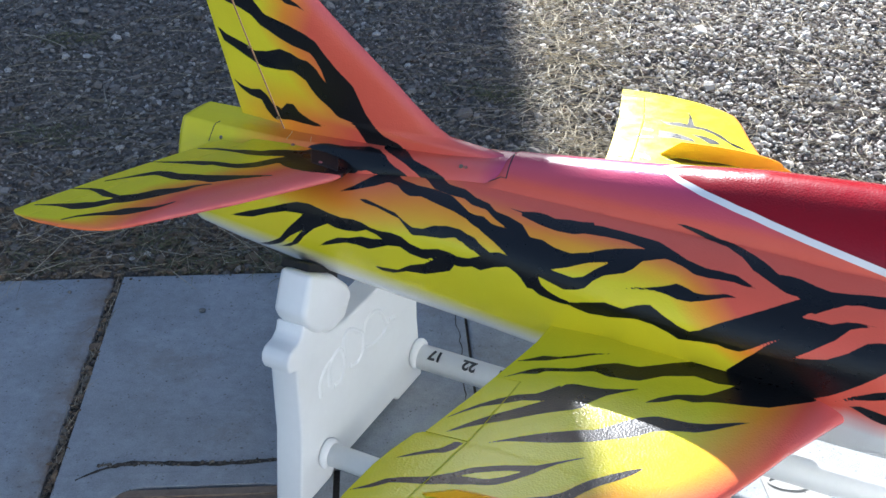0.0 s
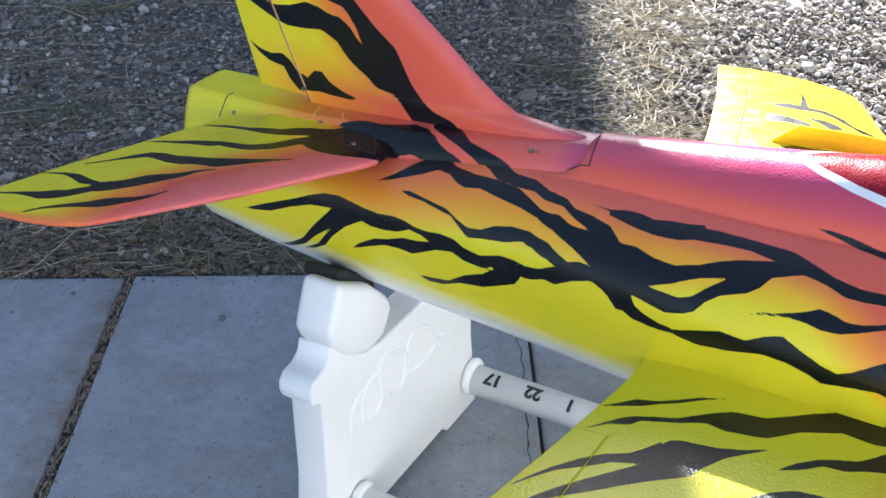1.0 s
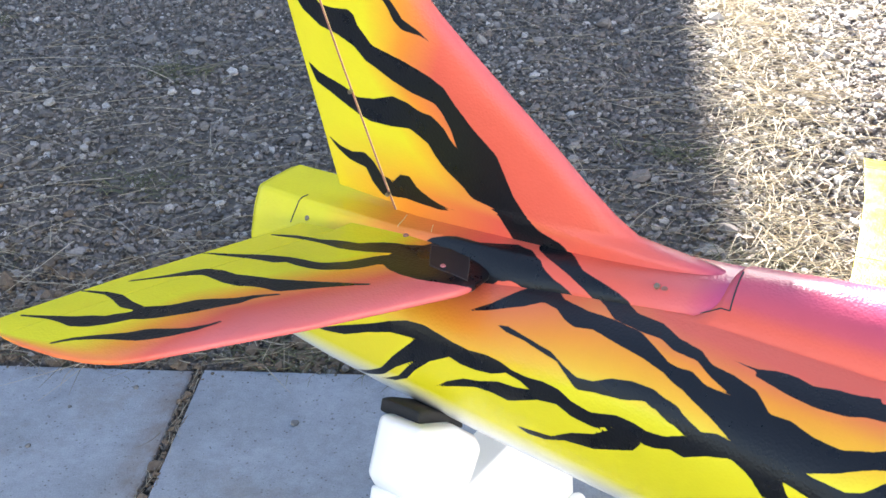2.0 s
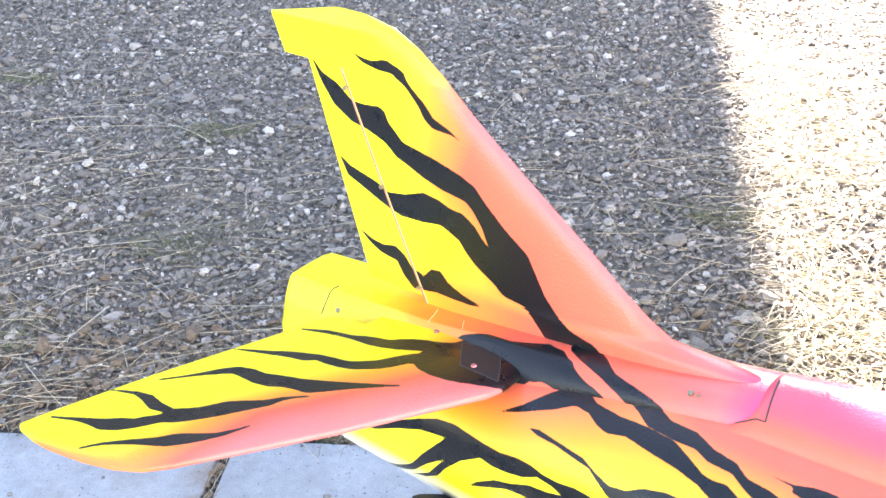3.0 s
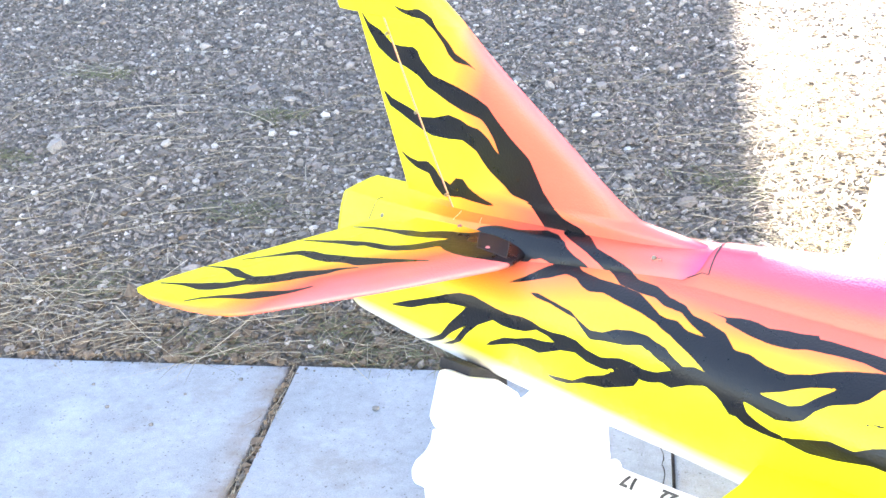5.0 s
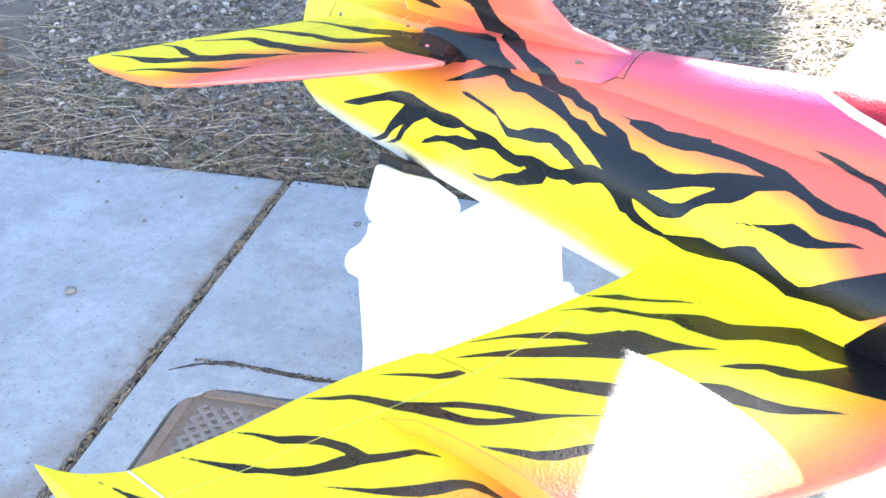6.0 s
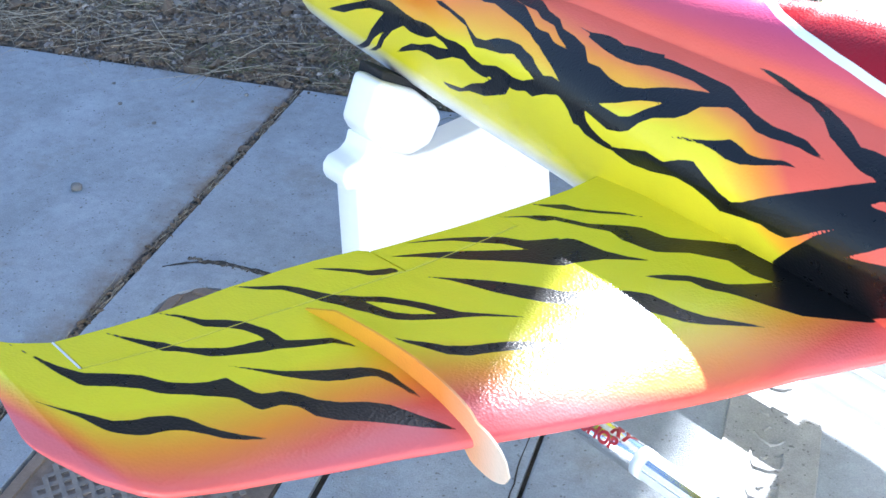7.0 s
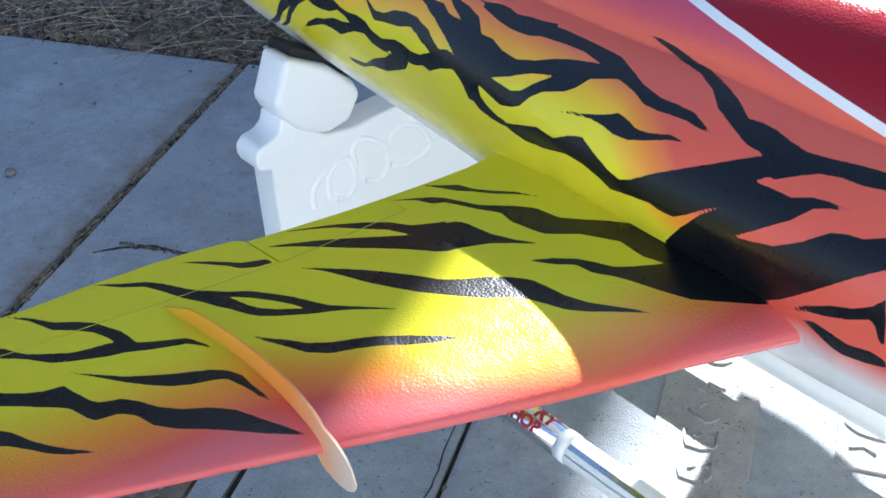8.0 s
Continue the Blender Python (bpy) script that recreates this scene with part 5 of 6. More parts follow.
FAIRING_STRIPES.append([(-0.188, 0.0382, 0.0183), (-0.1789, 0.0387, 0.0154), (-0.1676, 0.0417, 0.0138), (-0.1576, 0.0481, 0.0106), (-0.1474, 0.0527, 0.009), (-0.1384, 0.0576, 0.0093), (-0.1297, 0.0627, 0.0093)])
FAIRING_STRIPES.append([(-0.1212, 0.0356, 0.0052), (-0.1121, 0.0394, 0.0059), (-0.1033, 0.0431, 0.0069), (-0.095, 0.047, 0.008), (-0.0868, 0.0507, 0.0088), (-0.0786, 0.0544, 0.0088)])
FAIRING_STRIPES.append([(-0.2598, 0.0361, 0.0037), (-0.2509, 0.0336, 0.0037), (-0.2424, 0.0312, 0.0036), (-0.2331, 0.031, 0.0036), (-0.2236, 0.0313, 0.0035), (-0.2143, 0.0316, 0.0035), (-0.2054, 0.0314, 0.0035), (-0.1974, 0.0296, 0.0034), (-0.1902, 0.0256, 0.0034), (-0.1825, 0.0237, 0.0033), (-0.1737, 0.0249, 0.0033)])
FAIRING_STRIPES.append([(-0.248, 0.0391, 0.0037), (-0.2392, 0.0368, 0.0037), (-0.2302, 0.0361, 0.0036), (-0.2216, 0.0359, 0.0036), (-0.2126, 0.0357, 0.0036), (-0.2031, 0.0353, 0.0035), (-0.1951, 0.0337, 0.0035), (-0.188, 0.0305, 0.0034), (-0.1799, 0.0292, 0.0034), (-0.1706, 0.0301, 0.0034)])
FAIRING_STRIPES.append([(-0.228, 0.0414, 0.0037), (-0.2194, 0.0402, 0.0036), (-0.2106, 0.0395, 0.0036), (-0.2019, 0.0387, 0.0036), (-0.1934, 0.037, 0.0035), (-0.1858, 0.0344, 0.0034), (-0.1779, 0.0339, 0.0034), (-0.1691, 0.0353, 0.0034)])
FAIRING_STRIPES.append([(-0.2175, 0.0444, 0.0036), (-0.2089, 0.0432, 0.0034), (-0.2003, 0.0425, 0.0035), (-0.1921, 0.0409, 0.0035), (-0.1841, 0.0387, 0.0035), (-0.1755, 0.0385, 0.0035), (-0.1668, 0.0399, 0.0035)])
FAIRING_STRIPES.append([(-0.2075, 0.0468, 0.0034), (-0.1989, 0.0456, 0.0034), (-0.1905, 0.0444, 0.0034), (-0.1823, 0.0429, 0.0034), (-0.1742, 0.0428, 0.0033), (-0.166, 0.0446, 0.0033)])
FAIRING_STRIPES.append([(-0.1977, 0.0493, 0.0034), (-0.1894, 0.0476, 0.0034), (-0.1809, 0.0465, 0.0033), (-0.1725, 0.0472, 0.0033), (-0.1645, 0.0491, 0.0033)])
FAIRING_STRIPES.append([(-0.1882, 0.0513, 0.0033), (-0.1802, 0.0507, 0.0033), (-0.1719, 0.0515, 0.0034), (-0.1645, 0.054, 0.0034)])
FAIRING_STRIPES.append([(-0.1827, 0.0244, 0.0034), (-0.1737, 0.0249, 0.0033), (-0.1656, 0.0315, 0.0034), (-0.1584, 0.0372, 0.0034), (-0.1509, 0.0422, 0.0033), (-0.1431, 0.0465, 0.0033), (-0.1351, 0.0492, 0.0033), (-0.1279, 0.0527, 0.0034), (-0.1218, 0.0577, 0.0036)])
FAIRING_STRIPES.append([(-0.1831, 0.0314, 0.0034), (-0.1737, 0.0316, 0.0034), (-0.1662, 0.0366, 0.0034), (-0.159, 0.0419, 0.0033), (-0.1514, 0.0467, 0.0033), (-0.1441, 0.0506, 0.0033), (-0.1364, 0.0535, 0.0035), (-0.1294, 0.0578, 0.0037)])
FAIRING_STRIPES.append([(-0.1839, 0.0381, 0.0035), (-0.1745, 0.0383, 0.0035), (-0.167, 0.0419, 0.0034), (-0.1594, 0.0464, 0.0033), (-0.1519, 0.0507, 0.0033), (-0.145, 0.0548, 0.0035), (-0.1375, 0.0585, 0.0037)])
FAIRING_STRIPES.append([(-0.1855, 0.0446, 0.0034), (-0.1763, 0.0443, 0.0033), (-0.1683, 0.0471, 0.0033), (-0.1603, 0.0509, 0.0033), (-0.1533, 0.055, 0.0036), (-0.1462, 0.0594, 0.0037)])
FAIRING_STRIPES.append([(-0.1879, 0.0507, 0.0034), (-0.1787, 0.0503, 0.0033), (-0.1701, 0.0525, 0.0034), (-0.1621, 0.0555, 0.0035), (-0.1551, 0.0598, 0.0038)])
FAIRING_STRIPES.append([(-0.2841, 0.0499), (-0.2661, 0.0342), (-0.2455, 0.0270), (-0.2205, 0.0277), (-0.1879, 0.0183), (-0.1698, 0.0242), (-0.1465, 0.0423), (-0.1631, 0.0514), (-0.1856, 0.0519), (-0.2306, 0.0945), (-0.2544, 0.0797)])

# ---- wings ----
W_LEAD = curve([0.0, 0.10, 0.1577, 0.2185, 0.2811, 0.3602, 0.4493, 0.5186, 0.5918, 0.626, 0.6602, 0.6699, 0.6858, 0.6968, 0.7021, 0.7035],
               [0.50, 0.458, 0.4291, 0.4002, 0.3771, 0.3464, 0.3134, 0.2907, 0.2713, 0.2628, 0.2516, 0.2434, 0.2206, 0.1941, 0.178, 0.168])
W_TRAIL = curve([0.0, 0.1532, 0.1854, 0.2227, 0.2655, 0.3117, 0.3645, 0.373, 0.4107, 0.4423, 0.4963, 0.5494, 0.5963, 0.6425, 0.6574, 0.6681, 0.6781, 0.6859, 0.6933, 0.6976, 0.7029, 0.7035],
                [0.108, 0.1033, 0.0982, 0.092, 0.0858, 0.0782, 0.0710, 0.0635, 0.0575, 0.0555, 0.0575, 0.0643, 0.0682, 0.0706, 0.0646, 0.0590, 0.0482, 0.0345, 0.0796, 0.1175, 0.1554, 0.164])
W_HINGE = curve([0.0, 0.246, 0.3027, 0.357, 0.4498, 0.5124, 0.5787, 0.6425], [0.128, 0.1194, 0.1192, 0.1195, 0.1147, 0.1128, 0.1150, 0.1133])
# the far wing, its outline placed to fit the camera's view
L_LEAD = curve([-0.0, 0.1, 0.4938, 0.5537, 0.6373, 0.666, 0.6809, 0.6968, 0.7074, 0.7099], [0.5, 0.44, 0.2059, 0.1743, 0.1357, 0.1191, 0.1008, 0.0622, 0.0088, -0.0378])
L_TRAIL = curve([-0.0, 0.1512, 0.3459, 0.427, 0.5621, 0.7052, 0.7099], [0.08, 0.0437, 0.0003, -0.0176, -0.0503, -0.0933, -0.069])
L_HINGE = curve([-0.0, 0.1512, 0.3459, 0.427, 0.5621, 0.6742], [0.115, 0.0809, 0.0399, 0.0236, -0.0067, -0.0419])
W_Z = 0.379


def wing_rise(q, side):
    """How far the wing rises towards its tip."""
    return 0.28 * np.clip(q - 0.15, 0, 1) ** 2 if side > 0 else -0.092 * np.clip(q - 0.1, 0, 1)


def wing_spray(a, s):
    back = W_LEAD(s) - a - 0.02 * np.sin(s * 17) - 0.008 * np.clip((s - 0.55) / 0.1, 0, 1) - 0.05 * np.clip((s - 0.672) / 0.03, 0, 1)
    return ramp(back, [(0.0, PINK), (0.004, PINK), (0.020, CORAL), (0.048, ORANGE), (0.100, YELLOW), (1, YELLOW)])


def build_wing(side, name):
    wing = new(name)
    wing.parent = JET

    def place(a, q, off):
        y = -q if side > 0 else q
        return a, y, W_Z + off + wing_rise(q, side)

    lead, trail, hinge = (W_LEAD, W_TRAIL, W_HINGE) if side > 0 else (L_LEAD, L_TRAIL, L_HINGE)
    inner, split, end, tip = (0.238, 0.3645, 0.6415, 0.7034) if side > 0 else (0.1834, 0.3823, 0.6730, 0.7098)
    thick = curve([0.0, 0.15, 0.6, 0.70], [0.115, 0.11, 0.085, 0.06])
    fine = 0.0032
    stations = lambda lo, hi: np.linspace(lo, hi, max(3, int((hi - lo) / fine)))
    args = (lead, trail, thick, place, (lambda a, s: wing_spray(a, s)) if side > 0 else (lambda a, s: ramp(L_LEAD(s) - a, [(0, ORANGE), (0.03, YELLOW), (1, YELLOW)])), WING_STRIPES if side > 0 else FAR_STRIPES)
    foil("wing_root", wing, stations(0.06, inner), lead, trail, *args, 120)
    foil("wing_panel", wing, stations(inner, end), lead, hinge, *args, 105)
    foil("wing_tip", wing, np.concatenate([stations(end, tip - 0.022), np.linspace(tip - 0.022, tip, 30)[1:]]), lead, trail, *args, 105, "pink-edged wing tip, foam chipped along its edge")
    gap = lambda q: hinge(q) - 0.0012
    foil("flap", wing, stations(inner + 0.0005, split), gap, trail, *args, 26)
    foil("aileron", wing, stations(split + 0.0015, end - 0.0015), gap, trail, *args, 30)
    # the curved fence that wraps the leading edge
    verts, faces, n = [], [], 60
    for i in range(n):
        u = i / (n - 1)
        a, s = (0.122 + 0.224 * u, 0.4665 + 0.003 * u - 0.009 * math.sin(u * 3.14)) if side > 0 else (0.0679 + 0.2040 * u, 0.4122 + 0.0090 * u)
        x = min(max((float(lead(s)) - a) / float(lead(s) - trail(s)), 0), 1)
        skin = 0.10 * float(lead(s) - trail(s)) * 5 * (0.2969 * math.sqrt(x) - 0.126 * x - 0.3516 * x ** 2 + 0.2843 * x ** 3 - 0.1036 * x ** 4)
        nose = math.sqrt(max(0.0, 1 - (max(0.0, u - 0.86) / 0.14) ** 2))
        tall = (0.013 + 0.009 * u if side > 0 else 0.026) * min(1, u * 6 + 0.12) * nose
        lobe = min(1, max(0, (u - 0.72) / 0.10))
        low = (skin - 0.006) * (1 - lobe) - 0.017 * nose * lobe
        for w, top in ((-0.0020, 0), (-0.0010, 1), (0.0010, 1), (0.0020, 0)):
            y = s + w * (0.3 + 0.7 * nose)
            verts.append((a, -y if side > 0 else y, W_Z + float(wing_rise(s, side)) + (skin * nose + tall if top else low)))
    for i in range(n - 1):
        for k in range(4):
            p, r = i * 4 + k, i * 4 + (k + 1) % 4
            faces.append((p, r, r + 4, p + 4))
    faces += [(0, 1, 2, 3), tuple(4 * n - 1 - k for k in range(4))]
    verts = np.array(verts)
    tone = ramp(verts[:, 0] - 0.4 * np.clip(W_Z - verts[:, 2], 0, 1), [(0.08, (0.86, 0.55, 0.02)), (0.17, (0.86, 0.42, 0.03)), (0.27, (0.88, 0.32, 0.06)), (0.31, (0.86, 0.46, 0.24)), (0.335, (0.84, 0.66, 0.48))])
    quads = np.array([f for f in faces if len(f) == 4])
    fence = painted("wing_fence", verts, quads, tone, np.full(len(verts), -1.0), wing, "thin orange fence strip, pale at its nose")
    fence.data.polygons.foreach_set("use_smooth", [False] * len(quads))
    return wing


build_wing(1, "wing")
build_wing(-1, "wing")

# ---- fuselage ----
A = [-0.482, -0.468, -0.445, -0.38, -0.30, -0.17, -0.05, 0.0, 0.1, 0.2, 0.3, 0.45, 0.6, 0.75, 0.9, 1.0, 1.03]
B_HALF = curve(A, [0.050, 0.060, 0.067, 0.074, 0.082, 0.095, 0.107, 0.113, 0.128, 0.142, 0.149, 0.151, 0.146, 0.125, 0.09, 0.05, 0.01])
B_MID = curve(A, [0.40, 0.40, 0.40, 0.402, 0.407, 0.415, 0.423, 0.426, 0.43, 0.43, 0.43, 0.43, 0.43, 0.43, 0.42, 0.41, 0.41])
B_TOP = curve(A, [0.430, 0.445, 0.452, 0.458, 0.467, 0.486, 0.499, 0.503, 0.507, 0.512, 0.520, 0.524, 0.524, 0.51, 0.485, 0.45, 0.42])
B_LOW = curve(A, [0.364, 0.339, 0.328, 0.318, 0.311, 0.303, 0.299, 0.298, 0.295, 0.29, 0.288, 0.288, 0.292, 0.31, 0.335, 0.37, 0.40])
SPINE = curve([-0.5, -0.02, 0.0, 0.07, 0.15, 0.2, 0.27, 0.35, 0.45, 0.6, 0.75, 0.85], [0.0, 0.001, 0.021, 0.027, 0.034, 0.039, 0.045, 0.050, 0.056, 0.064, 0.04, 0.0])
N_TOP = curve([-0.5, -0.2, 0.0, 0.2], [2.15, 2.15, 2.1, 2.05])


def body_section(a, phi):
    """Side and height of the skin at station a, phi from 0 at the crest to pi at the keel."""
    c, s = np.cos(phi), np.sin(phi)
    n = np.where(c > 0, N_TOP(a), 2.3)
    side = B_HALF(a) * np.abs(s) ** (2 / n)
    z = np.where(c > 0, B_MID(a) + (B_TOP(a) - B_MID(a)) * np.abs(c) ** (2 / n), B_MID(a) - (B_MID(a) - B_LOW(a)) * np.abs(c) ** (2 / n))
    wide = 0.044 + 0.07 * np.clip(a, 0, 0.4)
    z = z + SPINE(a) * np.clip(1 - (side / wide) ** 2, 0, 1) ** 0.68 * (c > 0)
    # the waist where the wing root joins
    along = np.clip((a - 0.03) / 0.14, 0, 1) ** 1.5 * np.clip((0.47 - a) / 0.06, 0, 1)
    side = side - 0.013 * along * np.clip(1 - np.abs(z - 0.385) / 0.055, 0, 1) * (np.abs(s) > 0.5)
    return side, z


# the white band: (along, distance over the skin from the crest)
WHITE_BAND = [(0.183, 0.0), (0.19, 0.0073), (0.21, 0.0215), (0.24, 0.0365), (0.28, 0.0519), (0.32, 0.0647), (0.36, 0.0761), (0.4, 0.0865), (0.44, 0.0963), (0.62, 0.1404)]


def body_spray(a, s, z):
    lean = z - np.interp(a, [-0.42, -0.34, -0.2, -0.05, 0.0, 0.1, 0.2], [0.454, 0.443, 0.442, 0.463, 0.469, 0.479, 0.484]) + 0.60 * np.clip(a - 0.24, 0, 0.4) + 0.005 * np.sin(a * 23)
    c = ramp(lean, [(-0.12, YELLOW), (-0.022, YELLOW), (-0.006, AMBER), (0.012, ORANGE), (0.036, CORAL), (0.08, CORAL), (0.2, PINK)])
    high = np.interp(a, [-0.08, -0.02, 0.1, 0.2, 0.3, 0.4], [0.030, 0.052, 0.070, 0.084, 0.102, 0.125])
    flush = np.clip((high + 0.026 - s) / 0.026, 0, 1) * (z > B_MID(a)) * np.clip((a + 0.10) / 0.06, 0, 1)
    c = c + (np.array(CORAL) - c) * flush[:, None]
    root = np.clip((a - 0.32) / 0.08, 0, 1) * np.clip((0.435 - z) / 0.03, 0, 1)
    c = c + (np.array(CORAL) - c) * root[:, None]
    crest = np.clip((z - B_TOP(a) - 0.004) / 0.008, 0, 1) * np.clip((a + 0.03) / 0.03, 0, 1)
    c = c + (np.array(MAGENTA) - c) * (crest * (0.30 + 0.60 * np.clip((z - B_TOP(a) - 0.007) / 0.026, 0, 1)))[:, None]
    pale = np.clip((0.366 + 0.02 * np.clip(-a, 0, 0.4) + 0.034 * np.clip((a - 0.36) / 0.08, 0, 1) - z) / 0.030, 0, 1)
    c = c + (np.array(WHITE) - c) * pale[:, None]
    return c


def build_body():
    stations = np.concatenate([np.linspace(-0.482, -0.44, 16), np.arange(-0.437, 0.60, 0.003), np.linspace(0.6, 1.03, 60)])
    right = np.concatenate([np.linspace(0, 0.62, 120), np.linspace(0.62, math.pi, 118)[1:]])
    a = stations[:, None] * np.ones((1, len(right)))
    side, z = body_section(a, right[None])
    coarse = slice(2, -1, 3)
    s_all = np.concatenate([side, -side[:, coarse][:, ::-1]], 1)
    z_all = np.concatenate([z, z[:, coarse][:, ::-1]], 1)
    a_all = np.broadcast_to(stations[:, None], s_all.shape)
    n, m = s_all.shape
    verts = np.stack([a_all, -s_all, z_all], -1).reshape(-1, 3)
    faces = grid_faces(n, m, True).tolist()
    faces.append(list(range(m))[::-1])
    faces.append([(n - 1) * m + k for k in range(m)])
    arc = np.concatenate([np.zeros((n, 1)), np.cumsum(np.hypot(np.diff(side, axis=1), np.diff(z, axis=1)), 1)], 1)
    arc_all = np.concatenate([arc, arc[:, coarse][:, ::-1]], 1)
    sa, za, aa = np.abs(s_all).ravel(), z_all.ravel(), a_all.ravel()
    depth = stripe_depth(aa, arc_all.ravel(), BODY_STRIPES)
    depth = np.minimum(depth, -stripe_depth(aa, arc_all.ravel(), BODY_GAPS))
    ob = raw("fuselage", verts.tolist(), faces, M_PAINT, JET, "striped fuselage, yellow flanks, pink spine, white belly", smooth=True)
    layer = ob.data.color_attributes.new("spray", "FLOAT_COLOR", "POINT")
    spray = body_spray(aa, sa, za)
    layer.data.foreach_set("color", np.concatenate([spray, np.ones((len(spray), 1))], 1).astype(np.float32).ravel())
    at = ob.data.attributes.new("stripe", "FLOAT", "POINT")
    at.data.foreach_set("value", depth.astype(np.float32))
    # distance ahead of the white band, kept as 10 and more on the upper half
    upper = (za > B_MID(aa)) & (sa < 0.125) & (aa < 0.98)
    bd = ob.data.attributes.new("band", "FLOAT", "POINT")
    bd.data.foreach_set("value", np.where(upper, 10.0 + aa - np.interp(arc_all.ravel(), [q for _, q in WHITE_BAND], [p for p, _ in WHITE_BAND]), 0.0).astype(np.float32))
    inside = stripe_depth(a_all, arc_all, [[(p, q, 0.0037) for p, q in WHITE_BAND]]).ravel()
    wd = ob.data.attributes.new("white_band", "FLOAT", "POINT")
    wd.data.foreach_set("value", np.where(upper, 1.0 + inside, 0.0).astype(np.float32))


build_body()

# ---- tail fairing, fin and rudder ----
T_HALF = curve([-0.478, -0.47, -0.40, -0.30, -0.18, -0.08, 0.0], [0.036, 0.042, 0.046, 0.047, 0.046, 0.042, 0.0375])
T_TOP = curve([-0.478, -0.47, -0.40, -0.30, -0.18, -0.08, 0.0], [0.486, 0.489, 0.4895, 0.492, 0.503, 0.512, 0.5205])
T_LOW = curve([-0.478, -0.30, -0.18, 0.0], [0.428, 0.43, 0.44, 0.47])


def fairing_spray(a, z):
    c = ramp(a, [(-0.48, YELLOW), (-0.39, YELLOW), (-0.32, ORANGE), (-0.22, CORAL), (-0.09, CORAL), (-0.03, PINK), (0.0, MAGENTA)])
    return c + (np.array(ORANGE) - c) * (np.clip((0.475 - z) / 0.05, 0, 1) * (a > -0.3))[:, None] * 0.3


def fairing_section(a, phi):
    """Side and height of the fairing's skin: flat top, chamfer and flared flank at the tail, rounding into the spine ahead."""
    c, s = np.cos(phi), np.sin(phi)
    top, low = T_TOP(a), T_LOW(a)
    mid, h = (top + low) / 2, (top - low) / 2
    side, z = T_HALF(a) * np.sign(s) * np.abs(s) ** (2 / 2.3), mid + h * np.sign(c) * np.abs(c) ** (2 / 2.3)
    u = np.abs(phi) / math.pi
    stops = [0.0, 0.20, 0.24, 0.38, 0.42, 0.60, 0.75, 1.0]
    box_side = np.interp(u, stops, [0.0, 0.64, 0.73, 0.93, 0.98, 1.20, 1.20, 0.0]) * T_HALF(a) * np.sign(s)
    box_z = np.maximum(top - np.interp(u, stops, [0.0, 0.0005, 0.003, 0.017, 0.021, 0.046, 0.062, 0.062]), low)
    w = np.clip((-0.14 - a) / 0.10, 0, 1)
    return side + (box_side - side) * w, z + (box_z - z) * w


def build_fairing():
    st = np.concatenate([np.linspace(-0.478, -0.47, 5), np.arange(-0.467, 0.0, 0.003), [0.0]])
    phi = np.linspace(-math.pi, math.pi, 150, endpoint=False)
    a = st[:, None] * np.ones((1, len(phi)))
    side, z = fairing_section(a, phi[None])
    verts = np.stack([a, -side, z], -1).reshape(-1, 3)
    faces = grid_faces(len(st), len(phi), True).tolist()
    m = len(phi)
    faces += [list(range(m)), [(len(st) - 1) * m + k for k in range(m)][::-1]]
    aa, zz = a.ravel(), z.ravel()
    start = int(np.argmin(np.abs(phi)))
    run = np.concatenate([np.zeros((len(st), 1)), np.cumsum(np.hypot(np.diff(side, axis=1), np.diff(z, axis=1)), 1)], 1)
    arc = np.abs(run - run[:, start:start + 1])
    ob = raw("tail_fairing", verts.tolist(), faces, M_PAINT, JET, "removable tail fairing with a thin seam", smooth=True)
    layer = ob.data.color_attributes.new("spray", "FLOAT_COLOR", "POINT")
    spray = fairing_spray(aa, zz)
    layer.data.foreach_set("color", np.concatenate([spray, np.ones((len(spray), 1))], 1).astype(np.float32).ravel())
    at = ob.data.attributes.new("stripe", "FLOAT", "POINT")
    at.data.foreach_set("value", stripe_depth(aa, arc.ravel(), FAIRING_STRIPES).astype(np.float32))
    # screw heads on its flank
    for sa, ss_, sz in ((-0.405, 0.040, 0.476), (-0.315, 0.036, 0.482), (-0.055, 0.030, 0.509)):
        bm = bmesh.new()
        bmesh.ops.create_cone(bm, cap_ends=True, segments=12, radius1=0.0028, radius2=0.0022, depth=0.002)
        ob = part("screw", bm, M_SCREW, JET)
        ob.matrix_local = Matrix.Translation((sa, -ss_, sz)) @ Vector((0.1, -0.55, 0.8)).to_track_quat("Z", "Y").to_matrix().to_4x4()


build_fairing()

F_LEAD = curve([0.44, 0.50, 0.519, 0.523, 0.5265, 0.5411, 0.5624, 0.5866, 0.6227, 0.6555, 0.6807, 0.7088, 0.7278, 0.7419, 0.7501, 0.7520],
               [0.0, 0.0, -0.01, -0.05, -0.0835, -0.1079, -0.1351, -0.1626, -0.2071, -0.2468, -0.2755, -0.3044, -0.3278, -0.3519, -0.3835, -0.41])
F_HINGE = curve([0.44, 0.4805, 0.7024], [-0.306, -0.3221, -0.4105])
F_TRAIL = curve([0.44, 0.48, 0.4959, 0.7024], [-0.382, -0.391, -0.3954, -0.4522])
F_CAP = curve([0.7024, 0.7388, 0.745, 0.752], [-0.480, -0.4929, -0.455, -0.416])
F_ALL = lambda q: np.where(q < 0.7023, F_TRAIL(q), F_CAP(q))


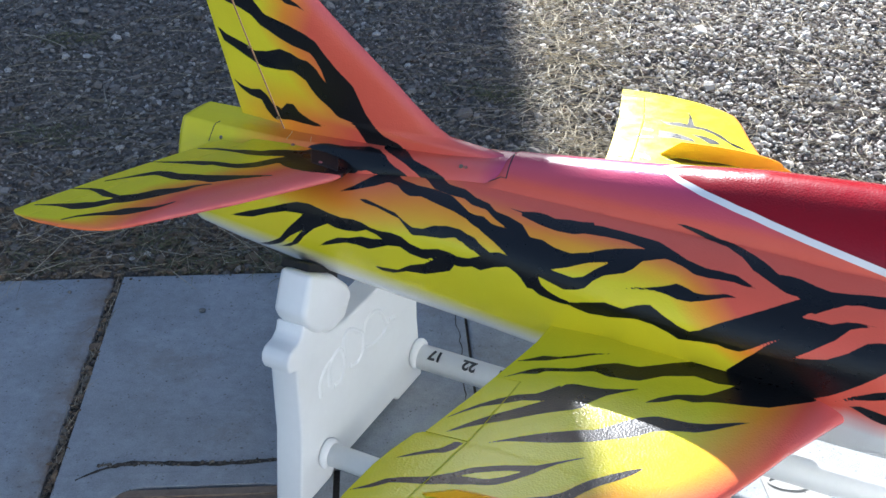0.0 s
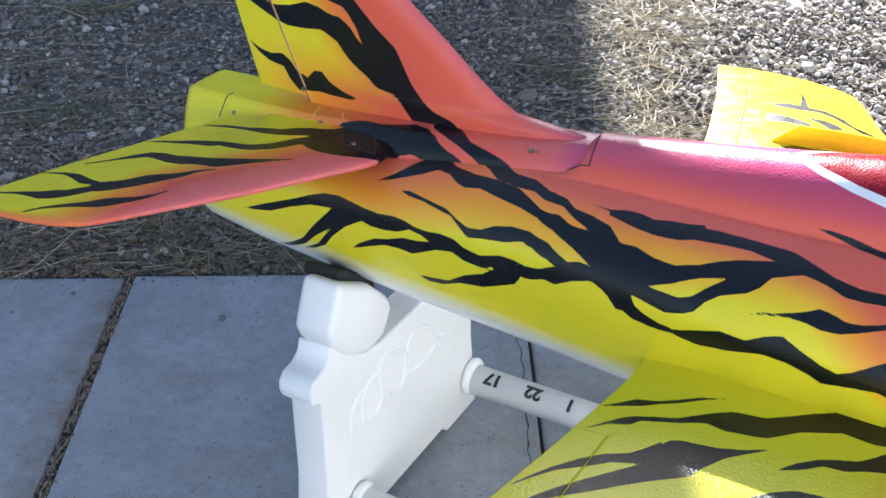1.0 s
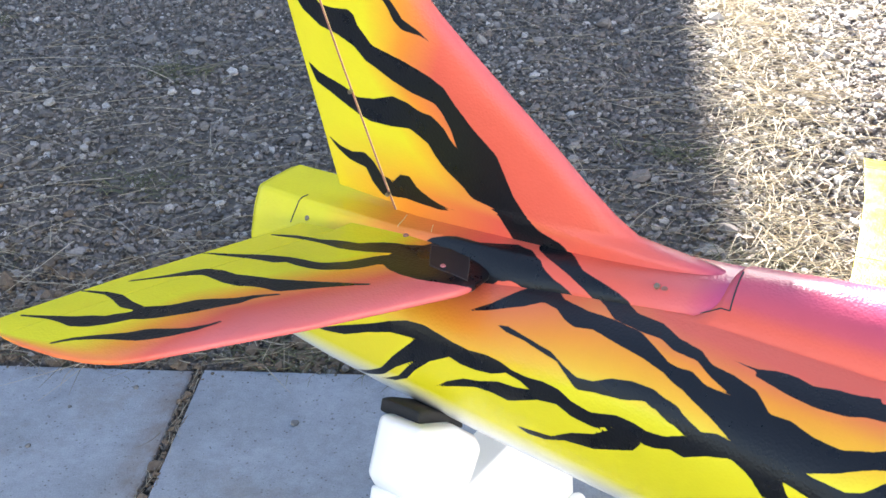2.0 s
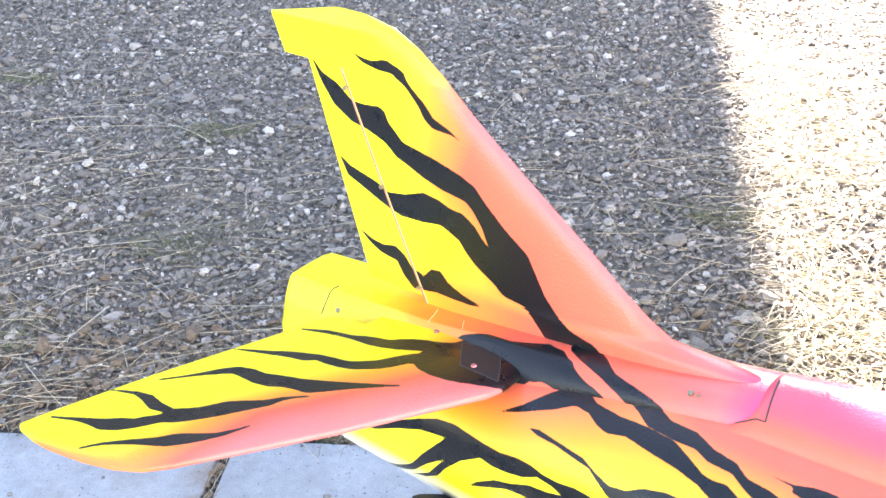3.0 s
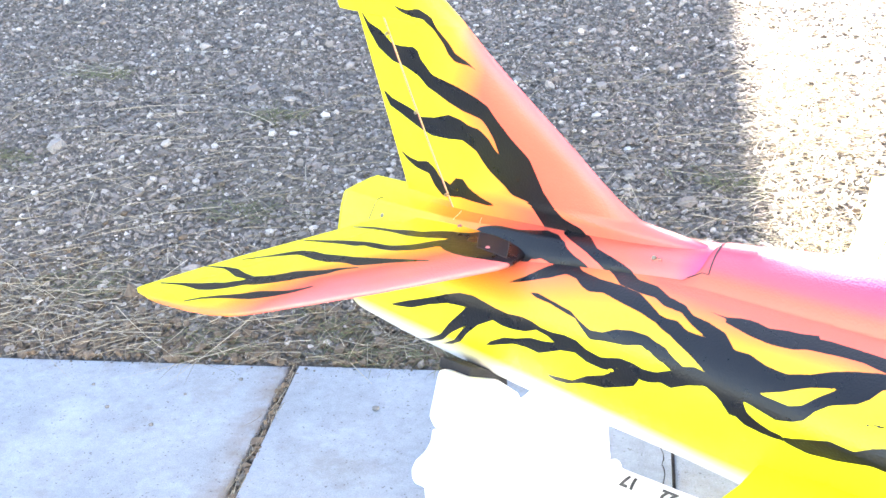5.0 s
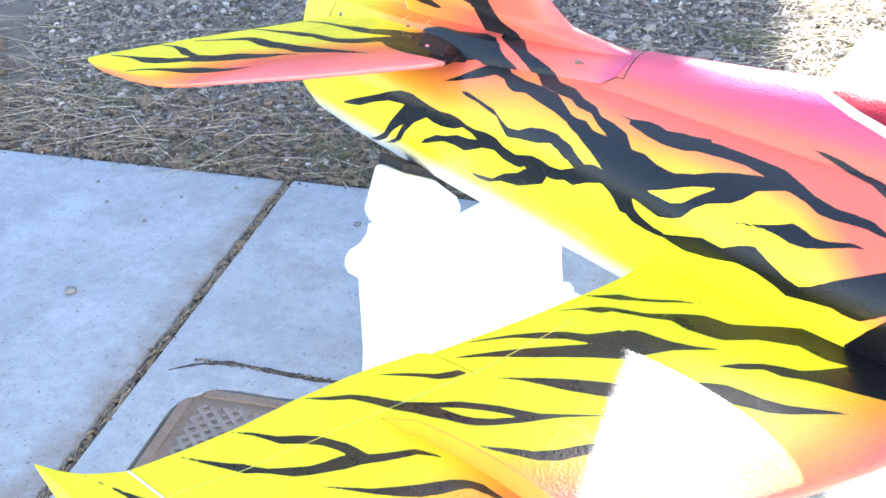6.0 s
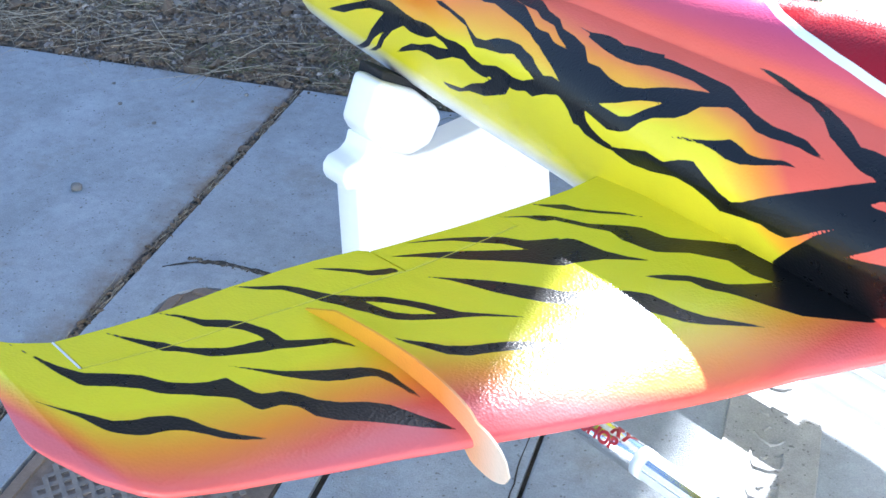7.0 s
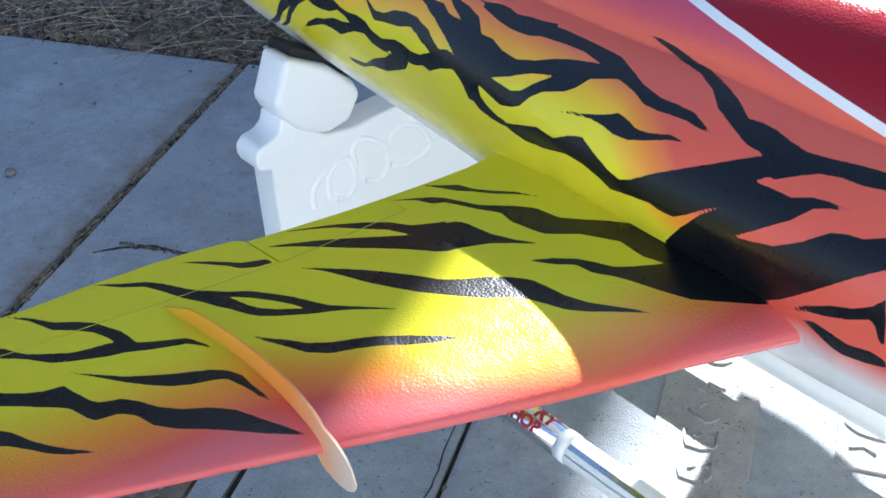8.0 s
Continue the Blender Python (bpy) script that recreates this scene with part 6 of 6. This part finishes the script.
def fin_spray(a, z):
    back = F_LEAD(z) - a
    t = back + 0.075 * np.clip((z - 0.63) / 0.08, 0, 1) - 0.05 * np.clip((0.66 - z) / 0.10, 0, 1)
    c = ramp(t, [(-0.10, CORAL), (0.045, CORAL), (0.085, ORANGE), (0.125, YELLOW), (1, YELLOW)])
    edge = np.clip(1 - back / 0.020, 0, 1) * np.clip((0.72 - z) / 0.05, 0, 1)
    c = c + (np.array(PINK) - c) * edge[:, None]
    low = np.clip((0.565 - z) / 0.05, 0, 1)
    foot = ramp(a, [(-0.42, YELLOW), (-0.31, ORANGE), (-0.21, CORAL), (-0.12, CORAL), (-0.04, PINK), (0.0, MAGENTA)])
    c = c + (foot - c) * low[:, None]
    high = np.clip((z - 0.70) / 0.04, 0, 1)
    return c + (np.array(YELLOW) - c) * high[:, None] * 0.85


def build_fin():
    fin = new("fin")
    fin.parent = JET
    place = lambda a, q, off: (a, -off, q)
    thick = curve([0.48, 0.53, 0.62, 0.76], [0.055, 0.075, 0.095, 0.085])
    args = (F_LEAD, F_ALL, thick, place, fin_spray, FIN_STRIPES)
    foil("fin_panel", fin, np.linspace(0.47, 0.7024, 86), F_LEAD, F_HINGE, *args, 120)
    foil("fin_cap", fin, np.concatenate([np.linspace(0.7024, 0.742, 14), np.linspace(0.742, 0.7519, 12)[1:]]), F_LEAD, F_CAP, *args, 80)
    foil("rudder", fin, np.linspace(0.4975, 0.7012, 76), lambda q: F_HINGE(q) - 0.0022, F_TRAIL, *args, 34)
    # hinge pins along the rudder
    for z in (0.684, 0.598, 0.506):
        a = float(F_HINGE(z)) - 0.001
        bm = bmesh.new()
        bmesh.ops.create_cone(bm, cap_ends=True, segments=10, radius1=0.002, radius2=0.002, depth=0.02, matrix=pose(a, 0, z, 90, 0, 0))
        part("hinge_pin", bm, M_SCREW, fin)


build_fin()

# ---- tailplanes ----
S_LEAD = curve([0.0, 0.070, 0.0845, 0.1933, 0.2972, 0.3127, 0.323, 0.3304, 0.3351], [-0.2000, -0.2000, -0.2053, -0.2736, -0.3478, -0.3623, -0.3818, -0.4082, -0.4424])
S_TRAIL = curve([0.0, 0.0102, 0.0399, 0.0964, 0.2183, 0.3074, 0.3276, 0.3329, 0.3354], [-0.3785, -0.3825, -0.3919, -0.4118, -0.4569, -0.4848, -0.4898, -0.4816, -0.46])
S_Z = 0.479


def stab_spray(a, s):
    x = S_LEAD(s) - a
    return ramp(x + 0.055 * np.clip((s - 0.215) / 0.1, 0, 1), [(0.0, ROSE), (0.025, ROSE), (0.045, CORAL), (0.070, ORANGE), (0.10, YELLOW), (1, YELLOW)])


def build_stab(side):
    stab = new("tailplane")
    stab.parent = JET

    def place(a, q, off):
        return a, (-q if side > 0 else q * 0.78), S_Z + 0.02 * (q - 0.05) + off

    thick = curve([0.0, 0.1, 0.3, 0.329], [0.10, 0.085, 0.07, 0.04])
    args = (S_LEAD, S_TRAIL, thick, place, stab_spray, STAB_STRIPES)
    el = curve([0.0, 0.0095, 0.0589, 0.3355], [-0.3461, -0.3501, -0.3594, -0.4639])
    foil("stabiliser", stab, np.concatenate([np.linspace(0.02, 0.317, 98), np.linspace(0.317, 0.3352, 12)[1:]]), S_LEAD, el, *args, 84)
    foil("elevator", stab, np.linspace(0.056, 0.3352, 90), lambda q: el(q) - 0.0008, S_TRAIL, *args, 26)


build_stab(1)
build_stab(-1)

# seams: thin dark cuts, and the servo hatch on the tailplane root
def seam(points, width=0.0011, parent=JET, material=None):
    bm = bmesh.new()
    for p, q in zip(points[:-1], points[1:]):
        tube(bm, (p, q), width, 6)
    return part("seam", bm, material or M_INK, parent)


def fin_half(a, z):
    chord = float(F_LEAD(z) - F_ALL(z))
    x = min(max((float(F_LEAD(z)) - a) / chord, 0), 1)
    return float(curve([0.48, 0.53, 0.62, 0.76], [0.055, 0.075, 0.095, 0.085])(z)) * chord * 5 * (0.2969 * math.sqrt(x) - 0.126 * x - 0.3516 * x ** 2 + 0.2843 * x ** 3 - 0.1036 * x ** 4) + 0.001


def fairing_point(a, side):
    """A point on the fairing's upper right skin."""
    ss, zz = fairing_section(np.full(200, a), np.linspace(0, 1.5, 200))
    return (a, -side, float(np.interp(side, ss, zz)) + 0.0003)


def body_point(a, arc):
    """A point on the right skin of the body, arc metres over it from the crest."""
    ss, zz = body_section(np.full(400, a), np.linspace(0, 1.4, 400))
    run = np.concatenate([[0], np.cumsum(np.hypot(np.diff(ss), np.diff(zz)))])
    return (a, -float(np.interp(arc, run, ss)), float(np.interp(arc, run, zz)) + 0.0004)


# the joint at the front of the tail fairing, and the line where it lifts off
seam([body_point(0.0020 + 0.0054 * u, 0.0404 * u) for u in np.linspace(0, 1, 12)], 0.0006)
seam([body_point(a, q) for a, q in zip(np.linspace(-0.135, 0.0074, 20), np.interp(np.linspace(-0.135, 0.0074, 20), [-0.135, -0.10, -0.06, -0.03, 0.0074], [0.0265, 0.0295, 0.033, 0.036, 0.0404]))], 0.0005)
seam([fairing_point(-0.418 - 0.0005 * k, 0.022 + 0.0022 * k) for k in range(11)], 0.0005)
seam([fairing_point(-0.311, 0.010), fairing_point(-0.3085, 0.0175), fairing_point(-0.306, 0.030), fairing_point(-0.303, 0.043)], 0.0005, JET, M_CREAM)
seam([fairing_point(-0.277, 0.017), fairing_point(-0.2735, 0.024), fairing_point(-0.2705, 0.029)], 0.0004, JET, M_CREAM)
# rudder hinge: a thin reddish gap with a pale lip
hinge = [(float(F_HINGE(z)) - 0.0008, -fin_half(float(F_HINGE(z)), z) - 0.0001, z) for z in np.linspace(0.490, 0.7015, 16)]
seam(hinge, 0.0008, JET, M_HINGE)
seam([(a + 0.0014, s, z) for a, s, z in hinge], 0.0004, JET, M_CREAM)
# servo hatch on the tailplane root and its screw
def stab_top(a, q, lift=0.0):
    chord = float(S_LEAD(q) - S_TRAIL(q))
    x = min(max((float(S_LEAD(q)) - a) / chord, 0), 1)
    half = float(np.interp(q, [0.0, 0.1, 0.3, 0.329], [0.10, 0.085, 0.07, 0.04])) * chord * 5 * (0.2969 * math.sqrt(x) - 0.126 * x - 0.3516 * x ** 2 + 0.2843 * x ** 3 - 0.1036 * x ** 4) + 0.001
    return (a, -q, S_Z + 0.02 * (q - 0.05) + half + lift)


hatch = [(-0.262, 0.041), (-0.244, 0.036), (-0.226, 0.036), (-0.215, 0.053), (-0.2065, 0.069), (-0.224, 0.071), (-0.243, 0.071), (-0.253, 0.056)]
bm = bmesh.new()
lower = [bm.verts.new(stab_top(a, q, -0.003)) for a, q in hatch]
upper = [bm.verts.new(stab_top(a, q, 0.0005)) for a, q in hatch]
bm.faces.new(upper)
for k in range(len(hatch)):
    bm.faces.new((lower[k], lower[k - 1], upper[k - 1], upper[k]))
bmesh.ops.recalc_face_normals(bm, faces=bm.faces)
part("servo_hatch", bm, M_BLACK, JET, "black painted servo hatch cover")
seam([stab_top(a, q, 0.0004) for a, q in hatch + hatch[:1]], 0.0005)
for sa, ss_, sz, mat in ((-0.2335, 0.065, stab_top(-0.2335, 0.065, 0.0006)[2], M_PINKCAP), (-0.0474, 0.0331, 0.5108, M_HINGE), (-0.2927, 0.037, 0.4886, M_HINGE)):
    bm = bmesh.new()
    bmesh.ops.create_cone(bm, cap_ends=True, segments=14, radius1=0.0027, radius2=0.0020, depth=0.0014, matrix=Matrix.Translation((sa, -ss_, sz)))
    part("screw", bm, mat, JET)
# flap and aileron hinge ridge, and bare foam at the outer end of the aileron
def wing_top(a, s):
    chord = float(W_LEAD(s) - W_TRAIL(s))
    x = min(max((float(W_LEAD(s)) - a) / chord, 0), 1)
    thick = float(np.interp(s, [0.0, 0.15, 0.6, 0.70], [0.115, 0.11, 0.085, 0.06]))
    half = thick * chord * 5 * (0.2969 * math.sqrt(x) - 0.126 * x - 0.3516 * x ** 2 + 0.2843 * x ** 3 - 0.1036 * x ** 4) + 0.001
    return W_Z + half + float(wing_rise(s, 1))


seam([(float(W_HINGE(s)) - 0.0003, -s, wing_top(float(W_HINGE(s)), s) - 0.0006) for s in np.linspace(0.240, 0.6405, 34)], 0.0008, JET, M_RIDGE)
tip_gap = [float(W_HINGE(0.6415)) + (float(W_TRAIL(0.6405)) - float(W_HINGE(0.6415))) * u for u in np.linspace(0.02, 0.98, 8)]
seam([(a, -0.6418, wing_top(a, 0.6415)) for a in tip_gap], 0.0009, JET, M_FOAMWHITE)


# ---- the stand under the jet ----
STAND = new("aircraft_stand")
STAND.matrix_world = pose(0.194, 1.408, 0, 0, 0, -21)
tagged(STAND, "white moulded plastic cradle stand joined by white plastic pipes, on concrete", "aircraft stand")
S0 = -0.012


def cradle_point(p, q, d):
    return (d, -(S0 + p), q)


def arm_outline(sgn):
    pts = [(0.133, 0.367), (0.157, 0.314), (0.150, 0.299), (0.125, 0.270), (0.090, 0.253), (0.058, 0.256), (0.038, 0.286), (0.046, 0.303), (0.0776, 0.335)]
    return [(sgn * p, q) for p, q in pts][::sgn]


# moulded scroll on a panel: (across, up) along each loop
SCROLL = [
    [(0.116, 0.156), (0.115, 0.179), (0.103, 0.193), (0.088, 0.198)],
    [(0.092, 0.160), (0.091, 0.188), (0.077, 0.201), (0.060, 0.201), (0.053, 0.186), (0.053, 0.162), (0.066, 0.149), (0.082, 0.153)],
    [(0.049, 0.184), (0.052, 0.209), (0.041, 0.220), (0.024, 0.212), (0.012, 0.201), (0.0, 0.190), (0.002, 0.162), (0.017, 0.150), (0.038, 0.159)],
    [(-0.005, 0.192), (-0.011, 0.205), (-0.029, 0.209), (-0.051, 0.198), (-0.064, 0.178), (-0.070, 0.163), (-0.053, 0.154), (-0.025, 0.154), (-0.003, 0.164)],
    [(-0.077, 0.168), (-0.087, 0.166), (-0.096, 0.161)],
]


def build_cradle(front, face):
    """One end of the stand: a panel with ears and two slanted arm blocks with black foam pads. face: +1 looks forward."""
    back = front - 0.043 * face
    lo, hi = min(front, back), max(front, back)
    half = [(0.100, 0.0), (0.180, 0.0), (0.166, 0.12), (0.166, 0.233), (0.181, 0.238), (0.185, 0.249), (0.184, 0.260), (0.176, 0.268), (0.159, 0.270), (0.149, 0.277), (0.144, 0.292), (0.112, 0.266), (0.085, 0.246), (0.05, 0.240)]
    outline = half + [(-p, q) for p, q in half[::-1]] + [(-0.09, 0.012), (0.09, 0.012)]
    bm = bmesh.new()
    prism(bm, outline, lo, hi, cradle_point)
    bevel(bm, 0.0038, 3, 25)
    panel = shade(part("panel", bm, M_PLASTIC, STAND))
    # raised scroll on the panel's face
    for pts in SCROLL:
        path = bpy.data.curves.new("raised_scroll", "CURVE")
        path.dimensions, path.bevel_depth, path.bevel_resolution = "3D", 0.0050, 3
        path.use_fill_caps = True
        line = path.splines.new("POLY")
        knots = np.array([pts[0]] + pts + [pts[-1]])
        smooth = []
        for k in range(1, len(knots) - 2):
            for u in np.linspace(0, 1, 7)[:6]:
                a, b, c, d = knots[k - 1:k + 3]
                smooth.append(0.5 * (2 * b + (c - a) * u + (2 * a - 5 * b + 4 * c - d) * u ** 2 + (3 * b - a - 3 * c + d) * u ** 3))
        smooth.append(knots[-1])
        line.points.add(len(smooth) - 1)
        for knot, (p, q) in zip(line.points, smooth):
            knot.co = (*cradle_point(p, q, front - 0.0026 * face), 1)
        tmp = bpy.data.objects.new("raised_scroll", path)
        me = bpy.data.meshes.new_from_object(tmp)
        bpy.data.objects.remove(tmp)
        me.materials.clear()
        me.materials.append(M_PLASTIC)
        scroll = shade(new("raised_scroll", me))
        scroll.parent = panel
    for sgn in (1, -1):
        bm = bmesh.new()
        prism(bm, arm_outline(sgn), lo + 0.004, hi + 0.011, cradle_point)
        bevel(bm, 0.0085, 4, 22)
        arm = shade(part("arm_block", bm, M_PLASTIC, STAND))
        bm = bmesh.new()
        pad = [(0.121, 0.357), (0.117, 0.3695), (0.105, 0.3635), (0.085, 0.350), (0.052, 0.327), (0.050, 0.309), (0.078, 0.332)]
        prism(bm, [(sgn * p, q) for p, q in pad][::sgn], lo - 0.004, hi - 0.004, cradle_point)
        bevel(bm, 0.0025, 2)
        part("foam_pad", bm, M_FOAM, arm, "black foam pad")
        bm = bmesh.new()
        s = 0.112 if sgn > 0 else -0.158
        tube(bm, (cradle_point(s, 0.056, front), cradle_point(s, 0.056, front + 0.012 * face)), 0.0225 if sgn > 0 else 0.0255, 28)
        bevel(bm, 0.005, 2)
        shade(part("pipe_socket", bm, M_PLASTIC, panel))


build_cradle(-0.228, 1)
build_cradle(0.70, -1)

def wrapped_text(text, size, material, parent, place):
    """Words bent round a pipe; place(x, y, z): the pipe's across, height, then radius, turn and distance along it."""
    words = bpy.data.curves.new("pipe_figure", "FONT")
    words.body, words.size, words.extrude, words.offset = text, size, 0.0004, 0.0009
    words.align_x, words.align_y = "CENTER", "CENTER"
    tmp = bpy.data.objects.new("pipe_figure", words)
    me = bpy.data.meshes.new_from_object(tmp)
    bpy.data.objects.remove(tmp)
    fine = bmesh.new()
    fine.from_mesh(me)
    bmesh.ops.triangulate(fine, faces=fine.faces)
    bmesh.ops.subdivide_edges(fine, edges=fine.edges, cuts=2)
    fine.to_mesh(me)
    fine.free()
    for v in me.vertices:
        across, up, r, turn, along = place(*v.co)
        v.co = Vector(cradle_point(across + r * math.cos(turn), up + r * math.sin(turn), along))
    me.materials.clear()
    me.materials.append(material)
    new("pipe_figure", me).parent = parent


for s in (0.112, -0.158):
    bm = bmesh.new()
    rad = 0.0167 if s > 0 else 0.0205
    tube(bm, (cradle_point(s, 0.0725 - rad, -0.22), cradle_point(s, 0.0725 - rad, 0.69)), rad, 32)
    pipe = shade(part("pipe", bm, M_PVC, STAND))
    if s > 0:
        bm = bmesh.new()
        tube(bm, (cradle_point(s, 0.056, 0.03), cradle_point(s, 0.056, 0.178)), 0.0171, 32)
        shade(part("foil_label", bm, M_FOIL, pipe, "silver foil label with red marker strokes"))
        bm = bmesh.new()
        tube(bm, (cradle_point(s, 0.056, 0.179), cradle_point(s, 0.056, 0.192)), 0.0176, 32)
        shade(part("ring", bm, M_PVC, pipe))
        rng = np.random.default_rng(12)
        for k in range(14):
            # worn red marker strokes ahead of the words
            row, d = k % 2, 0.052 + 0.0047 * k
            t = radians((100, 50)[row] + rng.uniform(-6, 6))
            ln, lean = rng.uniform(0.45, 0.75), rng.uniform(-0.008, 0.008)
            bm = bmesh.new()
            pts = [cradle_point(s + 0.0174 * math.cos(t + e * ln), 0.056 + 0.0174 * math.sin(t + e * ln), d + e * lean) for e in (-0.5, -0.17, 0.17, 0.5)]
            for u, v in zip(pts[:-1], pts[1:]):
                tube(bm, (u, v), 0.0011, 6)
            part("red_stroke", bm, M_RED, pipe)
        for text, d, turn, size in (("RY", 0.152, 98, 0.022), ("SHOP", 0.131, 42, 0.019)):
            wrapped_text(text, size, M_RED, pipe, lambda x, y, z: (s, 0.056, 0.0173 + z, radians(turn) + y / 0.0173, d + x))
        for t, w in ((48, 0.006), (20, 0.003)):
            bm = bmesh.new()
            lo, hi = radians(t), radians(t) + w / 0.0172
            ring = [(s + r * math.cos(x), 0.056 + r * math.sin(x)) for r, xs in ((0.01715, np.linspace(lo, hi, 5)), (0.0160, np.linspace(hi, lo, 5))) for x in xs]
            prism(bm, ring, 0.195, 0.60, cradle_point)
            part("foil_strip", bm, M_FOIL, pipe, "shiny silver strip along the pipe")
    else:
        for text, d in (("17", -0.186), ("22", -0.128), ("1", -0.0760)):
            wrapped_text(text, 0.023, M_INK, pipe, lambda x, y, z: (s, 0.0725 - rad, rad + 0.0005 + z, radians(62) - y / rad, d - x))
